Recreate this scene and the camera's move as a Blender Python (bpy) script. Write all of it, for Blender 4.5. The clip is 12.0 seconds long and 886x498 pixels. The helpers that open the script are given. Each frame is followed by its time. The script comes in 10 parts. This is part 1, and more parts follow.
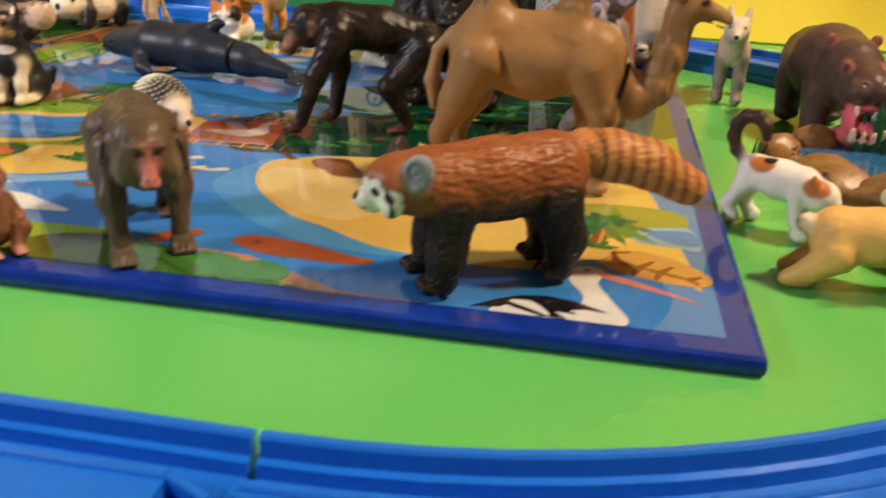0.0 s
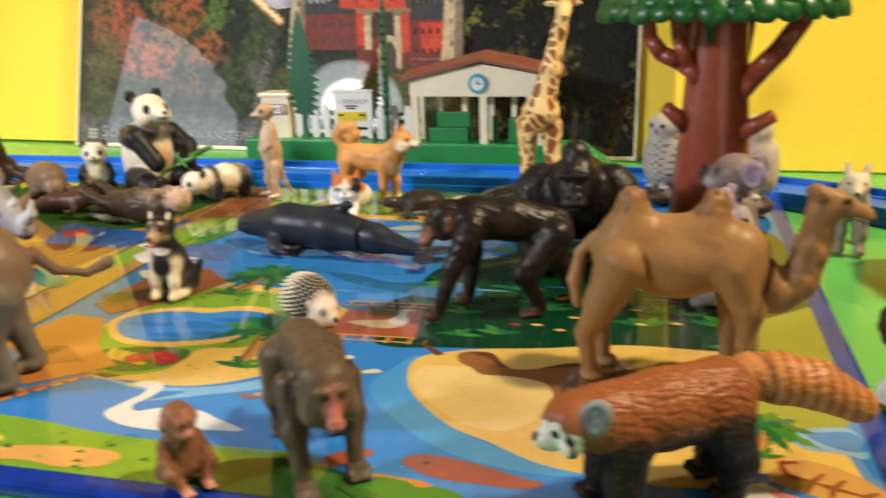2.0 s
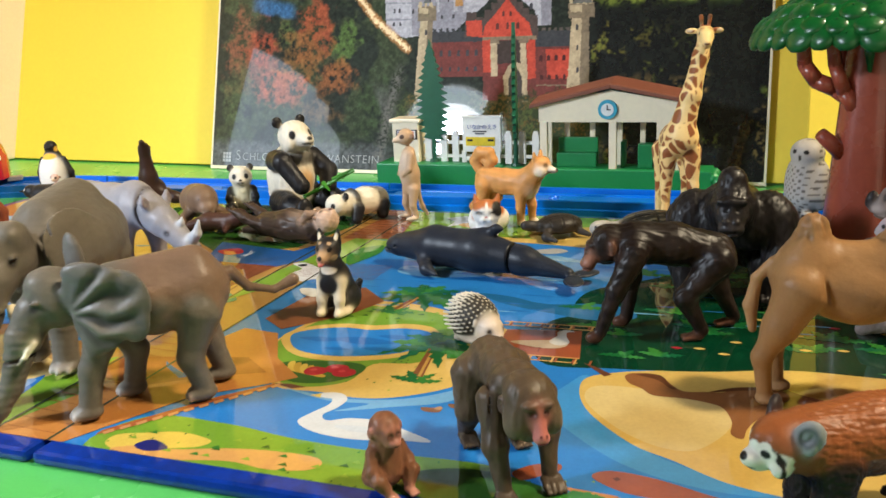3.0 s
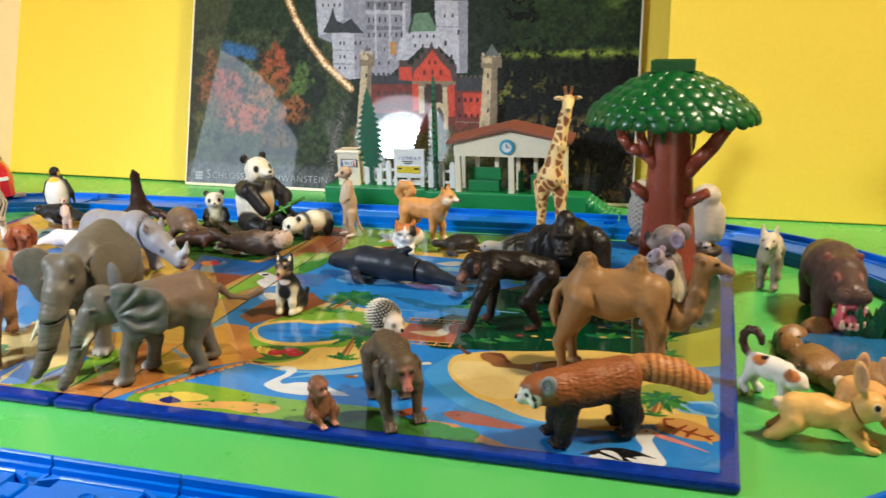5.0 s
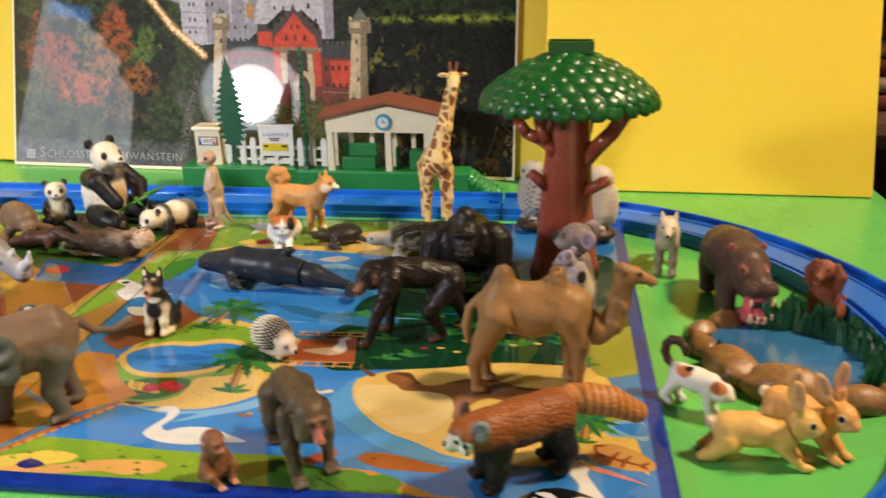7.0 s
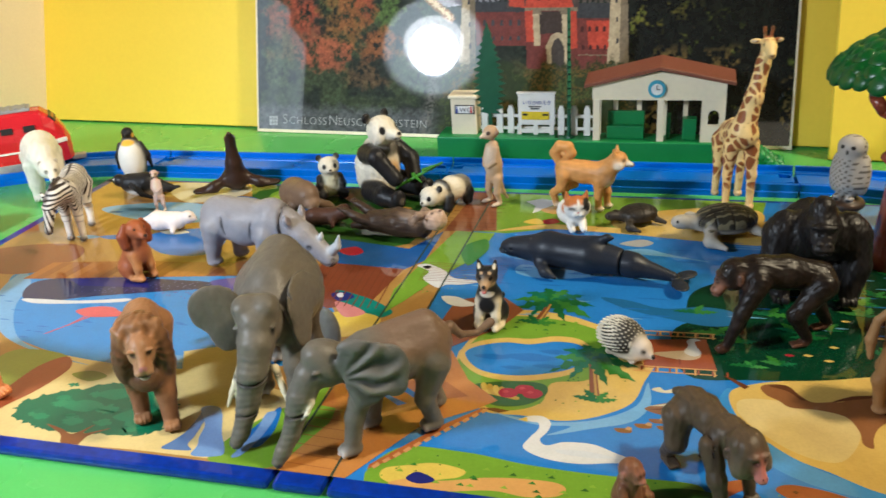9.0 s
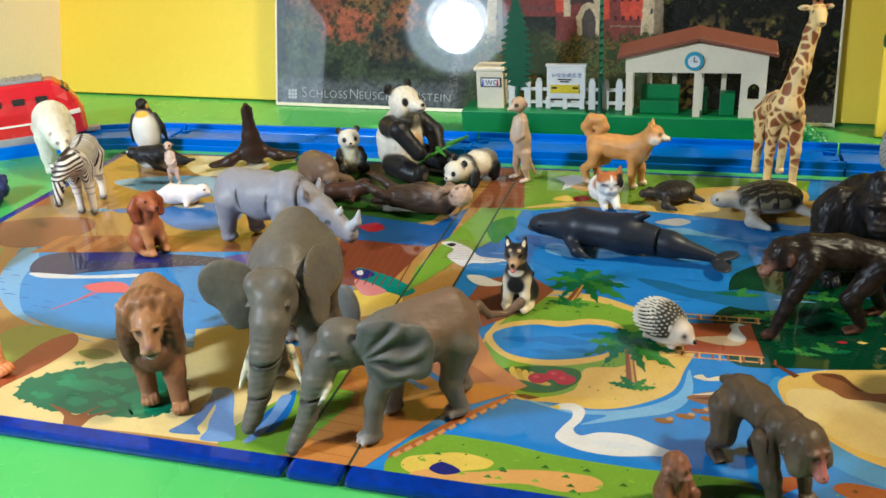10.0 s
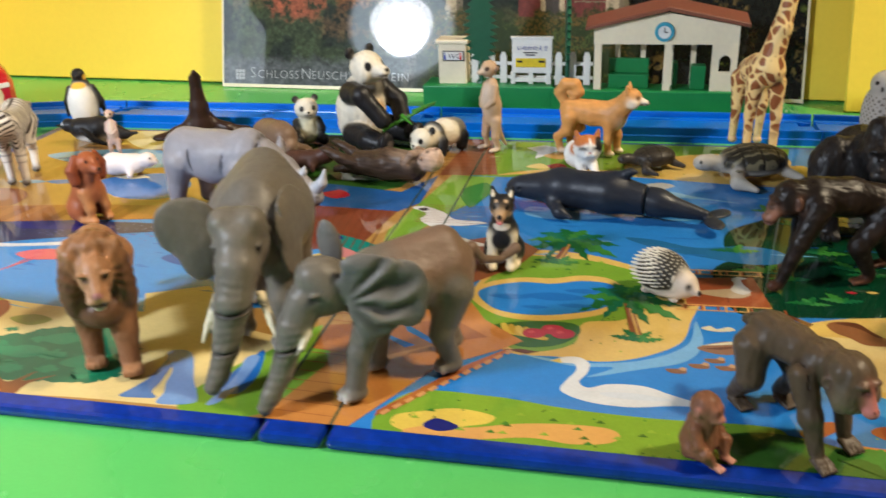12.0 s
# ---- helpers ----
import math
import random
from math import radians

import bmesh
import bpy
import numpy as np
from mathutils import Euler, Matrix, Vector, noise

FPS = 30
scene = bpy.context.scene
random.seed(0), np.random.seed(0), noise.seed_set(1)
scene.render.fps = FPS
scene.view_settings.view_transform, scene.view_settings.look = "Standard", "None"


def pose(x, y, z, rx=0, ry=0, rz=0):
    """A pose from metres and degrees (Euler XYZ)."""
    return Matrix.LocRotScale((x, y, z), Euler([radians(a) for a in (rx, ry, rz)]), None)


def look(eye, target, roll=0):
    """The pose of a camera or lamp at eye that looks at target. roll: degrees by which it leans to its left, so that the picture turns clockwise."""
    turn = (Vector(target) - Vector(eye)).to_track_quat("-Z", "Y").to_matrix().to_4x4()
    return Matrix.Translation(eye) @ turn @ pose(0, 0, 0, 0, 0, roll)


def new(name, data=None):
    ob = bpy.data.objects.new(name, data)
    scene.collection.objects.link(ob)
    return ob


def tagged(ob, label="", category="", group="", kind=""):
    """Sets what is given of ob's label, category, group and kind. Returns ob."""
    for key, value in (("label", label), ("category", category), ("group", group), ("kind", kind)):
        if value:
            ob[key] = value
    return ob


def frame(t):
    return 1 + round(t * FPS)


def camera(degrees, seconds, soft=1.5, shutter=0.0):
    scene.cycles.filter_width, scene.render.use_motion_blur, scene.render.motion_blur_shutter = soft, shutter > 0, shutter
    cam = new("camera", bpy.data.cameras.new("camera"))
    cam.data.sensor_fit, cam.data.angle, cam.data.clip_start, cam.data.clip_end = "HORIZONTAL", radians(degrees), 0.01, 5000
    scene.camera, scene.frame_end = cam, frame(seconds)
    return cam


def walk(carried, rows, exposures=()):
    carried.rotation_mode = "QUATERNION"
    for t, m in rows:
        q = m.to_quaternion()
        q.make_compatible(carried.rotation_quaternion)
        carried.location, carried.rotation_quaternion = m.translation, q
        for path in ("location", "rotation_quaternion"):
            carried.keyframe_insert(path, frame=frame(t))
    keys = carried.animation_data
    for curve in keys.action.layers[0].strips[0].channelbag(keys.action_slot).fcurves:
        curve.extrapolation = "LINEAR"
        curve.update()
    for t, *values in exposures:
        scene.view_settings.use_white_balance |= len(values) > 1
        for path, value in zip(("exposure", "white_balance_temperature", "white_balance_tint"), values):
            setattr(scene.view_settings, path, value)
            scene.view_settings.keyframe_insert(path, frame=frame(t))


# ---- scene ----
cam = camera(53.8, 12.0, 1.5, 0.5)
PATH = [
    (0, (-0.03718, -0.14421, 0.08176), (-0.2995, 1.4891, -0.6278), 2.51),
    (0.5, (-0.02376, -0.13408, 0.08935), (-0.2745, 1.5155, -0.5860), 1.54),
    (1, (-0.02507, -0.13305, 0.09992), (-0.2923, 1.5310, -0.5321), 0.39),
    (1.5, (-0.03623, -0.13588, 0.10854), (-0.3505, 1.5396, -0.4695), -1.02),
    (2, (-0.05652, -0.14553, 0.11079), (-0.4896, 1.5213, -0.4129), -1.79),
    (2.5, (-0.07744, -0.15333, 0.11231), (-0.6490, 1.4822, -0.3759), -2.70),
    (2.7, (-0.07943, -0.15396, 0.11330), (-0.6762, 1.4754, -0.3653), -2.95),
    (4.3, (-0.04150, -0.24702, 0.14023), (-0.6228, 1.3916, -0.3256), -0.89),
    (4.5, (-0.02945, -0.25627, 0.15203), (-0.5811, 1.3880, -0.3295), -1.63),
    (5, (-0.01489, -0.27640, 0.16581), (-0.5372, 1.3714, -0.3363), -1.84),
    (5.5, (0.00262, -0.27552, 0.17132), (-0.4558, 1.3833, -0.3561), -1.96),
    (6, (-0.00052, -0.26606, 0.16682), (-0.3346, 1.4025, -0.4201), -1.03),
    (6.5, (-0.01346, -0.25656, 0.17146), (-0.2716, 1.4066, -0.4667), -1.81),
    (7, (-0.04725, -0.23633, 0.18392), (-0.2597, 1.4381, -0.4414), -0.91),
    (7.5, (-0.09346, -0.23494, 0.18611), (-0.3886, 1.4210, -0.4548), -1.10),
    (7.7, (-0.10996, -0.22845, 0.18349), (-0.4056, 1.4263, -0.4603), -0.99),
    (9.3, (-0.15012, -0.21643, 0.19907), (-0.6491, 1.3512, -0.5314), -4.00),
    (9.5, (-0.15111, -0.21248, 0.19784), (-0.6629, 1.3542, -0.5258), -3.94),
    (10, (-0.15796, -0.20140, 0.18557), (-0.6536, 1.3561, -0.5685), -3.64),
    (10.5, (-0.16521, -0.20069, 0.18666), (-0.6990, 1.3370, -0.5818), -4.59),
    (11, (-0.17869, -0.21409, 0.17755), (-0.7345, 1.3075, -0.6073), -4.17),
    (11.5, (-0.19618, -0.20556, 0.16345), (-0.6285, 1.3888, -0.5514), -2.22),
    (12, (-0.18082, -0.18996, 0.14886), (-0.5518, 1.4188, -0.5683), -2.13),
]
# the camera's white balance turns cooler as it moves from the warm side to the left
TONES = [(0.0, 0.42, 6450, 21), (0.5, 0.57, 6450, 16), (2.0, 0.53, 6350, 14), (2.5, 0.51, 5850, 11), (5.0, 0.43, 5700, 10), (5.5, 0.41, 6150, 13), (6.5, 0.39, 6550, 21), (7.5, 0.37, 6150, 13), (9.5, 0.20, 5600, 8), (10.5, 0.27, 5400, 6), (11.0, 0.22, 5500, 8), (12.0, 0.25, 5800, 12)]
walk(cam, [(t, look(eye, target, roll)) for t, eye, target, roll in PATH], TONES)

# ---- light ----
world = bpy.data.worlds.new("room_air")
scene.world = world
world.use_nodes = True
world.node_tree.nodes["Background"].inputs[0].default_value = (1.0, 0.90, 0.76, 1)
world.node_tree.nodes["Background"].inputs[1].default_value = 0.08


def lamp(name, kind, at, target, watts, colour, size=0.1):
    data = bpy.data.lights.new(name, kind)
    data.energy, data.color = watts, colour
    if kind == "AREA":
        data.shape, data.size = "DISK", size
    else:
        data.shadow_soft_size = size
    ob = new(name, data)
    ob.matrix_world = look(at, target)
    return ob


LAMP = Vector((-0.643, -0.283, 0.351))
AIM = Vector((-0.45, 0.09, 0.0))
desk = lamp("desk_lamp_light", "SPOT", LAMP + (AIM - LAMP).normalized() * 0.014, AIM, 12.5, (0.93, 0.98, 1.0), 0.04)
desk.data.spot_size, desk.data.spot_blend = radians(108), 1.0
lamp("ceiling_light", "POINT", (1.12, 0.16, 1.78), (0.0, 0.20, 0.0), 170.0, (1.0, 0.79, 0.48), 0.12)


# ---- materials ----
def material(name, colour, rough=0.5, metal=0.0, vary=0.12, grain=400.0, bump=0.05, coat=0.0, emit=None, attribute="", mottle=60.0, spec=0.5):
    """A procedural surface: base colour (or a colour attribute) varied at two scales, with fine relief."""
    m = bpy.data.materials.new(name)
    m.use_nodes = True
    nt = m.node_tree
    n, link = nt.nodes, nt.links.new
    b = n["Principled BSDF"]
    b.inputs["Metallic"].default_value = metal
    b.inputs["Roughness"].default_value = rough
    b.inputs["Specular IOR Level"].default_value = spec
    b.inputs["Coat Weight"].default_value = coat
    b.inputs["Coat Roughness"].default_value = 0.03
    if emit:
        b.inputs["Emission Color"].default_value = (*emit[:3], 1)
        b.inputs["Emission Strength"].default_value = emit[3]
    co = n.new("ShaderNodeTexCoord")
    big, small = n.new("ShaderNodeTexNoise"), n.new("ShaderNodeTexNoise")
    big.inputs["Scale"].default_value, big.inputs["Detail"].default_value = mottle, 4
    small.inputs["Scale"].default_value, small.inputs["Detail"].default_value = grain, 3
    link(co.outputs["Object"], big.inputs["Vector"])
    link(co.outputs["Object"], small.inputs["Vector"])
    add = n.new("ShaderNodeMath")
    add.operation = "ADD"
    link(big.outputs["Fac"], add.inputs[0])
    link(small.outputs["Fac"], add.inputs[1])
    rng = n.new("ShaderNodeMapRange")
    rng.inputs["From Min"].default_value, rng.inputs["From Max"].default_value = 0.6, 1.4
    rng.inputs["To Min"].default_value, rng.inputs["To Max"].default_value = 1 - vary, 1 + vary
    link(add.outputs[0], rng.inputs["Value"])
    hsv = n.new("ShaderNodeHueSaturation")
    if attribute:
        at = n.new("ShaderNodeAttribute")
        at.attribute_name = attribute
        link(at.outputs["Color"], hsv.inputs["Color"])
    else:
        hsv.inputs["Color"].default_value = (*colour, 1)
    link(rng.outputs[0], hsv.inputs["Value"])
    link(hsv.outputs[0], b.inputs["Base Color"])
    rr = n.new("ShaderNodeMapRange")
    rr.inputs["To Min"].default_value, rr.inputs["To Max"].default_value = max(rough - 0.08, 0.02), min(rough + 0.1, 1)
    link(big.outputs["Fac"], rr.inputs["Value"])
    link(rr.outputs[0], b.inputs["Roughness"])
    if bump:
        bp = n.new("ShaderNodeBump")
        bp.inputs["Strength"].default_value, bp.inputs["Distance"].default_value = bump, 0.0006
        link(small.outputs["Fac"], bp.inputs["Height"])
        link(bp.outputs[0], b.inputs["Normal"])
    return m


M_GREEN = material("green_table_sheet", (0.095, 0.43, 0.095), 0.26, vary=0.05, grain=900, bump=0.03, mottle=12)
M_YELLOW = material("yellow_card", (0.92, 0.66, 0.045), 0.55, vary=0.03, grain=300, bump=0.02, mottle=6)
M_BEIGE = material("cream_wall", (0.72, 0.62, 0.48), 0.7, vary=0.06, grain=500, bump=0.05, mottle=15)
# room shell coloured near black to limit bounced light and poster haze
M_ROOM = material("dark_room_plaster", (0.065, 0.052, 0.040), 0.8, vary=0.08, grain=60, bump=0.1, mottle=3)
M_FLOOR = material("room_floor_wood", (0.30, 0.18, 0.09), 0.5, vary=0.2, grain=80, bump=0.1, mottle=8)
M_DARKWOOD = material("dark_shelf_wood", (0.09, 0.045, 0.03), 0.5, vary=0.3, grain=120, bump=0.1, mottle=20)
M_BLUE = material("blue_track_plastic", (0.004, 0.125, 0.60), 0.30, vary=0.08, grain=500, bump=0.02, mottle=40)
M_BORDER = material("navy_board_edge", (0.003, 0.024, 0.23), 0.4, vary=0.35, grain=300, bump=0.01, mottle=110, coat=0.6, spec=0.1)
M_PRINT = material("printed_board_picture", (0.3, 0.5, 0.3), 0.45, vary=0.09, grain=900, bump=0.006, mottle=130, coat=1.0, spec=0.05, attribute="paint")
M_POSTER = material("printed_poster_picture", (0.3, 0.3, 0.3), 0.5, vary=0.10, grain=900, bump=0.0, mottle=120, coat=1.0, spec=0.1, attribute="paint")
M_CREAMPLASTIC = material("cream_plastic", (0.80, 0.70, 0.50), 0.4, vary=0.05, mottle=80)
M_WHITE = material("white_plastic", (0.80, 0.77, 0.70), 0.4, vary=0.05, mottle=80)
M_STGREEN = material("green_platform_plastic", (0.012, 0.20, 0.05), 0.42, vary=0.08, mottle=80)
M_ROOF = material("brown_roof_plastic", (0.165, 0.052, 0.028), 0.5, vary=0.10, mottle=120)
M_TRUNK = material("brown_trunk_plastic", (0.27, 0.056, 0.030), 0.26, vary=0.12, mottle=60, bump=0.06)
M_CANOPY = material("green_canopy_plastic", (0.006, 0.090, 0.016), 0.31, vary=0.15, mottle=120)
M_FIR = material("dark_green_fir_plastic", (0.009, 0.085, 0.04), 0.45, vary=0.15, mottle=150)
M_RED = material("red_train_plastic", (0.55, 0.012, 0.02), 0.25, vary=0.06, mottle=60, coat=0.4)
M_GREY = material("grey_plastic", (0.28, 0.28, 0.28), 0.45, vary=0.1)
M_BLACK = material("black_plastic", (0.012, 0.012, 0.014), 0.35, vary=0.2)
M_YPLAST = material("yellow_plastic", (0.75, 0.55, 0.02), 0.35)
M_SKYBLUE = material("blue_clock_plastic", (0.05, 0.32, 0.45), 0.4)
M_LAMPMETAL = material("white_lamp_enamel", (0.8, 0.8, 0.8), 0.3)
M_BULB = material("lit_bulb_glass", (1, 1, 1), 0.3, bump=0, emit=(1.0, 0.97, 0.92, 14.0))
M_DIFFUSER = material("lit_frosted_diffuser", (0.9, 0.9, 0.9), 0.5, bump=0, emit=(0.86, 0.96, 1.0, 5.0))
M_CEILLAMP = material("lit_ceiling_shade", (1, 1, 1), 0.4, bump=0, emit=(1.0, 0.8, 0.55, 4.0))
# the drape's glow is added: cool fill from the left
M_DRAPE_GLOW = material("white_drape_added_glow", (0.8, 0.8, 0.8), 0.8, bump=0, emit=(0.86, 0.95, 1.0, 2.6))
# glow of the added fill panel, stands for no known source
M_FILL_GLOW = material("warm_fill_glow", (0.8, 0.75, 0.65), 0.8, bump=0, emit=(1.0, 0.85, 0.62, 0.55))
M_POND = material("pond_blue_resin", (0.022, 0.13, 0.32), 0.2, vary=0.2, mottle=150, coat=0.5)
M_FIGURE = material("painted_figure_plastic", (0.5, 0.5, 0.5), 0.40, vary=0.06, grain=1400, bump=0.12, mottle=160, spec=0.2, attribute="paint")
M_GLOSSFIG = material("glossy_figure_plastic", (0.5, 0.5, 0.5), 0.40, vary=0.12, grain=1200, bump=0.12, mottle=160, spec=0.26, attribute="paint")
M_FURFIG = material("furry_figure_plastic", (0.5, 0.5, 0.5), 0.5, vary=0.22, grain=1900, bump=0.7, mottle=220, attribute="paint")


# ---- mesh helpers ----
def mesh_object(name, bm, mat, parent=None, label="", smooth=False):
    me = bpy.data.meshes.new(name)
    bm.to_mesh(me)
    bm.free()
    if smooth:
        for p in me.polygons:
            p.use_smooth = True
    if mat is not None:
        me.materials.append(mat)
    ob = new(name, me)
    if parent is not None:
        ob.parent = parent
    if label:
        ob["label"] = label
    return ob


def part(name, bm, mat, parent, label="", smooth=False):
    return mesh_object(name, bm, mat, parent, label, smooth)


def box(bm, lo, hi, bevel=0.0, m=None):
    """A box between two corners, with bevelled edges."""
    g = bmesh.ops.create_cube(bm, size=1)["verts"]
    lo, hi = Vector(lo), Vector(hi)
    for v in g:
        v.co = Vector([lo[i] + (v.co[i] + 0.5) * (hi[i] - lo[i]) for i in range(3)])
    if bevel:
        edges = list({e for v in g for e in v.link_edges})
        r = bmesh.ops.bevel(bm, geom=edges, offset=bevel, segments=2, profile=0.6, affect="EDGES")
        g = list({v for f in r["faces"] for v in f.verts} | {v for v in g if v.is_valid})
    if m is not None:
        bmesh.ops.transform(bm, matrix=m, verts=g)
    return bm


def tube(bm, a, b, ra, rb=None, seg=12, cap=True):
    """A tapered rod from a to b."""
    a, b = Vector(a), Vector(b)
    rb = ra if rb is None else rb
    d = b - a
    m = Matrix.Translation((a + b) / 2) @ d.to_track_quat("Z", "Y").to_matrix().to_4x4()
    bmesh.ops.create_cone(bm, cap_ends=cap, segments=seg, radius1=ra, radius2=rb, depth=d.length, matrix=m)
    return bm


def ball(bm, c, r, seg=12, ring=8):
    r = (r, r, r) if isinstance(r, (int, float)) else r
    bmesh.ops.create_uvsphere(bm, u_segments=seg, v_segments=ring, radius=1, matrix=Matrix.Translation(c) @ Matrix.Diagonal((*r, 1)))
    return bm


def thing(name, at, rz=0.0, label="", category="", group="", kind="", lean=0.0):
    ob = new(name)
    ob.empty_display_size = 0.01
    ob.matrix_basis = pose(*at, lean, 0, rz)
    return tagged(ob, label, category, group, kind)


def smooth_loop(points, steps=6):
    """A closed curve through a few points."""
    n, out = len(points), []
    for i in range(n):
        p0, p1, p2, p3 = (np.array(points[(i + k) % n], float) for k in (-1, 0, 1, 2))
        for s in range(steps):
            t = s / steps
            out.append(0.5 * (2 * p1 + (p2 - p0) * t + (2 * p0 - 5 * p1 + 4 * p2 - p3) * t * t + (3 * p1 - p0 - 3 * p2 + p3) * t ** 3))
    return out


# ---- the room and the table ----
bm = bmesh.new()
box(bm, (-0.83, -0.42, -0.022), (0.187, 0.56, 0.0), 0.0015)
tagged(mesh_object("table_top", bm, M_GREEN), "table covered with a plain grass-green sheet", "table", kind="structure")
for sx in (-0.79, 0.15):
    for sy in (-0.38, 0.52):
        bm = box(bmesh.new(), (sx - 0.02, sy - 0.02, -0.7), (sx + 0.02, sy + 0.02, -0.0222), 0.003)
        tagged(mesh_object("table_leg", bm, M_DARKWOOD), "square dark wooden table leg", "table leg", kind="structure")
bm = box(bmesh.new(), (-2.0, -2.2, -0.74), (2.4, 2.0, -0.70))
tagged(mesh_object("floor", bm, M_FLOOR), "brown wooden room floor", "floor", kind="structure")
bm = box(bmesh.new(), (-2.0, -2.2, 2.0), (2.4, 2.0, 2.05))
tagged(mesh_object("ceiling", bm, M_ROOM), "plain ceiling, coloured dark to hold back bounced light", "ceiling", kind="structure")
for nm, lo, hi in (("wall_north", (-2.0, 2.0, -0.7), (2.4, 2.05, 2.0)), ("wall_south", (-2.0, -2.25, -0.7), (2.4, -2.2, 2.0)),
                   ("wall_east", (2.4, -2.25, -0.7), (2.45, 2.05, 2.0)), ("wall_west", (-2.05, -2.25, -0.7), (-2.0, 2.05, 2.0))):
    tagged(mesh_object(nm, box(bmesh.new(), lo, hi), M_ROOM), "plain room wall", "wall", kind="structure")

LEAN = 0.29


def leaning_panel(name, a, b, height, thick, mat, label, z0=0.0, category="wall", kind="structure"):
    """A card that stands on the table from a to b and leans back."""
    a, b = Vector((*a, z0)), Vector((*b, z0))
    up = Vector((0, LEAN, 1)).normalized() * height
    back = Vector((0, 1, -LEAN)).normalized() * thick
    bm = bmesh.new()
    q = [a, b, b + up, a + up]
    vs = [bm.verts.new(p) for p in q] + [bm.verts.new(p + back) for p in q]
    for f in ((0, 1, 2, 3), (7, 6, 5, 4), (0, 4, 5, 1), (1, 5, 6, 2), (2, 6, 7, 3), (3, 7, 4, 0)):
        bm.faces.new([vs[i] for i in f])
    bmesh.ops.recalc_face_normals(bm, faces=bm.faces)
    bmesh.ops.bevel(bm, geom=list(bm.edges), offset=0.0006, segments=1, affect="EDGES")
    return tagged(mesh_object(name, bm, mat), label, category, kind=kind)


leaning_panel("wall_back", (-0.735, 0.4545), (-0.040, 0.4125), 0.42, 0.004, M_YELLOW, "plain yellow card backdrop leaning behind the table scene", z0=0.0015)
leaning_panel("wall_back_right", (-0.052, 0.387), (0.178, 0.3805), 0.42, 0.004, M_YELLOW, "plain yellow card backdrop with a torn lower corner", z0=0.0008)
bm = bmesh.new()
box(bm, (-0.75, 0.13, 0.001), (-0.722, 0.62, 0.62), 0.001)
bmesh.ops.transform(bm, matrix=Matrix.Translation((-0.722, 0.45, 0)) @ pose(0, 0, 0, 0, 0, -4.5) @ Matrix.Translation((0.722, -0.45, 0)), verts=bm.verts)
tagged(mesh_object("wall_side", bm, M_BEIGE), "plain cream side wall beside the table", "wall", kind="structure")

# things stacked in the room behind the right-hand card
shelf = thing("bookshelf", (0.42, 0.95, -0.7), label="dark wooden shelf with striped folded cloths and bags", category="shelf")
for k, z in enumerate((0.50, 0.62, 0.86)):
    part("shelf_board", box(bmesh.new(), (-0.45, -0.02, z), (0.75, 0.35, z + 0.018), 0.002), M_DARKWOOD, shelf)
for x in (-0.46, 0.755):
    part("shelf_side", box(bmesh.new(), (x - 0.01, -0.02, 0), (x + 0.01, 0.35, 1.4), 0.002), M_DARKWOOD, shelf)
part("shelf_back", box(bmesh.new(), (-0.45, 0.34, 0.0), (0.75, 0.352, 1.4)), M_DARKWOOD, shelf)

M_CLOTHRED = material("dark_red_cloth", (0.08, 0.012, 0.011), 0.85, vary=0.25, grain=900, bump=0.4, mottle=60)
M_CLOTHCREAM = material("cream_cloth", (0.17, 0.13, 0.10), 0.85, vary=0.15, grain=900, bump=0.4, mottle=60)
M_BAG = material("clear_plastic_bag", (0.28, 0.20, 0.13), 0.12, vary=0.3, grain=90, bump=0.8, mottle=40, coat=0.6)
for sx in (-0.30, 0.02, 0.34):
    pile = thing("folded_cloth", (0.42 + sx, 1.10, -0.0615), label="striped dark red and cream folded cloth on the shelf", category="cloth", group="folded cloths on the shelf")
    for k in range(5):
        bm = box(bmesh.new(), (-0.13, -0.10, 0.024 * k), (0.13, 0.12, 0.024 * k + 0.0225), 0.009)
        part("fold", bm, (M_CLOTHRED, M_CLOTHCREAM)[k % 2], pile, smooth=True)
for sx in (-0.26, 0.10):
    bm = bmesh.new()
    bmesh.ops.create_icosphere(bm, subdivisions=4, radius=1)
    for v in bm.verts:
        q = 1 + 0.22 * noise.noise(v.co * 2.2 + Vector((sx * 9, 0, 0))) + 0.10 * noise.noise(v.co * 6)
        v.co = Vector((v.co.x * 0.13 * q, v.co.y * 0.11 * q, max(v.co.z * 0.09 * q + 0.06, 0.0)))
    bag = mesh_object("plastic_bag", bm, M_BAG, smooth=True)
    bag.matrix_basis = pose(0.42 + sx, 1.10, 0.1785)
    tagged(bag, "crumpled shiny plastic bag on the shelf", "bag", "bags on the shelf")
# ---- desk lamp: shade, bulb, arm, base ----
dl = thing("desk_lamp", (0, 0, 0), label="white round-shaded desk lamp, switched on", category="lamp")
way = (AIM - LAMP).normalized()
turn = way.to_track_quat("-Z", "Y").to_matrix().to_4x4()
bm = bmesh.new()
prof = [(0.090, -0.012), (0.084, 0.005), (0.064, 0.028), (0.032, 0.048), (0.018, 0.062), (0.001, 0.064)]
rings = [[bm.verts.new((r * math.cos(k * math.tau / 32), r * math.sin(k * math.tau / 32), z)) for k in range(32)] for r, z in prof]
for a, b in zip(rings, rings[1:]):
    for k in range(32):
        bm.faces.new((a[k], a[(k + 1) % 32], b[(k + 1) % 32], b[k]))
bmesh.ops.solidify(bm, geom=list(bm.faces), thickness=0.0015)
bmesh.ops.transform(bm, matrix=Matrix.Translation(LAMP) @ turn, verts=bm.verts)
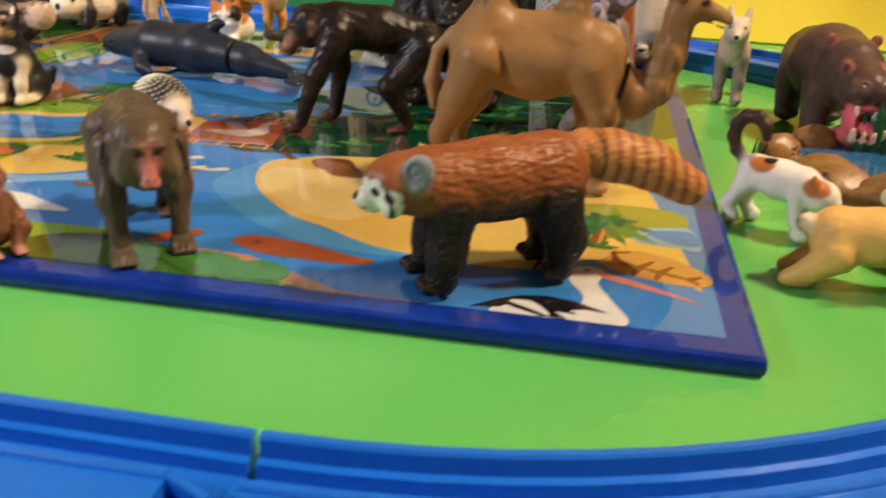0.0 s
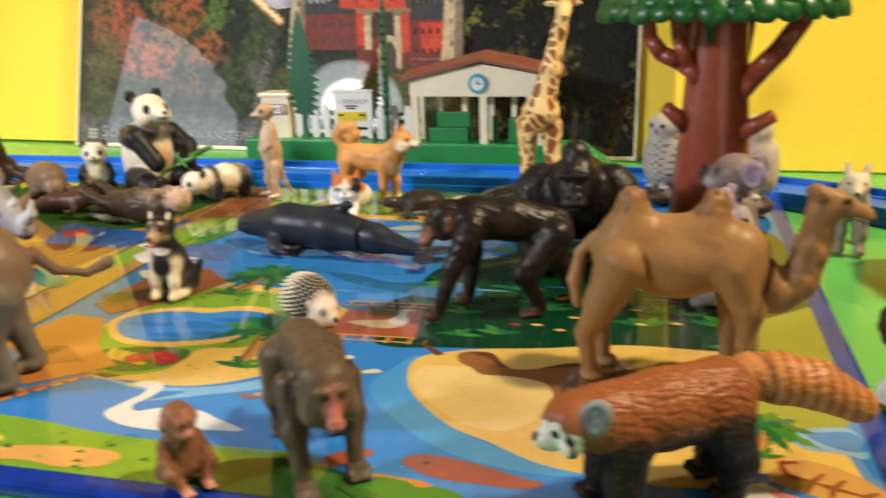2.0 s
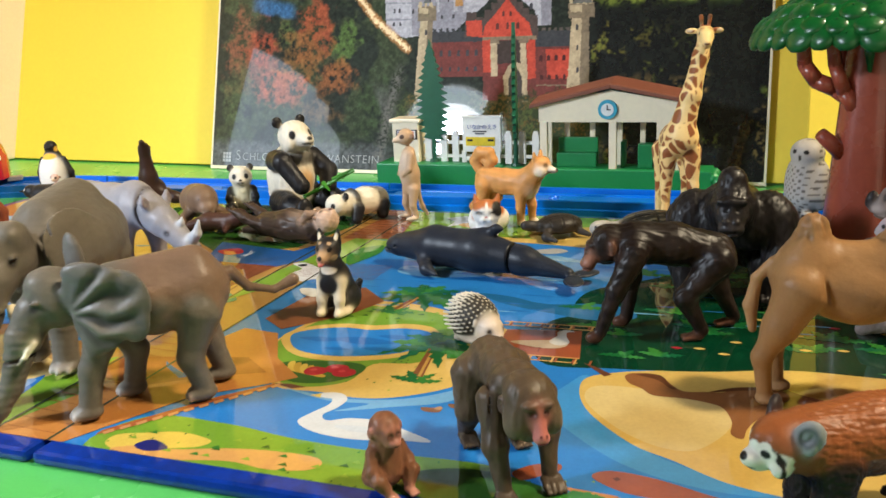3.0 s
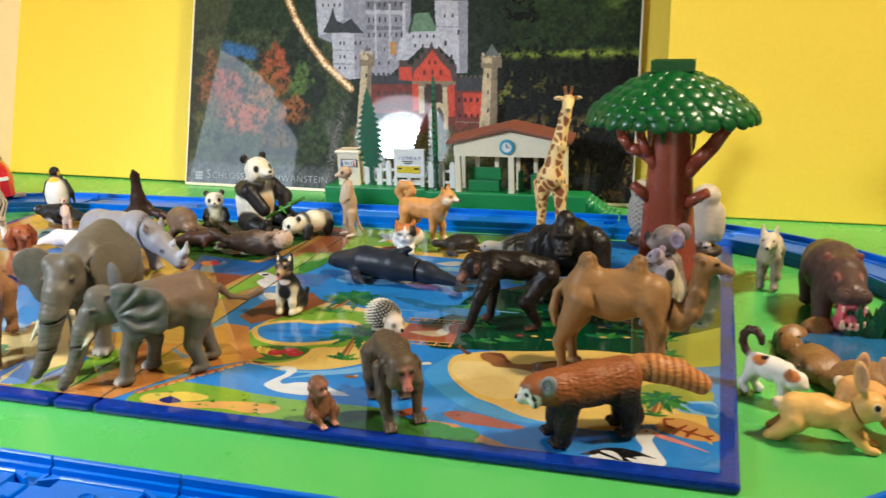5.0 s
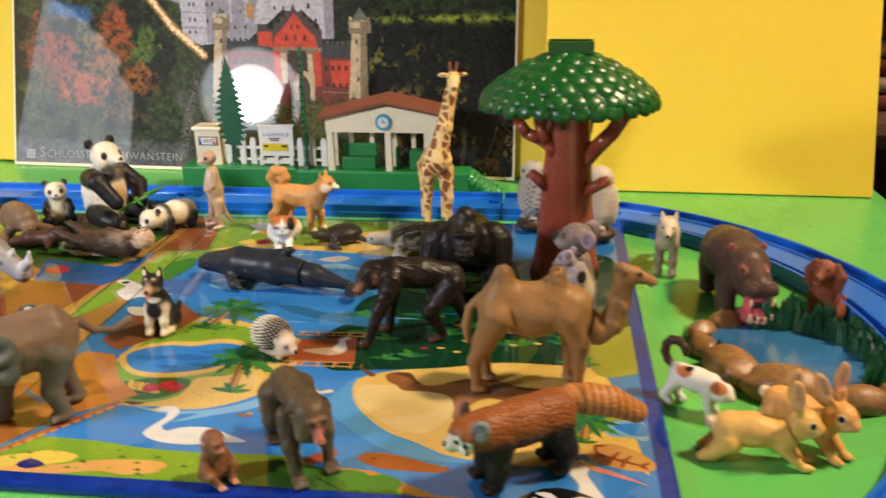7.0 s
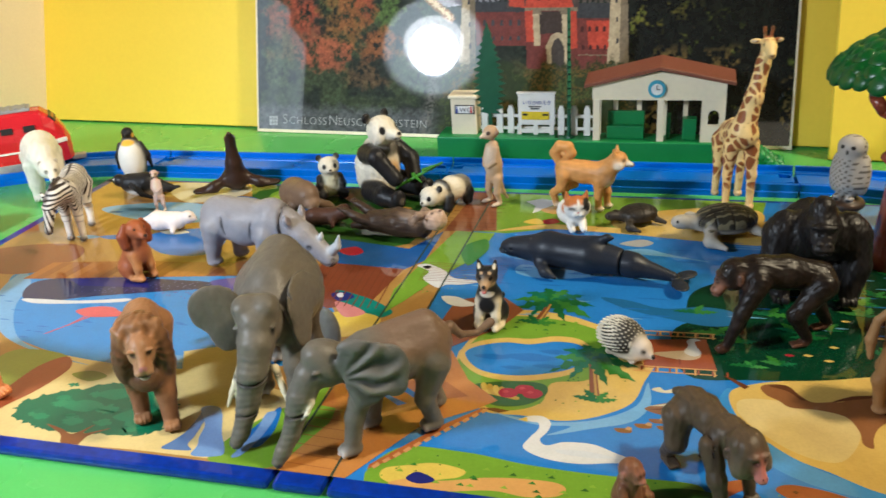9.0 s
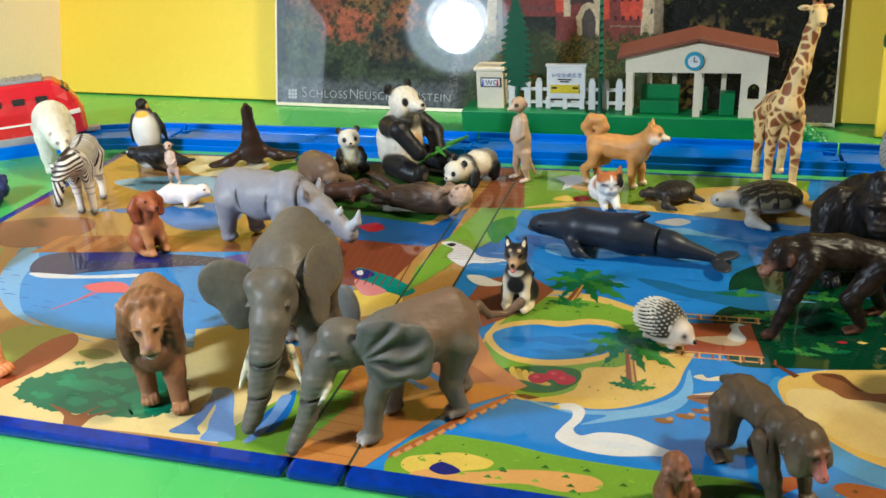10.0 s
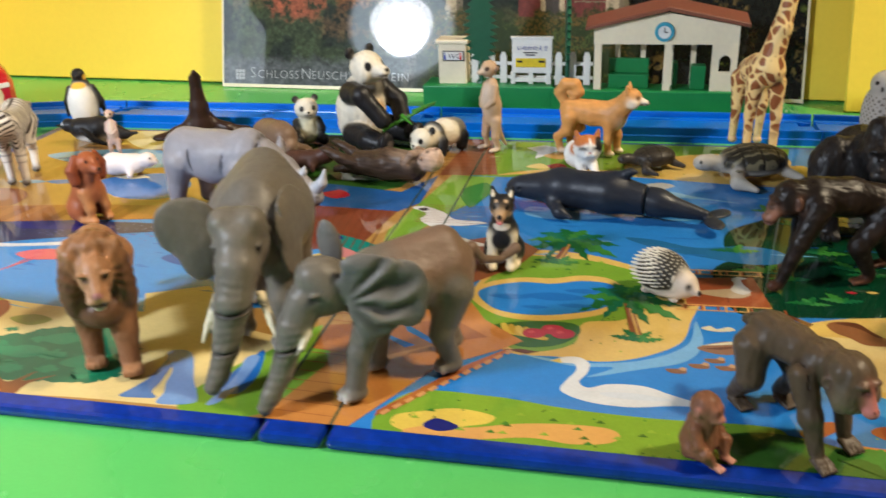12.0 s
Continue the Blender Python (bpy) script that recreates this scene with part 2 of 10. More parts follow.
part("shade", bm, M_LAMPMETAL, dl, smooth=True)
bm = ball(bmesh.new(), (0, 0, 0.022), (0.052, 0.052, 0.028), 32, 14)
bmesh.ops.transform(bm, matrix=Matrix.Translation(LAMP) @ turn, verts=bm.verts)
part("bulb", bm, M_BULB, dl, "lit round bulb", smooth=True)
bm = bmesh.new()
rim = [[bm.verts.new((r * math.cos(k * math.tau / 48), r * math.sin(k * math.tau / 48), z)) for k in range(48)] for r, z in ((0.054, 0.002), (0.082, -0.006), (0.082, -0.004), (0.054, 0.004))]
for a, b in zip(rim, rim[1:] + rim[:1]):
    for k in range(48):
        bm.faces.new((a[k], a[(k + 1) % 48], b[(k + 1) % 48], b[k]))
bmesh.ops.recalc_face_normals(bm, faces=bm.faces)
bmesh.ops.transform(bm, matrix=Matrix.Translation(LAMP) @ turn, verts=bm.verts)
part("diffuser_ring", bm, M_DIFFUSER, dl, "frosted glowing diffuser ring")
top = LAMP - way * 0.06
elbow = Vector((-0.80, -0.40, 0.25))
part("arm", tube(tube(bmesh.new(), top, elbow, 0.006), elbow, (-0.80, -0.38, 0.012), 0.006), M_LAMPMETAL, dl)
part("base", tube(bmesh.new(), (-0.78, -0.37, 0.0), (-0.78, -0.37, 0.016), 0.05, 0.045, 32), M_LAMPMETAL, dl)
cl = thing("ceiling_lamp", (1.12, 0.16, 2.0), label="round warm ceiling lamp, switched on", category="lamp")
part("shade", tube(bmesh.new(), (0, 0, -0.045), (0, 0, 0.0), 0.16, 0.18, 40), M_CEILLAMP, cl)

# ---- pale drape to the west, mirrored in the poster; its glow is added fill ----
drape = thing("pale_drape_west", (0, 0, 0), label="pale drape mirrored in the poster, with an added glow", category="window", kind="structure")
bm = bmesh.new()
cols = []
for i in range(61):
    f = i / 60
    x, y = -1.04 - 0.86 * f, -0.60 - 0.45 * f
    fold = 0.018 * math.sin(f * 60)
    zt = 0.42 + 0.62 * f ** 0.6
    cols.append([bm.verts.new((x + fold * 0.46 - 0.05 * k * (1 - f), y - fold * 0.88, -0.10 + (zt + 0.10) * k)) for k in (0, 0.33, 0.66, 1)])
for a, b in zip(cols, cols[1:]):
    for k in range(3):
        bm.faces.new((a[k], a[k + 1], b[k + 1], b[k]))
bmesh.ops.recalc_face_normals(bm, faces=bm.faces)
part("curtain", bm, M_DRAPE_GLOW, drape, "white draped sheet with an added glow", smooth=True)
part("rail", tube(bmesh.new(), (-1.02, -0.60, 1.10), (-1.95, -1.08, 1.10), 0.01), M_LAMPMETAL, drape)

# ---- added fill: wide low glowing panel, unseen behind the walker, lights the backdrop ----
ws = thing("fill_panel_south", (0.75, -2.17, -0.25), label="added unseen glowing panel that lights the backdrop from the front", category="window", kind="structure")
for k in range(8):
    part("fill_slat", box(bmesh.new(), (-0.95, -0.004, 0.13 * k), (0.95, 0.004, 0.13 * k + 0.127), 0.002), M_FILL_GLOW, ws)
for x in (-0.985, 0.955):
    part("fill_panel_frame", box(bmesh.new(), (x, -0.02, -0.03), (x + 0.03, 0.03, 1.08), 0.003), M_LAMPMETAL, ws)
part("fill_panel_sill", box(bmesh.new(), (-1.0, -0.02, -0.06), (1.0, 0.06, -0.031), 0.003), M_LAMPMETAL, ws)

# ---- blue toy track: two rows of straights and eight curves ----
RAD = 0.198
C_R, C_L, C_Y = -0.078, -0.527, 0.1335
PROFILE = ((-19, 0), (-19, 3.4), (-18.4, 4.0), (-18.4, 8.2), (-18, 8.7), (-16.7, 8.7), (-16.3, 8.2), (-16, 5.4), (-14.6, 5.2), (-14.2, 3.0), (-10.4, 3.0), (-10, 6.2), (-9.6, 6.6), (-8.6, 6.6), (-8.2, 6.2), (-8, 5.7),
           (8, 5.7), (8.2, 6.2), (8.6, 6.6), (9.6, 6.6), (10, 6.2), (10.4, 3.0), (14.2, 3.0), (14.6, 5.2), (16, 5.4), (16.3, 8.2), (16.7, 8.7), (18, 8.7), (18.4, 8.2), (18.4, 4.0), (19, 3.4), (19, 0))


HOLLOW = tuple((u, z if abs(u) > 12 else 1.6) for u, z in PROFILE)
LIP = tuple((u, z if abs(u) > 12 else 3.0) for u, z in PROFILE)


def track_piece(line):
    """One track piece along a line of (x, y, direction in radians, profile): the rails stop short of the coupling ends."""
    bm = bmesh.new()
    rings = []
    for x, y, a, shape in line:
        nx, ny = -math.sin(a), math.cos(a)
        rings.append([bm.verts.new((x + nx * u / 1000, y + ny * u / 1000, z / 1000)) for u, z in shape])
    n = len(PROFILE)
    for a, b in zip(rings, rings[1:]):
        for k in range(n):
            bm.faces.new((a[k], a[(k + 1) % n], b[(k + 1) % n], b[k]))
    bm.faces.new(rings[0])
    bm.faces.new(list(reversed(rings[-1])))
    bmesh.ops.recalc_face_normals(bm, faces=bm.faces)
    return bm


def with_ends(place, length):
    """The line of a piece: place(s) gives x, y and direction at s metres from its start."""
    stops = [(0.0, LIP), (0.0016, LIP), (0.0019, HOLLOW), (0.0088, HOLLOW), (0.0091, PROFILE)]
    inner = [(0.0091 + (length - 0.0182) * k / 9, PROFILE) for k in range(1, 9)]
    return [(*place(d), shape) for d, shape in stops + inner + [(length - d, shape) for d, shape in reversed(stops)]]


def couplings(place, length, owner):
    """At each end: a flat tongue between two slanted ribs that lead from the rails to the joint."""
    for near, turn in ((0.0, 0.0), (length, math.pi)):
        x, y, a = place(near)
        m = Matrix.Translation((x, y, 0)) @ Matrix.Rotation(a + turn, 4, "Z")
        part("coupling_tongue", box(bmesh.new(), (0.0004, -0.0042, 0.0014), (0.0100, 0.0042, 0.0050), 0.0006, m), M_BLUE, owner)
        for side in (-1, 1):
            bm = bmesh.new()
            foot = [bm.verts.new(m @ Vector((u, side * v, z))) for z in (0.0014, 0.0062) for u, v in ((0.0094, 0.0102), (0.0094, 0.0084), (0.0022, 0.0050), (0.0022, 0.0064))]
            for k in range(4):
                bm.faces.new((foot[k], foot[(k + 1) % 4], foot[4 + (k + 1) % 4], foot[4 + k]))
            bm.faces.new(foot[:4])
            bm.faces.new(foot[4:])
            bmesh.ops.recalc_face_normals(bm, faces=bm.faces)
            part("coupling_rib", bm, M_BLUE, owner)


def ring_mark(x, y):
    """A low moulded ring on the middle of the track."""
    bm = bmesh.new()
    rows = [[bm.verts.new((x + r * math.cos(k * math.tau / 20), y + r * math.sin(k * math.tau / 20), z)) for k in range(20)] for r, z in ((0.0034, 0.0057), (0.0031, 0.0066), (0.0024, 0.0066), (0.0021, 0.0057))]
    for a, b in zip(rows, rows[1:]):
        for k in range(20):
            bm.faces.new((a[k], a[(k + 1) % 20], b[(k + 1) % 20], b[k]))
    return bm


GAP = 0.0006
FRONT_JOINTS, BACK_JOINTS = (C_L, -0.383, -0.239, -0.185, C_R), (C_L, (C_R + C_L) / 2, C_R)
for y, joints in ((C_Y - RAD, FRONT_JOINTS), (C_Y + RAD, BACK_JOINTS)):
    for x0, x1 in zip(joints, joints[1:]):
        x0, length = x0 + GAP, x1 - x0 - 2 * GAP
        place = lambda d: (x0 + d, y, 0.0)
        tr = thing("track_straight", (0, 0, 0), label="short straight piece of blue plastic toy railway track" if length < 0.06 else "straight piece of blue plastic toy railway track", category="toy track", group="track pieces of the railway oval")
        part("rail_bed", track_piece(with_ends(place, length)), M_BLUE, tr)
        couplings(place, length, tr)
        part("moulded_ring", ring_mark(x0 + length / 2, y), M_BLUE, tr)
for cx, start in ((C_R, -90), (C_L, 90)):
    for k in range(4):
        length = RAD * radians(45) - 2 * GAP

        def place(d):
            t = radians(start + 45 * k) + (d + GAP) / RAD
            return cx + RAD * math.cos(t), C_Y + RAD * math.sin(t), t + math.pi / 2

        tr = thing("track_curve", (0, 0, 0), label="curved piece of blue plastic toy railway track", category="toy track", group="track pieces of the railway oval")
        part("rail_bed", track_piece([(*place(length * j / 12), PROFILE) for j in range(13)]), M_BLUE, tr)
        part("moulded_ring", ring_mark(*place(length / 2)[:2]), M_BLUE, tr)

# ---- folding play board ----
BW, BD, BT = 0.547, 0.297, 0.004
board = thing("play_board", (0, 0, 0), label="folding glossy play board printed with ponds, paths and animals", category="game board")
FOLDS = ((-BW, -0.2829), (-0.2811, -0.2624), (-0.2606, 0.0))
for x0, x1 in FOLDS:
    part("board_panel" if x1 - x0 > 0.1 else "spine", box(bmesh.new(), (x0, 0, 0.0003), (x1, BD, BT), 0.0016), M_BORDER, board, "navy edged board panel")

# ---- the picture printed on the board ----
WATER, WATERL, BLUE2, LTBLUE, SEADK, WATERDK = (0.025, 0.176, 0.512), (0.037, 0.219, 0.541), (0.015, 0.124, 0.402), (0.161, 0.351, 0.585), (0.015, 0.110, 0.263), (0.015, 0.088, 0.307)
GRASS, LTGRASS, DKGRASS, SCRUB, LEAF = (0.161, 0.307, 0.022), (0.219, 0.365, 0.030), (0.033, 0.110, 0.015), (0.234, 0.263, 0.037), (0.037, 0.176, 0.022)
JUNGLE, DKGREEN, LTGREEN, TREEGREEN, TREELT = (0.002, 0.036, 0.014), (0.011, 0.110, 0.025), (0.044, 0.204, 0.044), (0.009, 0.124, 0.062), (0.015, 0.190, 0.088)
SAND, LTSAND, DKSAND, SANDY, CREAM, YELLOW, PEACH = (0.600, 0.405, 0.100), (0.628, 0.482, 0.197), (0.453, 0.263, 0.058), (0.365, 0.200, 0.048), (0.585, 0.526, 0.365), (0.621, 0.453, 0.073), (0.585, 0.307, 0.088)
ORANGE, PLANK, BRICK, RUST, RUSTBROWN, EARTH, BROWN, TRUNK = (0.453, 0.183, 0.040), (0.320, 0.114, 0.024), (0.329, 0.095, 0.022), (0.278, 0.066, 0.022), (0.176, 0.040, 0.015), (0.219, 0.070, 0.025), (0.117, 0.037, 0.013), (0.204, 0.066, 0.022)
WHITE, STONEGREY, BLACK, NAVY, PURPLE, TEAL, CRIMSON, ROSE, PINK, WHALE = (0.599, 0.599, 0.599), (0.365, 0.365, 0.351), (0.007, 0.007, 0.009), (0.015, 0.018, 0.146), (0.117, 0.088, 0.263), (0.007, 0.176, 0.146), (0.365, 0.015, 0.030), (0.526, 0.183, 0.176), (0.585, 0.103, 0.117), (0.025, 0.030, 0.088)
MARGIN = 7.0
BLOTS = []


def blot(level, colour, kind, *points):
    """A flat patch of one ink, its outline in millimetres: s smooth, p with corners."""
    loop = smooth_loop(points) if kind == "s" else [np.array(p, float) for p in points]
    loop = [(min(max(p[0], -1000 * BW + MARGIN), -MARGIN), min(max(p[1], MARGIN), 1000 * BD - 4)) for p in loop]
    BLOTS.append((level, colour, loop))


def printed(name, blots, place, parent, mat, step=0.0000004, lift=0.00003):
    """All inks of one picture as thin patches, each a hair above the one before."""
    bm = bmesh.new()
    lay = bm.loops.layers.float_color.new("paint")
    height = lift
    for level, colour, loop in sorted(blots, key=lambda b: b[0]):
        vs = []
        xs, ys = [p[0] for p in loop], [p[1] for p in loop]
        height += step * (1 if max(xs) - min(xs) + max(ys) - min(ys) > 14 else 0.12)
        for p in loop:
            q = place(p[0], p[1], height)
            if not vs or (vs[-1].co - q).length > 1e-5:
                vs.append(bm.verts.new(q))
        if (vs[0].co - vs[-1].co).length < 1e-5:
            vs.pop()
        if len(vs) < 3:
            continue
        try:
            f = bm.faces.new(vs)
        except ValueError:
            continue
        f.normal_update()
        for lp in f.loops:
            lp[lay] = (*[0.9 * c for c in colour], 1)
    bmesh.ops.triangulate(bm, faces=list(bm.faces))
    up = place(0, 0, 1) - place(0, 0, 0)
    for f in bm.faces:
        f.normal_update()
        if f.normal.dot(up) < 0:
            f.normal_flip()
    return part(name, bm, mat, parent)


RND = random.Random(5)
blot(0, WATER, "p", (-261, 0), (0, 0), (0, 300), (-261, 300))
blot(0, SANDY, "p", (-561, 0), (-262, 0), (-262, 300), (-561, 300))
# right panel: water base, land on top
blot(1, GRASS, "s", (-243, 27), (-218, 29), (-195, 26), (-170, 25), (-140, 26), (-133, 21), (-114, 16), (-94, 5), (-75, -4), (-94, -2), (-191, 1), (-246, 4))
blot(2, ORANGE, "p", (-120, 21), (-106, 20), (-82, 8), (-60, -1), (-62, -4), (-74, -2), (-90, 6), (-104, 13))
blot(2, DKGRASS, "s", (-156, 17), (-138, 23), (-114, 16), (-94, 6), (-101, 3), (-116, -2), (-132, -6), (-154, -2))
blot(3, LTGRASS, "s", (-111, 8), (-104, 13), (-92, 7), (-93, 1), (-103, 0))
blot(2, YELLOW, "s", (-244, 10), (-244, 15), (-237, 18), (-227, 21), (-216, 19), (-217, 15), (-224, 12), (-229, 7), (-237, 7))
blot(3, PEACH, "s", (-240, 7), (-234, 11), (-222, 12), (-209, 16), (-196, 18), (-184, 18), (-180, 15), (-183, 11), (-193, 9), (-205, 10), (-224, 6))
blot(4, NAVY, "s", (-235, 11), (-232, 15), (-226, 13), (-225, 11), (-230, 9))
blot(1, SAND, "s", (-237, 92), (-234, 113), (-227, 137), (-199, 138), (-178, 129), (-158, 118), (-154, 103), (-158, 86), (-162, 70), (-174, 59), (-187, 54), (-201, 55), (-216, 55), (-226, 65), (-234, 81))
blot(2, GRASS, "s", (-236, 93), (-232, 110), (-225, 131), (-198, 132), (-177, 124), (-164, 117), (-168, 106), (-170, 102), (-180, 84), (-194, 79), (-196, 65), (-205, 58), (-216, 58), (-225, 67), (-233, 82))
blot(2, LTBLUE, "s", (-213, 55), (-200, 53), (-187, 53), (-172, 58), (-160, 69), (-157, 84), (-156, 84), (-155, 70), (-161, 58), (-175, 51), (-191, 44), (-183, 51), (-196, 50))
blot(3, SAND, "s", (-237, 95), (-232, 106), (-220, 112), (-208, 113), (-197, 117), (-186, 115), (-180, 104), (-184, 90), (-198, 81), (-214, 78), (-227, 82))
blot(4, WATER, "s", (-234, 96), (-230, 103), (-219, 108), (-208, 108), (-197, 112), (-187, 111), (-183, 104), (-187, 92), (-199, 85), (-213, 82), (-226, 85))
blot(3, DKGRASS, "s", (-226, 71), (-214, 77), (-198, 78), (-195, 71), (-202, 62), (-215, 60))
# bananas and red apples
BX, BY, AX, AY = -217, 71, -205, 71
for k in range(4):
    x, y = BX + 2.6 * k, BY - 0.6 * k
    blot(4 + 0.01 * k, (YELLOW, (0.50, 0.33, 0.04))[k % 2], "s", (x - 5, y + 3.2), (x - 3.4, y + 3.6), (x - 1, y - 0.6), (x + 4, y - 2.6), (x + 3.4, y - 4.4), (x - 1.6, y - 3.4), (x - 4.4, y))
for x, y in ((AX - 5, AY - 2), (AX + 1, AY + 1.4), (AX + 4.6, AY - 1)):
    blot(4.1, CRIMSON, "s", (x - 4, y), (x - 2.4, y + 3), (x + 2.2, y + 3), (x + 4, y), (x + 1.8, y - 3), (x - 2.2, y - 3))
    blot(4.2, (0.50, 0.05, 0.06), "s", (x - 2.4, y + 0.6), (x - 1.2, y + 2), (x + 0.2, y + 0.8), (x - 1.2, y - 0.2))
blot(4, BROWN, "p", (-219, 57), (-213, 58), (-207, 57), (-211, 55))
# palms
# bridge with brick bands
blot(3, RUST, "p", (-160, 120), (-134, 124), (-130, 99), (-159, 97))
for y in (93.6, 97.4, 123.6, 127.2):
    blot(4, PEACH, "p", (-163, y), (-130, y + 1.2), (-130, y + 2.0), (-163, y + 0.8))
for k in range(5):
    for y in (93.8, 124.0):
        blot(4.1, PEACH, "p", (-161 + 7.4 * k, y), (-160.2 + 7.4 * k, y), (-160.2 + 7.4 * k, y + 4.4), (-161 + 7.4 * k, y + 4.4))
blot(5, (0.42, 0.33, 0.22), "s", (-156, 108.6), (-148, 111.5), (-141, 113), (-137, 112), (-136.4, 108.6), (-140, 105.6), (-147, 105.4))
blot(5.1, (0.52, 0.50, 0.46), "s", (-143, 111.5), (-141.4, 117), (-142, 121), (-139.6, 123.6), (-136.2, 122.4), (-138.6, 121), (-138, 117), (-136, 111.6), (-139, 108.5))
blot(5, RUSTBROWN, "p", (-145, 105.6), (-144.4, 105.6), (-144.2, 101.5), (-144.8, 101.5))
# brick courses on the bridge edge and along the path
for k in range(7):
    x = -166 + 5.6 * k
    blot(5, RUST, "p", (x, 123.5 + 0.3 * k), (x + 0.8, 123.5 + 0.3 * k), (x + 0.8, 126.5 + 0.3 * k), (x, 126.5 + 0.3 * k))
    blot(5, RUST, "p", (x + 6, 94.6), (x + 6.8, 94.6), (x + 6.8, 98), (x + 6, 98))
for k in range(12):
    x, y = -249 + 2.8 * k, 15 + 3.6 * k
    blot(7.2, (0.50, 0.24, 0.09), "p", (x, y), (x + 1.4, y - 1.2), (x + 3.0, y + 1.4), (x + 1.6, y + 2.6))
for x, y, w in ((-222, 95, 8), (-206, 97, 12), (-196, 103, 7), (-212, 88, 5), (-198, 91, 6)):
    blot(4.5, BLUE2, "s", (x - w, y), (x, y + w * 0.3), (x + w, y + 0.6), (x, y - w * 0.25))
# swan, ducks
blot(4, YELLOW, "p", (-203, 52), (-200, 54), (-199, 51))
blot(3, (0.22, 0.10, 0.04), "s", (-157, 67), (-152, 71), (-146, 73), (-141, 71), (-143, 66), (-150, 64))
blot(3.1, CREAM, "p", (-156, 69), (-146, 73), (-142, 72), (-150, 70))
blot(3.1, BROWN, "p", (-156, 67), (-145, 70), (-142, 70), (-150, 67))
for x, y in ((-164, 52), (-157, 56), (-152, 60), (-149, 56)):
    blot(3, (0.20, 0.085, 0.03), "s", (x - 3.2, y + 0.6), (x, y + 1.2), (x + 2.8, y + 1.4), (x + 2.8, y - 1.2), (x - 1.4, y - 1.6))
    blot(3.1, (0.42, 0.24, 0.11), "s", (x + 0.8, y + 0.8), (x + 1.8, y + 2.4), (x + 3.2, y + 1.6), (x + 2.6, y + 0.2))
blot(0.8, (0.055, 0.250, 0.555), "s", (-133, 62), (-130, 78), (-124, 86), (-112, 55), (-97, 40), (-70, 30), (-84, 28), (-103, 33), (-118, 44))
# fish
blot(3, RUST, "s", (-113, 27), (-109, 31), (-98, 30), (-86, 26), (-79, 24), (-83, 21), (-95, 21), (-105, 22))
blot(3, RUST, "s", (-132, 24), (-128, 29), (-122, 31), (-121, 28), (-125, 24), (-129, 21))
# the sands on the right
blot(1, SAND, "s", (-115, 92), (-125, 85), (-125, 73), (-119, 60), (-106, 46), (-95, 40), (-83, 33), (-72, 30), (-55, 28), (-42, 29), (-32, 24), (-23, 20), (-10, 16), (-11, 39), (-14, 59), (-19, 91), (-30, 105), (-57, 106), (-74, 105), (-90, 100), (-103, 96))
blot(2, LTSAND, "s", (-122, 68), (-122, 79), (-109, 81), (-88, 77), (-82, 64), (-89, 48), (-98, 46), (-110, 53))
blot(3, BROWN, "p", (-128, 96), (-124, 94), (-118, 89), (-120, 87))
blot(2, SCRUB, "s", (-39, 71), (-24, 76), (-10, 72), (-13, 54), (-25, 53), (-35, 50))
blot(3, LTBLUE, "s", (-24, 58), (-16, 62), (-9, 62), (-8, 49), (-14, 50), (-22, 51))
blot(4, WATER, "s", (-20, 57), (-15, 60), (-9, 60), (-8, 52), (-14, 52))
blot(3, DKSAND, "s", (-30, 37), (-23, 41), (-15, 38), (-13, 34), (-19, 29), (-27, 30))
blot(3, WATER, "s", (-36, 36), (-23, 37), (-11, 28), (-3, 17), (-3, 6), (-22, 3), (-42, 3), (-57, 4), (-64, 8), (-54, 15), (-43, 21))
# the dark jungle
blot(2, JUNGLE, "s", (-148, 129), (-130, 145), (-102, 155), (-73, 157), (-44, 159), (-3, 162), (-1, 108), (-15, 105), (-40, 105), (-66, 105), (-91, 98), (-117, 94), (-142, 94))
blot(2, JUNGLE, "s", (-136, 130), (-141, 165), (-120, 188), (-92, 213), (-60, 229), (-10, 237), (-2, 124), (-46, 116), (-102, 113))
blot(3, SCRUB, "s", (-31, 124), (-18, 138), (-3, 147), (-4, 107), (-15, 97), (-25, 99))
# upper sea
blot(2, SEADK, "s", (-182, 157), (-169, 156), (-153, 150), (-135, 154), (-122, 151), (-118, 141), (-132, 136), (-149, 140), (-169, 147))
blot(2, LTBLUE, "s", (-225, 189), (-203, 185), (-177, 190), (-182, 182), (-207, 174), (-226, 178))
blot(2, LTBLUE, "s", (-178, 211), (-151, 208), (-131, 204), (-151, 211), (-164, 217))
blot(3, STONEGREY, "s", (-178, 222), (-167, 229), (-160, 225), (-167, 219))
# back strip of the right panel
blot(1, GRASS, "p", (-268, 314), (-98, 313), (-105, 253), (-129, 238), (-178, 242), (-219, 238), (-242, 229), (-263, 230))
blot(2, SAND, "s", (-248, 232), (-219, 238), (-178, 236), (-130, 230), (-99, 231), (-95, 263), (-123, 251), (-151, 242), (-178, 244), (-220, 245))
blot(2, SAND, "s", (-182, 259), (-144, 278), (-104, 279), (-107, 253), (-145, 243), (-178, 242))
blot(3, WHITE, "p", (-239, 280), (-230, 286), (-217, 281), (-223, 274), (-227, 267), (-232, 261), (-232, 273))
blot(3, CRIMSON, "s", (-226, 248), (-219, 254), (-214, 249), (-220, 245))
blot(3, YELLOW, "s", (-235, 247), (-228, 253), (-223, 246), (-228, 244))
blot(3, DKSAND, "s", (-228, 267), (-219, 275), (-213, 272), (-218, 261))
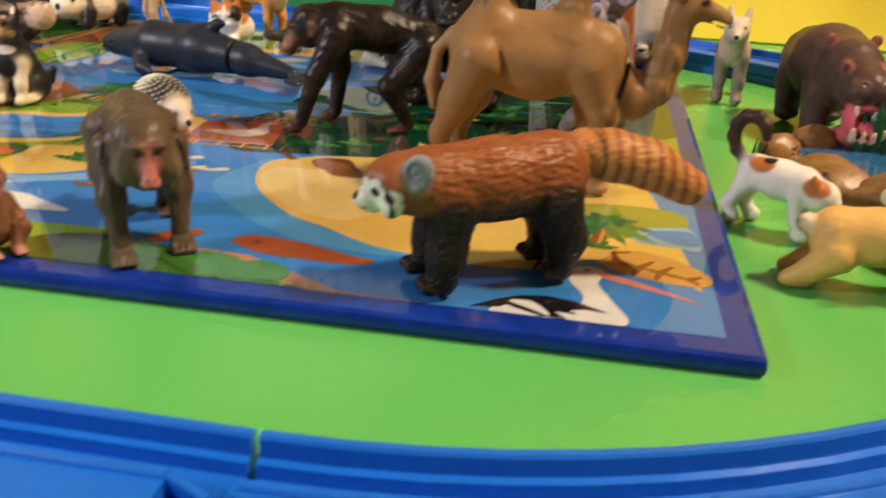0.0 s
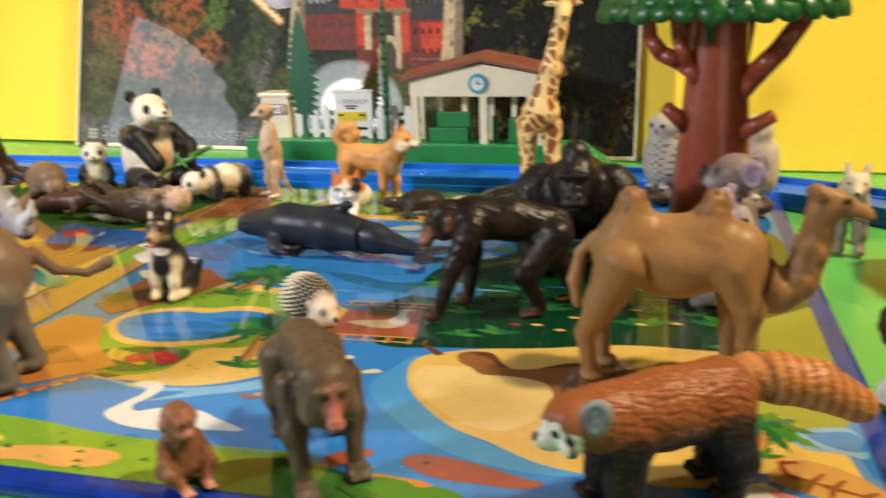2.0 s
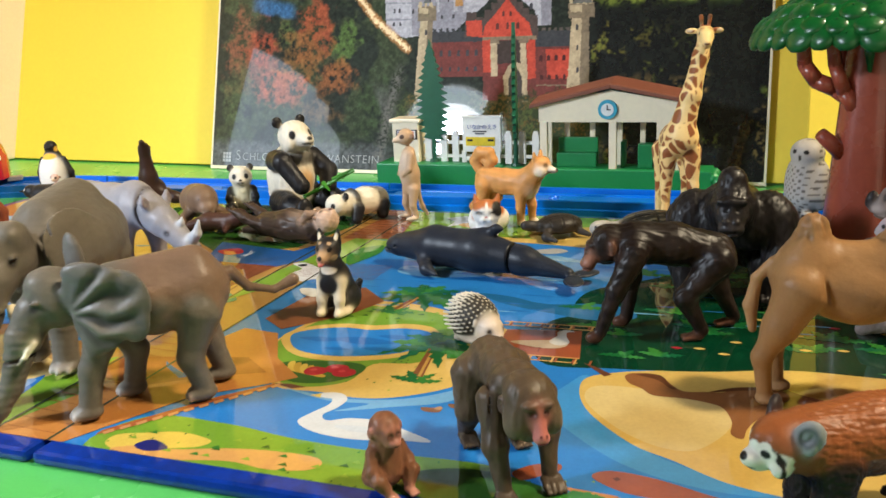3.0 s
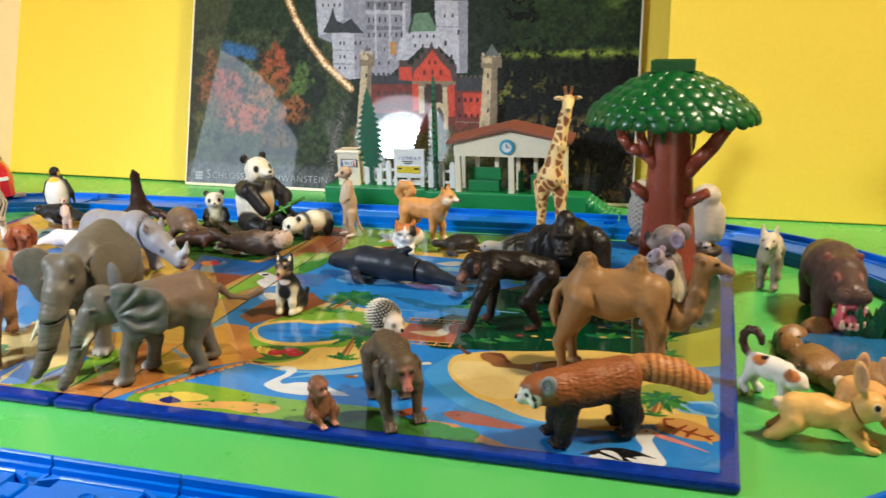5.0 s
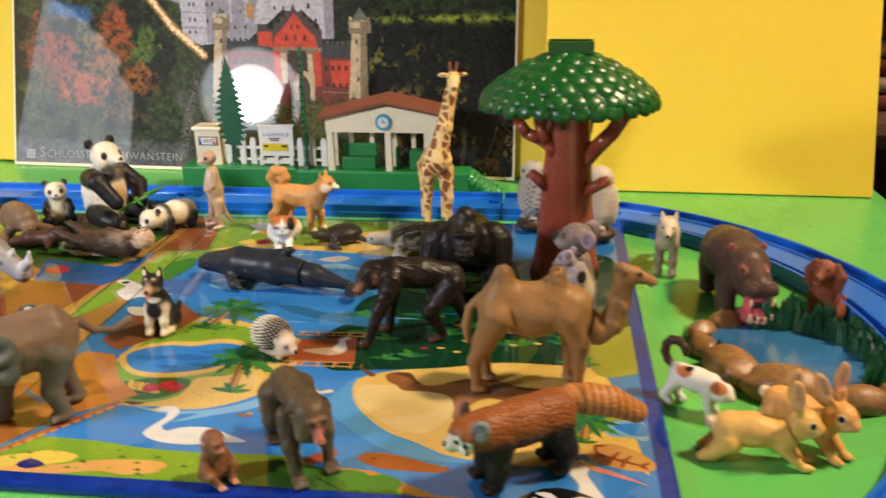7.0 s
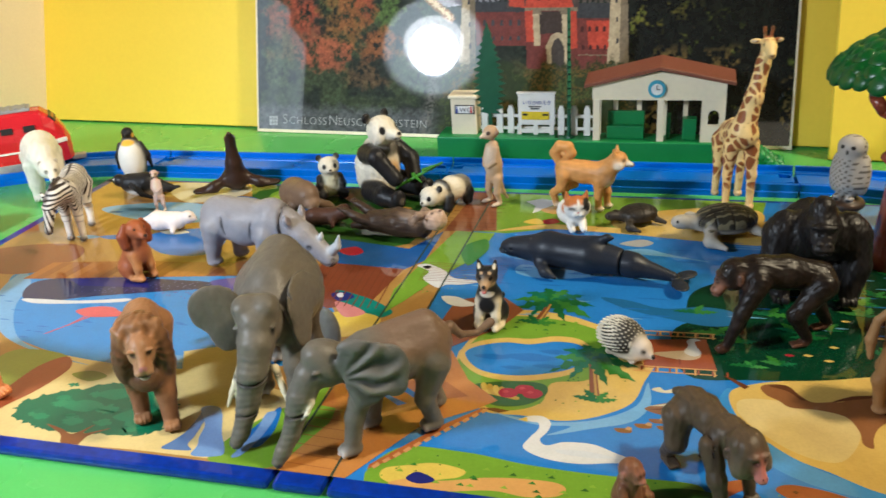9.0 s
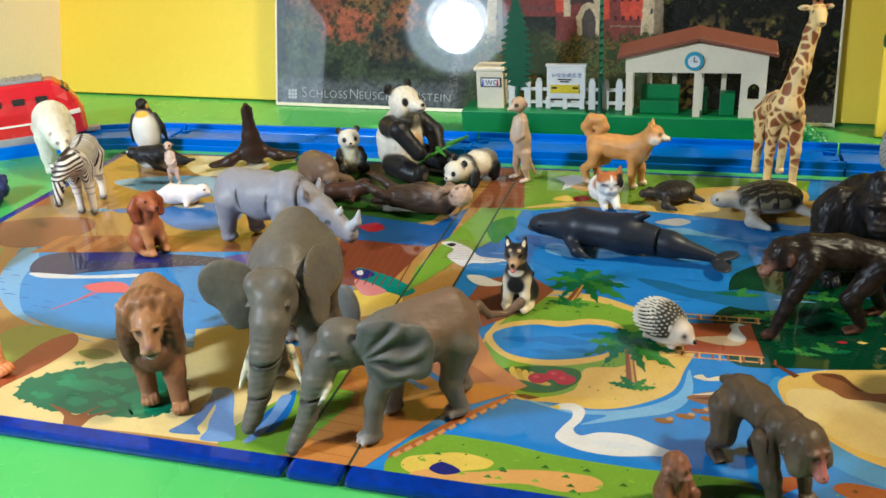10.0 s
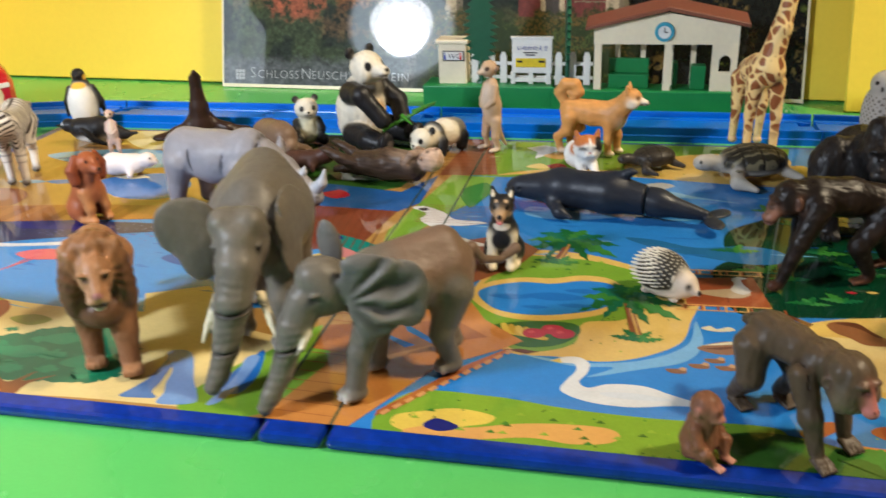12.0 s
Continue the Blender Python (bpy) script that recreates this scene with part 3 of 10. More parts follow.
# spine and brown paths
blot(6, EARTH, "p", (-291, 329), (-260, 327), (-248, 232), (-278, 228), (-275, 275))
blot(6, GRASS, "p", (-271, 229), (-248, 228), (-251, 195), (-265, 168), (-275, 140), (-281, 127), (-284, 151), (-278, 187))
blot(7, LEAF, "s", (-262, 205), (-252, 219), (-247, 207), (-250, 192), (-254, 184))
blot(6, EARTH, "p", (-250, 144), (-231, 154), (-216, 139), (-223, 121), (-241, 101), (-253, 110))
blot(6, ORANGE, "p", (-255, 99), (-240, 97), (-228, 76), (-213, 63), (-220, 56), (-238, 42), (-256, 4), (-257, -3), (-283, 3), (-276, 30))
blot(7, PLANK, "p", (-283, 64), (-238, 74), (-225, 64), (-241, 57), (-259, 45), (-282, 48))
blot(8, BLUE2, "p", (-264, 64), (-256, 59), (-248, 55), (-251, 53), (-261, 60))
blot(8, BLUE2, "p", (-256, 70), (-247, 63), (-241, 58), (-243, 57), (-253, 64))
blot(7, BRICK, "p", (-250, 13), (-250, 16), (-230, 44), (-218, 57), (-217, 55), (-229, 41), (-243, 20))
# left panel
blot(1, LTSAND, "s", (-490, 52), (-452, 44), (-430, 53), (-403, 69), (-355, 69), (-312, 58), (-286, 47), (-283, 14), (-302, 9), (-347, 8), (-392, 4), (-449, 7))
blot(1, WATERL, "s", (-484, 102), (-495, 125), (-498, 143), (-445, 144), (-399, 152), (-369, 157), (-335, 149), (-312, 133), (-297, 106), (-298, 80), (-320, 71), (-353, 64), (-385, 63), (-423, 68), (-458, 81))
blot(2, LTBLUE, "s", (-479, 96), (-495, 121), (-498, 143), (-483, 130), (-472, 104), (-448, 77), (-421, 66), (-397, 60), (-424, 65), (-454, 76))
blot(3, WHALE, "s", (-478, 117), (-481, 134), (-451, 143), (-402, 146), (-376, 145), (-362, 141), (-390, 136), (-424, 126), (-445, 119), (-463, 111))
blot(3, WHITE, "s", (-474, 114), (-443, 116), (-418, 122), (-419, 118), (-447, 112), (-466, 110))
blot(3, WATERDK, "s", (-371, 110), (-363, 117), (-350, 114), (-356, 104))
blot(2, LTBLUE, "s", (-396, 82), (-375, 75), (-342, 74), (-355, 69), (-377, 69))
blot(2, SCRUB, "s", (-443, 51), (-440, 67), (-416, 67), (-407, 58), (-407, 38), (-417, 23), (-424, 17))
blot(3, RUST, "s", (-425, 21), (-422, 35), (-420, 55), (-412, 65), (-404, 56), (-407, 38), (-413, 24), (-414, 15))
blot(3, TREELT, "s", (-387, 29), (-381, 35), (-371, 33), (-376, 27))
blot(3, TREELT, "s", (-379, 40), (-371, 45), (-364, 41), (-369, 37))
blot(3, TREELT, "s", (-362, 26), (-356, 32), (-349, 28), (-354, 24))
blot(3, SCRUB, "s", (-400, 52), (-392, 56), (-383, 53), (-389, 48))
blot(2, LTSAND, "p", (-360, 78), (-338, 88), (-314, 58), (-300, 24), (-306, 12), (-321, 12), (-338, 36))
blot(2, GRASS, "s", (-310, 8), (-306, 27), (-295, 45), (-283, 64), (-274, 41), (-279, 15), (-292, 5))
blot(3, BLUE2, "s", (-303, 20), (-300, 36), (-297, 44), (-293, 29), (-295, 18))
blot(2, GRASS, "p", (-559, 125), (-545, 135), (-546, 160), (-549, 178), (-496, 113), (-479, 83), (-463, 57), (-499, 61))
blot(2, SANDY, "p", (-549, 169), (-532, 210), (-504, 224), (-462, 215), (-457, 192), (-481, 171), (-506, 154), (-516, 132))
blot(3, EARTH, "s", (-543, 161), (-524, 177), (-492, 182), (-478, 167), (-488, 145), (-515, 140))
blot(3, PLANK, "p", (-489, 157), (-434, 166), (-388, 169), (-371, 176), (-357, 159), (-398, 151), (-444, 143), (-492, 135))
blot(4, NAVY, "p", (-466, 139), (-423, 147), (-413, 135), (-454, 132))
blot(3, PURPLE, "s", (-384, 147), (-368, 154), (-355, 152), (-356, 142), (-373, 139))
blot(2, BLUE2, "s", (-455, 201), (-425, 215), (-403, 200), (-406, 178), (-434, 178))
blot(2, LTBLUE, "s", (-514, 239), (-477, 254), (-444, 253), (-422, 240), (-436, 223), (-475, 223))
blot(3, CREAM, "s", (-492, 288), (-448, 293), (-427, 284), (-434, 266), (-462, 256))
blot(2, DKGRASS, "p", (-432, 314), (-291, 329), (-284, 254), (-293, 208), (-324, 187), (-360, 215), (-419, 267))
blot(3, GRASS, "s", (-409, 280), (-381, 289), (-359, 270), (-373, 247), (-398, 254))
blot(3, BLUE2, "s", (-378, 251), (-362, 259), (-352, 250), (-362, 239))
blot(3, WATERDK, "p", (-338, 210), (-291, 201), (-278, 228), (-278, 187), (-293, 163), (-323, 165))
blot(3, RUSTBROWN, "p", (-333, 178), (-286, 175), (-291, 137), (-310, 127), (-330, 136))
blot(4, TEAL, "s", (-313, 146), (-298, 142), (-285, 135), (-277, 127), (-286, 120), (-302, 129))
blot(4, YELLOW, "s", (-308, 122), (-290, 125), (-280, 118), (-291, 102), (-302, 105))
blot(4, ROSE, "s", (-309, 134), (-300, 132), (-290, 125), (-299, 120))
blot(4, NAVY, "s", (-314, 142), (-307, 145), (-301, 140), (-307, 135))
blot(5, WHITE, "s", (-311, 142), (-309, 144), (-307, 140), (-309, 139))
blot(4, CRIMSON, "s", (-330, 194), (-322, 200), (-315, 193), (-321, 188))
blot(4, BLUE2, "p", (-315, 97), (-302, 105), (-292, 91), (-298, 80), (-310, 83))
# fine drawing: ripples on the waters, tufts on the grass, boards on the decks
def frond(level, colour, x, y, angle, length, droop, wide=0.24):
    """A palm or fern leaf with toothed edges."""
    up, down = [], []
    n = 9
    for i in range(n + 1):
        f = i / n
        px, py = x + length * f * math.cos(angle), y + length * f * math.sin(angle) - droop * f * f
        w = length * wide * math.sin(math.pi * min(f * 0.86 + 0.14, 1)) * (1.0 if i % 2 else 0.45)
        sx, sy = -math.sin(angle), math.cos(angle)
        up.append((px + sx * w * 0.7, py + sy * w * 0.7))
        down.append((px - sx * w - 0.05 * length * math.cos(angle), py - sy * w))
    blot(level, colour, "p", *(up + down[::-1]))


def palm(level, x, y, size, bx, by):
    blot(level, TRUNK, "p", (x - 1.3, y), (x + 1.3, y), (bx + 2.0, by), (bx - 2.0, by))
    blot(level + 0.01, DKSAND, "p", (x - 0.2, y), (x + 0.9, y), (bx + 1.2, by), (bx + 0.2, by))
    for k, a in enumerate((200, 165, 135, 105, 75, 45, 12, -20, 232, 305)):
        frond(level + 0.1 + 0.001 * k, (DKGREEN, LEAF, TREEGREEN)[k % 3], x, y, radians(a), size * (1.0 if k < 8 else 0.7), size * 0.34)
    for a in (20, 60, 120, 160):
        frond(level + 0.05, LEAF if a % 40 else DKGREEN, bx, by - 1, radians(a), size * 0.5, 1)


def ragged(level, colour, points, amp, every=1.2):
    """A smooth patch with a toothed leafy edge."""
    loop, out = smooth_loop(points, 10), []
    for k, p in enumerate(loop):
        q = loop[(k + 1) % len(loop)]
        n = max(int(np.hypot(*(q - p)) / every), 1)
        for i in range(n):
            o = p + (q - p) * i / n
            out.append((o[0] + RND.uniform(-amp, amp), o[1] + RND.uniform(-amp, amp)))
    blot(level, colour, "p", *out)


palm(4, -180, 99, 20, -176, 70)
palm(4, -204, 150, 21, -208, 128)
palm(4, -30, 60, 13, -32, 46)
# round tree with a forked trunk
TREE = ((-405, 21), (-405, 32), (-388, 42), (-372, 51), (-355, 49), (-340, 39), (-337, 24), (-346, 16), (-364, 14), (-384, 13))
ragged(2.5, TREEGREEN, TREE, 1.3)
for k in range(26):
    x, y, w = RND.uniform(-396, -344), RND.uniform(19, 45), RND.uniform(2.5, 6)
    ragged(2.6, RND.choice((TREELT, (0.012, 0.14, 0.07), (0.02, 0.20, 0.09))), ((x - w, y), (x, y + w * 0.6), (x + w, y), (x, y - w * 0.5)), 0.7)
blot(2.9, TRUNK, "s", (-372, 7), (-376, 12), (-386, 17), (-377, 15), (-371, 13), (-366, 20), (-367, 14), (-358, 19), (-364, 13), (-365, 6))
# swan with a curved neck
blot(3, WHITE, "s", (-202, 52), (-199, 55), (-194, 55.5), (-190.5, 52), (-191, 46), (-193, 41), (-190, 38), (-184, 41), (-174, 41.5), (-166, 38), (-157, 33.5), (-166, 32), (-178, 29.5), (-190, 30.5), (-198, 35), (-197, 41), (-194.5, 47), (-195, 51), (-198, 51.5))
blot(3.1, (0.55, 0.58, 0.62), "s", (-186, 36), (-176, 37), (-166, 35), (-174, 33.5), (-184, 34))
# red wading bird on thin legs
blot(4, PINK, "s", (-437, 106), (-430, 111), (-420, 112), (-412, 108), (-404, 110), (-402, 107), (-407, 105), (-413, 103), (-424, 101), (-431, 102))
for q in (((-425, 102), (-437, 82)), ((-428, 102), (-431, 91))):
    (xa, ya), (xb, yb) = q
    blot(4, PINK, "p", (xa - 0.6, ya), (xa + 0.6, ya), (xb + 0.5, yb), (xb - 0.5, yb))
# pale birds by the fold
blot(7, WHITE, "s", (-280, 180), (-276, 183), (-271, 181), (-264, 176), (-257, 168), (-246, 167), (-243, 165), (-252, 161), (-259, 160), (-262, 156), (-268, 160), (-273, 166), (-272, 174))
blot(7, WHITE, "s", (-258, 147), (-251, 148), (-244, 144), (-238, 141), (-246, 138), (-253, 140))
blot(7.1, BLACK, "s", (-277, 179), (-274, 181), (-272, 179), (-274, 177))
# small red scorpion on the sand
for q in (((-27, 38), (-20, 35)), ((-20, 35), (-12, 32)), ((-27, 38), (-28, 43)), ((-28, 43), (-24, 44)), ((-22, 36), (-19, 40)), ((-22, 36), (-24, 31)), ((-18, 34), (-15, 38)), ((-18, 34), (-19, 30)), ((-12, 32), (-9, 34)), ((-12, 32), (-10, 30))):
    (xa, ya), (xb, yb) = q
    dx, dy = xb - xa, yb - ya
    m = 0.95 / math.hypot(dx, dy)
    blot(4, (0.20, 0.035, 0.014), "p", (xa - dy * m, ya + dx * m), (xa + dy * m, ya - dx * m), (xb + dy * m * 0.5, yb - dx * m * 0.5), (xb - dy * m * 0.5, yb + dx * m * 0.5))
blot(3.5, (0.48, 0.25, 0.075), "s", (-31, 37), (-24, 45), (-14, 42), (-7, 34), (-9, 29), (-17, 29), (-26, 32))
# wading bird with black wing feathers and a long rosy bill
blot(4, WHITE, "s", (-52, 7.5), (-48, 12), (-42, 14.5), (-36, 12), (-34, 18), (-37, 25), (-37, 31), (-33, 33.5), (-29.5, 31), (-31, 25), (-28, 17), (-25, 9), (-29, 5), (-38, 4), (-48, 5))
blot(5, BLACK, "p", (-56, 8), (-51, 12.5), (-46.5, 15.4), (-41, 16.4), (-35.5, 15.2), (-28.5, 11.4), (-33.5, 12), (-36.5, 11), (-34.8, 9.4), (-39.4, 9.8), (-36.8, 5.4), (-42.5, 7.4), (-41.4, 5.2), (-46, 9), (-49, 10.4), (-50, 9.2))
blot(5.1, WHITE, "s", (-48.6, 12.4), (-44.5, 13.2), (-41.6, 10.6), (-40.2, 7.6), (-43.4, 9.4))
# bushes along the front edge; the dark clumps take in the macaque's shadow
for level, ink, clumps in ((3.6, LEAF, ((-108, 9, 8.5), (-102, 12, 7.5), (-113, 14, 7))), (3.7, DKGRASS, ((-150, 10, 8), (-143, 15, 7.5), (-136, 11, 8.5), (-127, 13, 7.5), (-120, 9, 7), (-145, 5, 7), (-130, 5, 8), (-111, 4.5, 4.5), (-104, 5.5, 4), (-98, 6.5, 3.6), (-92, 5, 3.6), (-86, 4.6, 2.6)))):
    for cx, cy, r in clumps:
        ragged(level, ink, [(cx + r * math.cos(k * math.tau / 9), max(cy + r * 0.8 * math.sin(k * math.tau / 9), 3.6)) for k in range(9)], 0.5)
blot(5, ROSE, "s", (-31, 31), (-24, 28.5), (-16, 24), (-10, 20), (-15, 22), (-23, 25), (-30, 28))
blot(5.2, BLACK, "p", (-34.4, 31.4), (-33.6, 32), (-32.8, 31.4), (-33.6, 30.8))
# brown camel lying on the sand
blot(3, (0.235, 0.095, 0.032), "s", (-114, 89), (-111, 92), (-104, 92), (-100, 86), (-96, 82), (-90, 83), (-85, 84), (-82, 88), (-75, 90), (-70, 91), (-63, 87), (-54, 84), (-44, 82), (-42, 78), (-50, 74), (-60, 72), (-69, 74), (-75, 69), (-78, 62), (-79, 56), (-82, 58), (-82, 65), (-84, 72), (-87, 75), (-95, 77), (-104, 77), (-108, 81), (-112, 84))
blot(3.1, (0.11, 0.038, 0.014), "s", (-111, 91), (-104, 92), (-100, 85), (-98, 83), (-100, 83), (-103, 87), (-106, 89))
blot(3.1, (0.11, 0.038, 0.014), "s", (-89, 83), (-82, 88), (-75, 90), (-69, 91), (-75, 88), (-81, 86))
blot(3.1, (0.11, 0.038, 0.014), "s", (-62, 85), (-54, 84), (-44, 83), (-54, 81))
# gulls, eyes and fins
for x, y in ((-150, 80), (-139, 72)):
    blot(3, CREAM, "s", (x - 5, y + 1), (x - 2, y + 3), (x, y + 1), (x + 4, y + 3), (x + 6, y + 1), (x + 2, y - 0.6), (x - 2, y - 0.6))
blot(3.5, BROWN, "p", (-108, 27.4), (-107, 28.4), (-106, 27.4), (-107, 26.4))
# blue elephant under the figures
for colour, pts in (((0.09, 0.17, 0.35), ((-331, 11), (-329, 16), (-327, 22), (-327, 32), (-328, 38), (-324, 39), (-323, 28), (-322, 20), (-322, 15), (-319, 12), (-324, 11))), ((0.14, 0.26, 0.50), ((-317, 9), (-318, 15), (-320, 20), (-322, 28), (-329, 38), (-321, 39), (-312, 23), (-308, 17), (-306, 11))), ((0.16, 0.27, 0.50), ((-302, 11), (-301, 18), (-300, 28), (-301, 39), (-297, 40), (-296, 29), (-297, 18), (-299, 12)))):
    blot(3, colour, "s", *pts)
# ferns in the dark jungle
for k in range(34):
    x, y = RND.uniform(-140, -12), RND.uniform(104, 205)
    for a in range(4):
        frond(3 + 0.001 * k, RND.choice((DKGREEN, LEAF, LTGREEN, (0.01, 0.11, 0.04))), x, y, radians(20 + 45 * a + RND.uniform(-12, 12)), RND.uniform(7, 13), 2.5)
# dots on the whale, bands on the decks, speckles in the grass and waters
for k in range(150):
    x, y = RND.uniform(-452, -366), RND.uniform(126, 145)
    blot(3.5, (0.10, 0.11, 0.30), "p", (x - 0.5, y), (x, y + 0.5), (x + 0.5, y), (x, y - 0.5))
for k in range(420):
    x, y = RND.choice(((RND.uniform(-245, -95), RND.uniform(6, 25)), (RND.uniform(-232, -165), RND.uniform(60, 132)), (RND.uniform(-274, -250), RND.uniform(150, 228)), (RND.uniform(-260, -110), RND.uniform(240, 280))))
    blot(2.95, RND.choice((LTGRASS, LEAF, DKGRASS, GRASS)), "p", (x - 0.5, y), (x, y + 1.0), (x + 0.5, y))
for k in range(70):
    x, y = RND.uniform(-250, -20), RND.uniform(130, 230)
    w = RND.uniform(3, 9)
    blot(2, LTBLUE if RND.random() < 0.5 else BLUE2, "s", (x - w, y), (x, y + 0.8), (x + w, y + 0.3), (x, y - 0.3))
for k in range(60):
    x, y = RND.uniform(-500, -320), RND.uniform(75, 150)
    w = RND.uniform(1.5, 4)
    blot(2, BLUE2, "s", (x - w, y), (x, y + 0.6), (x + w, y), (x, y - 0.2))
for k in range(14):
    x, y = RND.uniform(-105, -20), RND.uniform(100, 150)
    blot(4, RND.choice((PEACH, CRIMSON, SAND)), "s", (x, y), (x + 2, y + 1), (x + 4, y), (x + 2, y - 1))
for k in range(50):
    x, y = RND.choice(((RND.uniform(-245, -170), RND.uniform(9, 22)), (RND.uniform(-232, -165), RND.uniform(118, 132)), (RND.uniform(-230, -20), RND.uniform(255, 279))))
    blot(4, RND.choice((LTGRASS, LEAF, DKGRASS)), "p", (x - 1.5, y), (x, y + 1.6), (x + 1.5, y))
for k in range(16):
    x, y = RND.uniform(-500, -300), RND.uniform(185, 275)
    w = RND.uniform(4, 14)
    blot(2, RND.choice((DKSAND, LTBLUE, BLUE2, SANDY, CREAM, SANDY)), "s", (x - w, y), (x, y + w * 0.4), (x + w, y + 1), (x, y - w * 0.35))
for k in range(12):
    y = 178 + k * 1.9 - 0.4 * RND.random()
    blot(7, (0.16, 0.045, 0.02), "p", (-275, y - 14), (-232, y - 13), (-232, y - 13.4), (-275, y - 14.4))
for k in range(22):
    x = -486 + 6 * k
    blot(3.2, RND.choice(((0.30, 0.115, 0.03), (0.36, 0.15, 0.04), (0.25, 0.085, 0.022))), "p", (x, 136 + 0.17 * (x + 486)), (x + 5.6, 136.6 + 0.17 * (x + 486)), (x + 8.6, 158 + 0.14 * (x + 486)), (x + 3, 157.6 + 0.14 * (x + 486)))
for k in range(12):
    blot(4, (0.15, 0.035, 0.012), "p", (-331 + 4 * k, 130), (-330.4 + 4 * k, 130), (-333.4 + 4 * k, 176), (-334 + 4 * k, 176))
for k in range(14):
    blot(6.5, (0.14, 0.04, 0.018), "p", (-280, 236 + 6 * k), (-250, 236 + 6 * k), (-250, 236.5 + 6 * k), (-280, 236.5 + 6 * k))
for k in range(16):
    blot(7.5, (0.30, 0.10, 0.025), "p", (-281, 6 + 5.6 * k), (-262, 5 + 5.6 * k), (-262, 5.4 + 5.6 * k), (-281, 6.4 + 5.6 * k))
for x in (-281.8, -261.2):
    blot(9, (0.03, 0.05, 0.03), "p", (x - 0.5, 7), (x + 0.5, 7), (x + 0.5, 281), (x - 0.5, 281))
printed("printed_picture", BLOTS, lambda x, y, z: Vector((x / 1000, y / 1000, BT + z)), board, M_PRINT)
# ---- poster of the castle ----
PA, PB = Vector((-0.4945, 0.4300, 0.0005)), Vector((-0.0735, 0.4080, 0.0005))
PU = (PB - PA).normalized()
PV = Vector((0, LEAN, 1)).normalized()
PN = PU.cross(PV).normalized()
PW, PH = (PB - PA).length, 0.33


def on_poster(u, v, w=0.0):
    return PA + PU * (u / 1000) + PV * (v / 1000) + PN * w


poster = thing("poster", (0, 0, 0), label="glossy landscape poster of a white castle above autumn woods", category="poster")
bm = bmesh.new()
q = [on_poster(0, 0), on_poster(PW * 1000, 0), on_poster(PW * 1000, PH * 1000), on_poster(0, PH * 1000)]
vs = [bm.verts.new(p) for p in q] + [bm.verts.new(p - PN * 0.0016) for p in q]
for f in ((0, 1, 2, 3), (7, 6, 5, 4), (0, 4, 5, 1), (1, 5, 6, 2), (2, 6, 7, 3), (3, 7, 4, 0)):
    bm.faces.new([vs[i] for i in f])
bmesh.ops.recalc_face_normals(bm, faces=bm.faces)
part("card", bm, M_CREAMPLASTIC, poster, "cream card edge")


def value_noise(u, v, seed, octaves=4):
    """Fractal value noise on arrays."""
    rs = np.random.RandomState(seed)
    table = rs.rand(64, 64)
    out, amp, tot = np.zeros_like(u), 1.0, 0.0
    for o in range(octaves):
        uu, vv = u * 2 ** o, v * 2 ** o
        i, j = np.floor(uu).astype(int), np.floor(vv).astype(int)
        fu, fv = uu - i, vv - j
        fu, fv = fu * fu * (3 - 2 * fu), fv * fv * (3 - 2 * fv)
        a, b = table[i % 64, j % 64], table[(i + 1) % 64, j % 64]
        c, d = table[i % 64, (j + 1) % 64], table[(i + 1) % 64, (j + 1) % 64]
        out += amp * ((a * (1 - fu) + b * fu) * (1 - fv) + (c * (1 - fu) + d * fu) * fv)
        tot += amp
        amp *= 0.6
    return out / tot


def mixc(a, b, f):
    return a * (1 - f[..., None]) + np.array(b) * f[..., None]


def step(x, lo, hi):
    t = np.clip((x - lo) / (hi - lo), 0, 1)
    return t * t * (3 - 2 * t)


NU = 700
gu, gv = np.meshgrid(np.linspace(1.5, PW * 1000 - 1.5, NU), np.concatenate([np.linspace(2.5, 184, 320), np.linspace(187, PH * 1000 - 2, 40)]), indexing="ij")
NV = gu.shape[1]
n1, n2, n3 = value_noise(gu / 22, gv / 22, 1), value_noise(gu / 7, gv / 7, 2), value_noise(gu / 40, gv / 30, 3)
leafy = value_noise(gu / 3.0, gv / 3.0, 9, 3)
ink = np.zeros((NU, NV, 3)) + np.array((0.018, 0.024, 0.017))


def grove(colour, cu, cv, ru, rv, thick=1.0):
    """A clump of trees of one colour, broken up by noise."""
    global ink
    d = 1.25 - np.sqrt(((gu - cu) / ru) ** 2 + ((gv - cv) / rv) ** 2) + 1.3 * (n2 - 0.5) + 0.8 * (n1 - 0.5)
    ink = mixc(ink, colour, step(d, 0.25, 0.75) * thick * step(leafy, 0.25, 0.5))


left = 1 - step(gu, 150, 190)
ink = mixc(ink, (0.040, 0.055, 0.026), left * step(n1, 0.42, 0.55))
grove((0.07, 0.115, 0.03), 118, 100, 16, 22)
grove((0.24, 0.09, 0.03), 112, 70, 24, 18, 0.8)
grove((0.20, 0.062, 0.036), 38, 88, 38, 36, 0.7)
grove((0.30, 0.060, 0.028), 44, 96, 20, 16, 0.6)
grove((0.27, 0.060, 0.026), 90, 108, 24, 26, 0.8)
grove((0.07, 0.10, 0.03), 66, 104, 13, 16, 0.7)
grove((0.20, 0.10, 0.03), 78, 88, 24, 26, 0.7)
grove((0.30, 0.08, 0.04), 62, 64, 26, 14, 0.7)
grove((0.06, 0.085, 0.035), 22, 60, 18, 26, 0.7)
grove((0.035, 0.055, 0.022), 145, 52, 20, 26)
grove((0.12, 0.07, 0.03), 100, 48, 22, 14, 0.6)
right = step(gu, 285, 315)
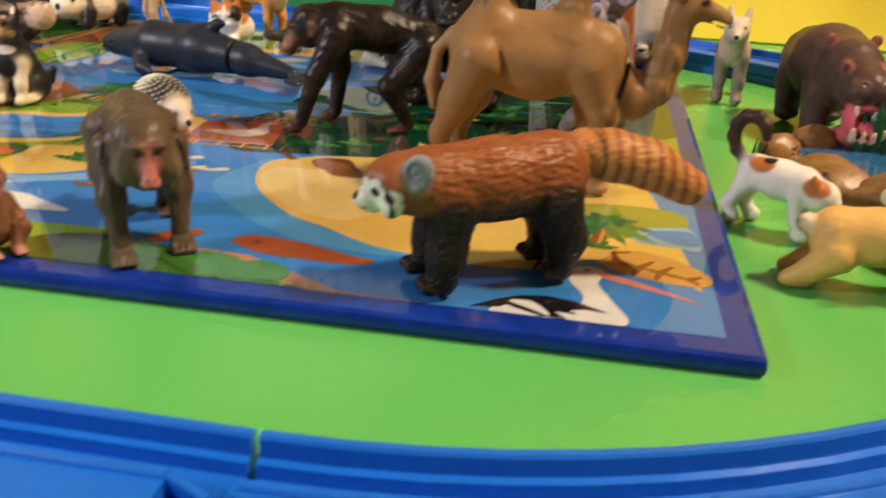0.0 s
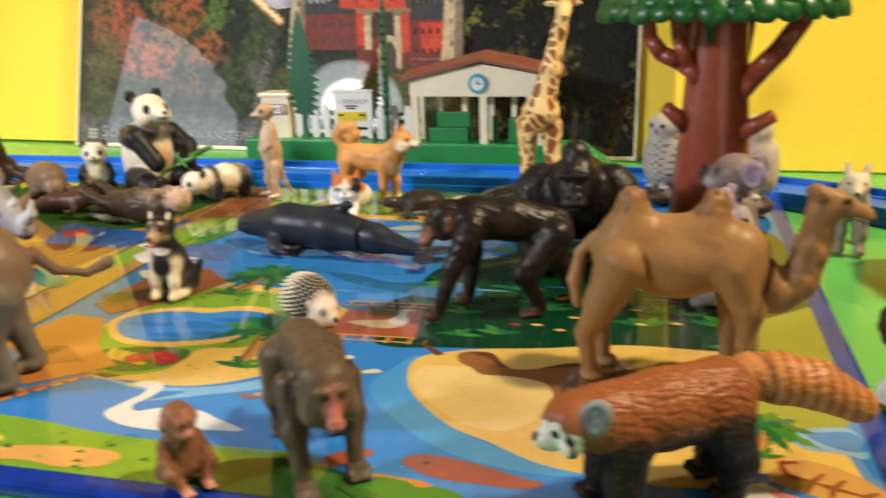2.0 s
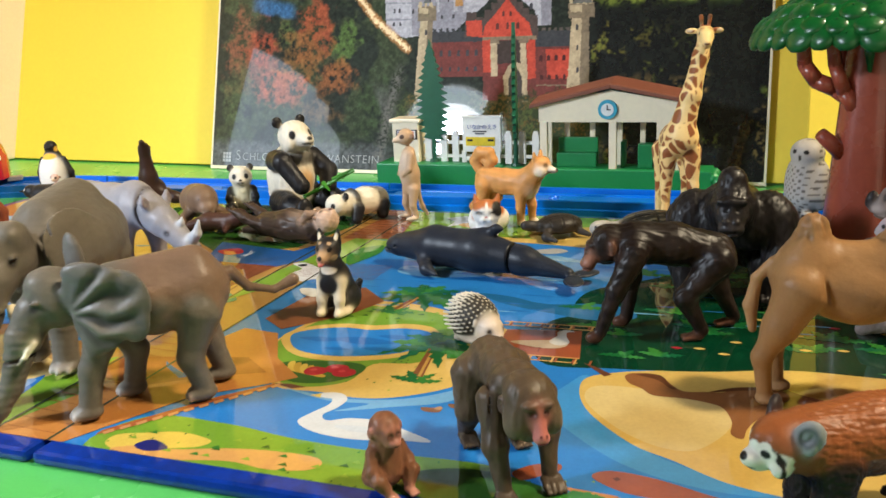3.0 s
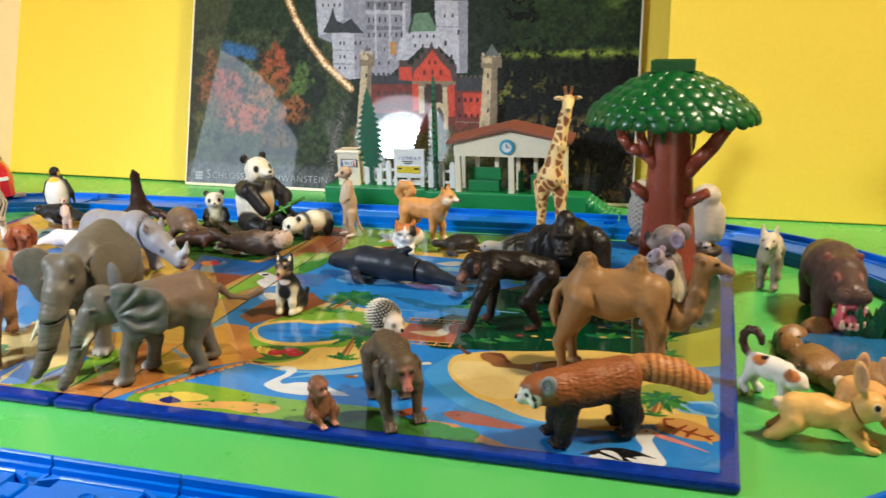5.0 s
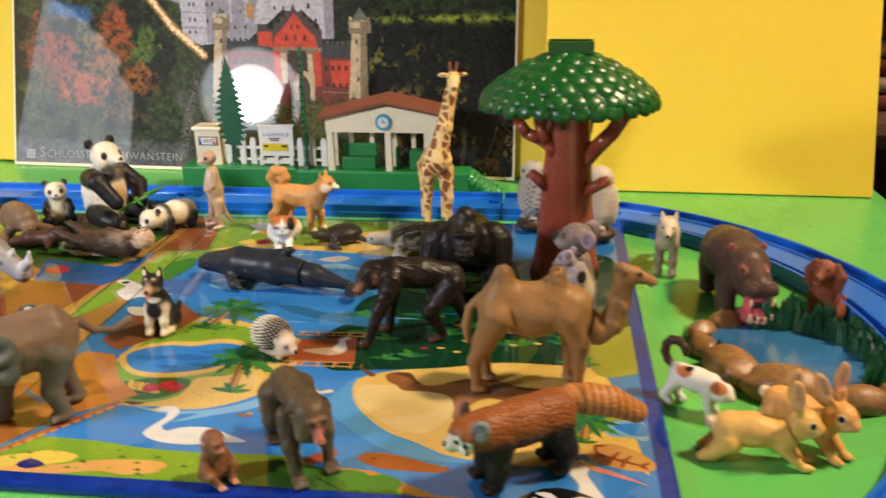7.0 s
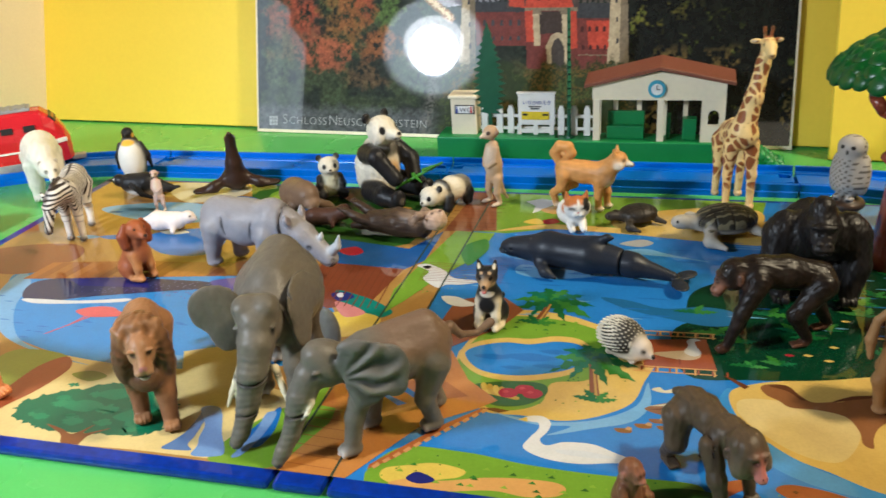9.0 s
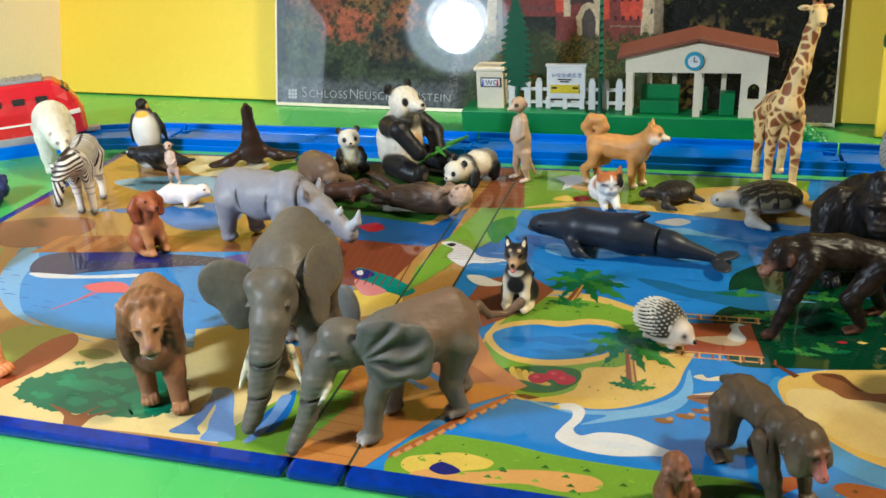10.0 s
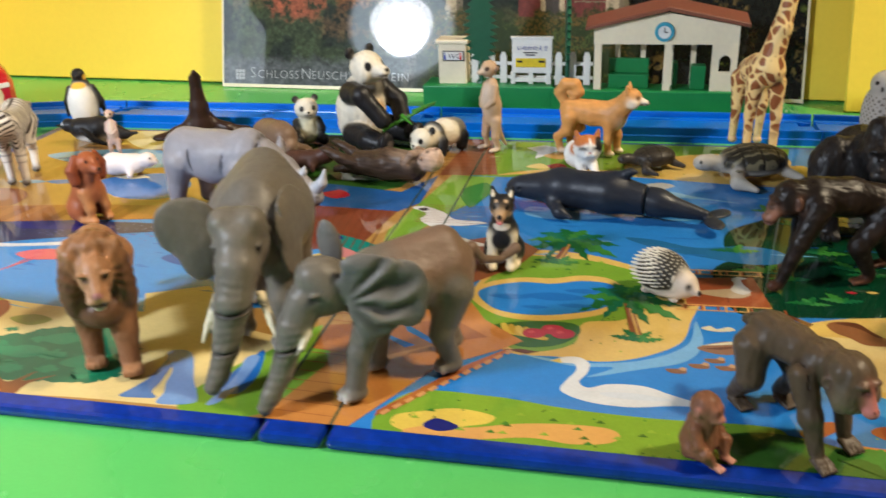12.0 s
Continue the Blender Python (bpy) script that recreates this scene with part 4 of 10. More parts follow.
ink = mixc(ink, (0.006, 0.0075, 0.006), right * 0.95)
ink = mixc(ink, (0.020, 0.036, 0.016), right * step(gv, 120, 140) * (0.5 + 0.5 * step(n2, 0.4, 0.6)))
far = step(gv, 112, 122) * step(gu, 300, 325)
ink = mixc(ink, (0.020, 0.036, 0.012), far * step(n2, 0.38, 0.55))
ink = mixc(ink, (0.17, 0.22, 0.03), far * np.exp(-((gv - 121 - 7 * (n1 - 0.5)) / 3.0) ** 2) * step(leafy, 0.25, 0.5) * step(n2, 0.3, 0.55))
ink = mixc(ink, (0.06, 0.10, 0.02), far * step(gv, 128, 140) * step(n1, 0.46, 0.6) * step(n3, 0.45, 0.6))
ink = mixc(ink, (0.17, 0.15, 0.025), right * step(n2, 0.52, 0.64) * step(leafy, 0.42, 0.6) * np.exp(-((gv - 92) / 16) ** 2 - ((gu - 318) / 24) ** 2))
ink = mixc(ink, (0.09, 0.11, 0.02), right * step(n2, 0.58, 0.70) * step(n3, 0.48, 0.6) * step(leafy, 0.4, 0.6))
ink = mixc(ink, (0.004, 0.005, 0.004), right * step(n2, 0.5, 0.56) * step(value_noise(gu / 10, gv / 9, 21, 3), 0.52, 0.58) * np.exp(-((gu - 318) / 34) ** 2))
ink = mixc(ink, (0.13, 0.09, 0.03), right * step(n1, 0.62, 0.7) * step(leafy, 0.45, 0.65) * (1 - step(gv, 60, 75)))
mid = step(gu, 165, 190) * (1 - step(gu, 290, 315))
ink = mixc(ink, (0.055, 0.06, 0.026), mid * step(n2, 0.45, 0.6) * (1 - step(gv, 55, 65)))
ink = mixc(ink, (0.13, 0.085, 0.03), mid * step(n1, 0.52, 0.6) * step(n2, 0.5, 0.6) * (1 - step(gv, 50, 62)))
ink = mixc(ink, (0.10, 0.10, 0.095), step(gu + 0.5 * gv, 172, 178) * (1 - step(gu + 0.5 * gv, 184, 190)) * (1 - step(gv, 55, 70)) * 0.7)
ink = mixc(ink, (0.040, 0.11, 0.24), step(gu, 30, 40) * (1 - step(gu, 66, 76)) * step(gv + 0.2 * gu + 4 * (n2 - 0.5), 130, 134) * (1 - step(gv + 0.2 * gu, 140, 146)))
ink = mixc(ink, (0.022, 0.036, 0.018), left * step(gv + 6 * n2, 147, 152))
ink = mixc(ink, (0.45, 0.58, 0.75), step(gv + 14 * n1, 235, 255))
ink = mixc(ink, (0.10, 0.105, 0.115), (1 - step(gv + 8 * n2, 20, 30)) * (1 - step(gu, 145, 175)) * 0.85)
fine = value_noise(gu / 1.3, gv / 1.3, 12, 3)
ink = np.clip(ink * (0.30 + 1.4 * leafy * (0.5 + fine))[..., None], 0.003, 0.9)


def daub(colour, pts, grain=0.22, ragged_by=0.8):
    """Ink of one colour within an outline, mottled like a photograph."""
    lo_u, hi_u = np.searchsorted(gu[:, 0], (min(p[0] for p in pts) - 3, max(p[0] for p in pts) + 3))
    lo_v, hi_v = np.searchsorted(gv[0], (min(p[1] for p in pts) - 3, max(p[1] for p in pts) + 3))
    cut = np.s_[lo_u:hi_u, lo_v:hi_v]
    x, y = gu[cut] + ragged_by * (fine[cut] - 0.5), gv[cut] + ragged_by * (leafy[cut] - 0.5)
    within = np.zeros(x.shape, bool)
    for (xa, ya), (xb, yb) in zip(pts, pts[1:] + pts[:1]):
        if ya != yb:
            within ^= ((ya > y) != (yb > y)) & (x < (xb - xa) * (y - ya) / (yb - ya) + xa)
    tone = 1 + grain * (2 * fine[cut] - 1) + 0.5 * grain * (2 * n2[cut] - 1)
    ink[cut] = np.where(within[..., None], np.array(colour) * tone[..., None], ink[cut])


def openings(u0, u1, v, n, w=1.7, h=3.2, colour=(0.05, 0.05, 0.06)):
    """A row of dark windows, each with a pale sill."""
    for k in range(n):
        u = u0 + (u1 - u0) * k / max(n - 1, 1)
        daub(colour, ((u - w / 2, v), (u + w / 2, v), (u + w / 2, v + h * 0.8), (u, v + h), (u - w / 2, v + h * 0.8)), 0.2, 0.3)


PALE, PALESHADE, PALEDARK, CREAMST, CREAMSHADE, REDBR, REDLT, SLATE = (0.40, 0.40, 0.46), (0.25, 0.25, 0.30), (0.15, 0.15, 0.18), (0.44, 0.36, 0.24), (0.20, 0.16, 0.11), (0.15, 0.040, 0.034), (0.45, 0.065, 0.038), (0.045, 0.048, 0.055)
# the white palace
daub(PALESHADE, ((130, 173), (223, 169), (225, 127), (218, 114), (199, 96), (183, 100), (161, 128), (135, 138)))
daub(PALE, ((131, 173), (158, 172), (159, 154), (146, 142), (135, 139)))
daub(PALEDARK, ((180, 162), (216, 160), (216, 168), (180, 169)))
daub(PALE, ((180, 158), (217, 156), (217, 160), (180, 161)))
daub(PALEDARK, ((182, 144), (217, 143), (217, 146), (181, 148)))
daub(PALESHADE, ((182, 132), (218, 131), (217, 134), (182, 135)))
openings(138, 155, 165, 4, 1.7, 3.2)
openings(183, 214, 164, 7, 1.6, 4.0)
openings(184, 215, 150, 7, 1.8, 5.0)
openings(185, 216, 137, 7, 1.8, 4.5)
openings(186, 208, 125, 4, 1.7, 3.2)
openings(187, 205, 113, 3, 1.7, 3.2)
daub(PALE, ((192, 118), (194, 118), (190, 167), (188, 167)))
daub(PALE, ((205, 118), (208, 118), (204, 166), (202, 167)))
daub(PALE, ((218, 117), (221, 117), (218, 166), (215, 166)))
daub(PALE, ((148, 144), (178, 145), (181, 102), (168, 100), (152, 106)))
daub(PALESHADE, ((173, 102), (181, 102), (178, 144), (170, 144)))
daub(SLATE, ((139, 142), (144, 152), (148, 162), (153, 152), (159, 150), (167, 154), (173, 148), (180, 141)))
daub(SLATE, ((144, 150), (148, 165), (153, 149)))
openings(157, 161, 131, 2, 1.7, 3.2)
openings(158, 162, 119, 2, 1.7, 3.2)
openings(158, 163, 109, 2, 1.7, 3.2)
openings(172, 177, 131, 2, 1.7, 3.2)
openings(173, 178, 118, 2, 1.7, 3.2)
daub(PALESHADE, ((150, 126), (179, 125), (179, 126), (150, 127)))
daub(PALESHADE, ((152, 113), (180, 113), (180, 114), (151, 115)))
daub(PALE, ((212, 117), (214, 134), (223, 142), (249, 142), (251, 120), (236, 129), (223, 117)))
daub((0.40, 0.22, 0.08), ((206, 122), (212, 122), (211, 133), (205, 133)))
daub((0.13, 0.21, 0.14), ((221, 141), (225, 157), (240, 158), (249, 142)))
daub(SLATE, ((222, 140), (225, 157), (227, 157), (224, 140)))
openings(227, 246, 136, 4, 1.7, 3.2)
openings(229, 236, 128, 2, 1.7, 3.2)
daub(PALE, ((245, 168), (275, 167), (278, 106), (267, 106), (266, 116), (249, 130)))
daub(PALESHADE, ((266, 167), (275, 167), (278, 106), (271, 106)))
openings(255, 262, 153, 2, 1.7, 3.2)
openings(268, 268, 138, 1, 2.2, 5.0)
openings(257, 257, 129, 1, 2.2, 5.0)
openings(263, 263, 117, 1, 2.2, 5.0)
daub(PALESHADE, ((247, 145), (276, 144), (276, 145), (247, 146)))
# the red gatehouse and its wings
daub(REDBR, ((191, 71), (231, 71), (229, 97), (189, 98)))
daub(SLATE, ((189, 96), (228, 96), (228, 103), (189, 104)))
openings(197, 224, 86, 5, 2.4, 4.5)
openings(198, 224, 75, 5, 2.0, 3.5)
daub(SLATE, ((190, 104), (192, 103), (192, 106), (189, 106)))
daub(SLATE, ((195, 103), (197, 103), (197, 106), (194, 106)))
daub(SLATE, ((200, 103), (202, 103), (202, 106), (200, 106)))
daub(SLATE, ((205, 103), (207, 103), (207, 106), (204, 106)))
daub(SLATE, ((210, 103), (212, 103), (212, 106), (209, 106)))
daub(SLATE, ((215, 103), (217, 103), (217, 106), (214, 106)))
daub(SLATE, ((220, 103), (222, 103), (222, 106), (219, 106)))
daub(SLATE, ((224, 103), (227, 103), (227, 106), (224, 106)))
daub(REDBR, ((269, 54), (295, 54), (292, 91), (267, 92)))
daub(REDLT, ((277, 69), (293, 69), (292, 89), (275, 89)))
daub(SLATE, ((267, 91), (293, 91), (292, 102), (266, 102)))
openings(272, 288, 81, 4, 2.4, 4.5, (0.07, 0.02, 0.02))
openings(273, 289, 68, 4, 2.2, 4.0, (0.07, 0.02, 0.02))
daub(CREAMSHADE, ((269, 64), (294, 64), (294, 65), (269, 65)))
daub((0.10, 0.08, 0.07), ((267, 102), (269, 102), (269, 104), (267, 105)))
daub((0.10, 0.08, 0.07), ((271, 102), (274, 102), (274, 104), (271, 104)))
daub((0.10, 0.08, 0.07), ((276, 102), (278, 102), (278, 104), (276, 104)))
daub((0.10, 0.08, 0.07), ((280, 102), (282, 102), (282, 104), (280, 104)))
daub((0.10, 0.08, 0.07), ((284, 102), (287, 102), (286, 104), (284, 104)))
daub((0.10, 0.08, 0.07), ((289, 102), (291, 102), (291, 104), (288, 104)))
daub((0.075, 0.055, 0.05), ((214, 99), (215, 117), (222, 117), (223, 113), (229, 113), (229, 118), (234, 118), (233, 123), (238, 123), (237, 128), (242, 127), (244, 133), (247, 127), (252, 127), (252, 123), (257, 123), (257, 118), (261, 118), (262, 114), (268, 113), (269, 98)))
daub(REDLT, ((228, 99), (230, 108), (236, 114), (245, 126), (255, 114), (262, 108), (265, 99)))
daub(REDLT, ((216, 100), (228, 99), (227, 111), (215, 111)))
openings(239, 254, 104, 3, 2.2, 5.0, (0.10, 0.03, 0.025))
openings(243, 248, 113, 2, 1.8, 4.0, (0.10, 0.03, 0.025))
daub(REDBR, ((231, 54), (270, 54), (267, 98), (228, 99)))
daub(REDLT, ((230, 74), (239, 74), (237, 97), (228, 97)))
daub(REDLT, ((263, 69), (269, 69), (267, 96), (261, 96)))
daub((0.05, 0.035, 0.03), ((240, 80), (258, 80), (257, 96), (239, 96)))
daub(CREAMSHADE, ((228, 97), (268, 96), (268, 99), (228, 99)))
daub(CREAMST, ((236, 71), (241, 71), (239, 98), (234, 98)))
daub(CREAMST, ((258, 69), (263, 69), (260, 98), (256, 98)))
daub(CREAMSHADE, ((234, 94), (241, 94), (240, 99), (234, 99)))
daub(CREAMSHADE, ((255, 94), (262, 94), (262, 99), (255, 99)))
daub(CREAMST, ((247, 53), (245, 71), (249, 79), (254, 81), (258, 79), (262, 72), (264, 53)))
daub((0.06, 0.05, 0.045), ((250, 53), (249, 69), (251, 75), (254, 77), (257, 74), (259, 69), (260, 53)))
# two round cream towers
daub(CREAMST, ((177, 41), (191, 41), (189, 113), (179, 113)))
daub(CREAMSHADE, ((186, 41), (191, 41), (189, 113), (185, 113)))
daub(CREAMSHADE, ((177, 112), (192, 112), (191, 123), (177, 123)))
daub(CREAMST, ((178, 118), (185, 117), (185, 121), (178, 122)))
daub(CREAMST, ((291, 53), (307, 53), (304, 111), (292, 111)))
daub(CREAMSHADE, ((300, 53), (307, 53), (304, 111), (299, 111)))
daub(CREAMSHADE, ((290, 110), (308, 110), (307, 120), (289, 120)))
daub(CREAMST, ((291, 114), (299, 114), (299, 119), (290, 119)))
daub(CREAMST, ((177, 122), (180, 122), (180, 126), (177, 126)))
daub(CREAMST, ((182, 122), (184, 122), (184, 126), (182, 126)))
daub(CREAMST, ((186, 122), (189, 122), (188, 126), (186, 126)))
daub(CREAMST, ((290, 120), (292, 120), (292, 123), (290, 123)))
daub(CREAMST, ((294, 120), (297, 119), (297, 123), (294, 123)))
daub(CREAMST, ((299, 119), (302, 119), (301, 122), (299, 122)))
daub(CREAMST, ((304, 119), (306, 119), (306, 122), (303, 122)))
daub((0.12, 0.13, 0.13), ((292, 120), (298, 130), (306, 120)))
daub((0.12, 0.13, 0.13), ((181, 125), (183, 131), (187, 125)))
openings(184, 184, 102, 1, 1.6, 4.0)
openings(185, 185, 85, 1, 1.6, 4.0)
openings(186, 186, 69, 1, 1.6, 4.0)
openings(296, 296, 102, 1, 1.6, 4.0)
openings(297, 297, 88, 1, 1.6, 4.0)
openings(298, 298, 73, 1, 1.6, 4.0)
# bushes before the walls, and a golden reflection streak painted into the print
low = step(gu, 150, 175) * (1 - step(gu, 300, 325)) * (1 - step(gv + 26 * (n2 - 0.5) + 10 * (fine - 0.5) - 0.05 * np.abs(gu - 240), 50, 58))
ink = mixc(ink, (0.030, 0.045, 0.016), low)
ink = mixc(ink, (0.13, 0.085, 0.022), low * step(n1, 0.5, 0.58) * step(fine, 0.42, 0.6))
ink = mixc(ink, (0.075, 0.10, 0.026), low * step(n2, 0.52, 0.6) * step(fine, 0.42, 0.6))
ink = mixc(ink, (0.16, 0.15, 0.14), np.exp(-((gu - 150 - 0.18 * gv - 8 * (n1 - 0.5)) / 4.0) ** 2) * (1 - step(gv, 70, 84)) * step(fine, 0.35, 0.55) * 0.8)
GLINT = ((101, 175), (111, 155), (125, 135), (143, 114), (170, 92))
for (ua, va), (ub, vb) in zip(GLINT, GLINT[1:]):
    f = np.clip(((gu - ua) * (ub - ua) + (gv - va) * (vb - va)) / ((ub - ua) ** 2 + (vb - va) ** 2), 0, 1)
    d = np.hypot(gu - ua - f * (ub - ua), gv - va - f * (vb - va))
    ink = mixc(ink, (0.42, 0.20, 0.07), (1 - step(d + 3 * (leafy - 0.5), 2.0, 4.2)) * 0.75)
    ink = mixc(ink, (0.85, 0.66, 0.40), (1 - step(d + 5 * (fine - 0.5), 0.8, 2.2)))
ink = np.clip(ink * (0.25 + ink) / (0.28 + ink) * (0.72 + 0.56 * value_noise(gu / 2.2, gv / 2.2, 31, 3))[..., None], 0.002, 0.9)
me = bpy.data.meshes.new("landscape_print")
ij = np.arange(NU * NV).reshape(NU, NV)
quads = np.stack([ij[:-1, :-1], ij[1:, :-1], ij[1:, 1:], ij[:-1, 1:]], -1).reshape(-1, 4)
xyz = np.array(PA)[None] + gu.reshape(-1, 1) / 1000 * np.array(PU)[None] + gv.reshape(-1, 1) / 1000 * np.array(PV)[None] + np.array(PN)[None] * 0.00005
me.from_pydata(xyz.tolist(), [], quads.tolist())
me.attributes.new("paint", "FLOAT_COLOR", "POINT").data.foreach_set("color", np.concatenate([ink.reshape(-1, 3), np.ones((NU * NV, 1))], 1).ravel())
me.materials.append(M_POSTER)
new("landscape_print", me).parent = poster

def text_part(name, words, size, m, mat, parent, spread=1.0, thin=0.0):
    """Words as a flat mesh."""
    cu = bpy.data.curves.new(name, "FONT")
    cu.body, cu.size, cu.space_character, cu.resolution_u = words, size, spread, 3
    cu.offset = -thin * size
    tmp = new(name + "_curve", cu)
    me = bpy.data.meshes.new_from_object(tmp.evaluated_get(bpy.context.evaluated_depsgraph_get()))
    bpy.data.objects.remove(tmp)
    me.name = name
    me.materials.clear()
    me.materials.append(mat)
    me.transform(m)
    ob = new(name, me)
    ob.parent = parent
    return ob


M_CAPTION = material("pale_grey_print_ink", (0.36, 0.36, 0.37), 0.35, coat=1.0, bump=0)
M_SIGNBLUE = material("blue_sign_ink", (0.02, 0.04, 0.30), 0.4, bump=0)
M_SIGNRED = material("red_sign_ink", (0.55, 0.03, 0.03), 0.4, bump=0)
M_SIGNWHITE = material("white_sign_paper", (0.75, 0.75, 0.72), 0.4, bump=0)
M_SIGNBLACK = material("black_sign_ink", (0.01, 0.01, 0.015), 0.4, bump=0)
face = Matrix((PU, PV, PN)).transposed().to_4x4()
for words, u, s, sp in (("S", 24, 0.0115, 1.0), ("CHLOSS", 30.3, 0.0088, 1.1), ("N", 66, 0.0115, 1.0), ("EUSCHWANSTEIN", 74.6, 0.0088, 1.1)):
    text_part("caption_lettering", words, s, Matrix.Translation(on_poster(u, 7.2, 0.0006)) @ face, M_CAPTION, poster, sp, 0.016)
bm = bmesh.new()
for a in range(3):
    for b in range(3):
        x, y = 12 + 2.7 * a, 5.6 + 2.7 * b
        bm.faces.new([bm.verts.new(on_poster(x + i, y + j, 0.0006)) for i, j in ((0, 0), (2.2, 0), (2.2, 2.2), (0, 2.2))])
part("printed_emblem", bm, M_CAPTION, poster)

# ---- country station ----
SY = 0.3650
stn = thing("toy_station", (0, 0, 0), label="toy country station on a green platform with a brown roof", category="toy station")
bm = bmesh.new()
box(bm, (-0.3185, SY, 0.0), (-0.2335, SY + 0.027, 0.0185), 0.0008)
part("platform", bm, M_STGREEN, stn)
bm = bmesh.new()
box(bm, (-0.2328, SY, 0.0), (-0.104, SY + 0.0225, 0.0170), 0.0008)
part("platform", bm, M_STGREEN, stn)
bm = bmesh.new()
for k in range(7):
    x = -0.1035 + 0.0032 * k
    h = 0.0165 * (1 - k / 7.5)
    for j in range(4):
        y = SY + 0.003 + 0.005 * j
        bmesh.ops.create_icosphere(bm, subdivisions=2, radius=0.0042, matrix=Matrix.Translation((x, y, max(h - 0.004, 0.001))) @ Matrix.Rotation(k + j, 4, "Z") @ Matrix.Diagonal((1, 0.8, 0.95, 1)))
        if h > 0.007:
            box(bm, (x - 0.002, y - 0.002, 0), (x + 0.002, y + 0.002, h - 0.005))
part("green_slope", bm, M_STGREEN, stn, "lumpy green slope")
bm = box(bmesh.new(), (-0.2336, SY - 0.0006, 0.004), (-0.2316, SY + 0.004, 0.0182), 0.0003)
part("joint_peg", bm, M_STGREEN, stn)

# wash house
wc = part("wash_house", box(bmesh.new(), (-0.3090, SY + 0.008, 0.0180), (-0.2905, SY + 0.0225, 0.0445), 0.0006), M_CREAMPLASTIC, stn)
part("roof_slab", box(bmesh.new(), (-0.3105, SY + 0.0065, 0.0445), (-0.2890, SY + 0.024, 0.0470), 0.0007), M_CREAMPLASTIC, wc)
part("wc_sign", box(bmesh.new(), (-0.3060, SY + 0.0070, 0.0335), (-0.2915, SY + 0.0082, 0.0400), 0.0003), M_SIGNBLACK, wc, "black-framed toilet sign")
bm = box(bmesh.new(), (-0.3052, SY + 0.0066, 0.0342), (-0.2923, SY + 0.0076, 0.0393), 0.0002)
part("sign_face", bm, M_SIGNWHITE, wc)
FRONT = Matrix(((1, 0, 0, 0), (0, 0, -1, 0), (0, 1, 0, 0), (0, 0, 0, 1)))
text_part("wc_lettering", "WC", 0.0048, Matrix.Translation((-0.3022, SY + 0.0064, 0.0352)) @ FRONT, M_SIGNBLACK, wc, 1.1)
for x, mt in ((-0.3042, M_SIGNBLUE), (-0.2938, M_SIGNRED)):
    bm = box(bmesh.new(), (x - 0.0006, SY + 0.0061, 0.0345), (x + 0.0006, SY + 0.0067, 0.0375))
    ball(bm, (x, SY + 0.0064, 0.0385), 0.0006, 8, 6)
    part("sign_figure", bm, mt, wc)

# name board
nb = part("name_board", box(bmesh.new(), (-0.2605, SY + 0.0095, 0.0255), (-0.2345, SY + 0.0120, 0.0485), 0.0006), M_WHITE, stn)
part("board_cap", box(bmesh.new(), (-0.2612, SY + 0.0088, 0.0475), (-0.2338, SY + 0.0126, 0.0490), 0.0004), M_WHITE, nb)
part("yellow_strip", box(bmesh.new(), (-0.2580, SY + 0.0090, 0.0295), (-0.2385, SY + 0.0098, 0.0352), 0.0002), M_YPLAST, nb, "yellow direction strip")
text_part("name_lettering", "いなかのえき", 0.0034, Matrix.Translation((-0.2572, SY + 0.0091, 0.0405)) @ FRONT, M_SIGNBLUE, nb, 1.0)
for x0, x1, z in ((-0.2530, -0.2440, 0.0385), (-0.2515, -0.2455, 0.0370)):
    part("lettering_bar", box(bmesh.new(), (x0, SY + 0.0090, z), (x1, SY + 0.0097, z + 0.0007)), M_SIGNBLACK, nb)
for x0, x1 in ((-0.2570, -0.2535), (-0.2430, -0.2392)):
    part("lettering_bar", box(bmesh.new(), (x0, SY + 0.0086, 0.0326), (x1, SY + 0.0092, 0.0338)), M_SIGNBLACK, nb)
for x in (-0.2598, -0.2482, -0.2368):
    part("post", box(bmesh.new(), (x - 0.0016, SY + 0.0097, 0.0180), (x + 0.0016, SY + 0.0117, 0.0262), 0.0003), M_WHITE, nb)
part("foot_rail", box(bmesh.new(), (-0.2600, SY + 0.0100, 0.0196), (-0.2360, SY + 0.0114, 0.0226), 0.0003), M_WHITE, nb)

# picket fence
part("fence_rail", box(bmesh.new(), (-0.2895, SY + 0.0130, 0.0210), (-0.2085, SY + 0.0142, 0.0232), 0.0003), M_WHITE, stn)
part("fence_rail", box(bmesh.new(), (-0.2895, SY + 0.0130, 0.0300), (-0.2085, SY + 0.0142, 0.0322), 0.0003), M_WHITE, stn)
for k, x in enumerate((-0.2855, -0.2745, -0.2665, -0.2305, -0.2215, -0.2125)):
    bm = bmesh.new()
    y0, y1 = SY + 0.0124, SY + 0.0148
    out = [(-0.0022, 0.0175), (0.0022, 0.0175), (0.0022, 0.0355), (0.0012, 0.0385), (-0.0012, 0.0385), (-0.0022, 0.0355)]
    a = [bm.verts.new((x + u, y0, z)) for u, z in out]
    b = [bm.verts.new((x + u, y1, z)) for u, z in out]
    bm.faces.new(a)
    bm.faces.new(b[::-1])
    for i in range(6):
        bm.faces.new((a[i], b[i], b[(i + 1) % 6], a[(i + 1) % 6]))
    bmesh.ops.recalc_face_normals(bm, faces=bm.faces)
    part("picket", bm, M_WHITE, stn)


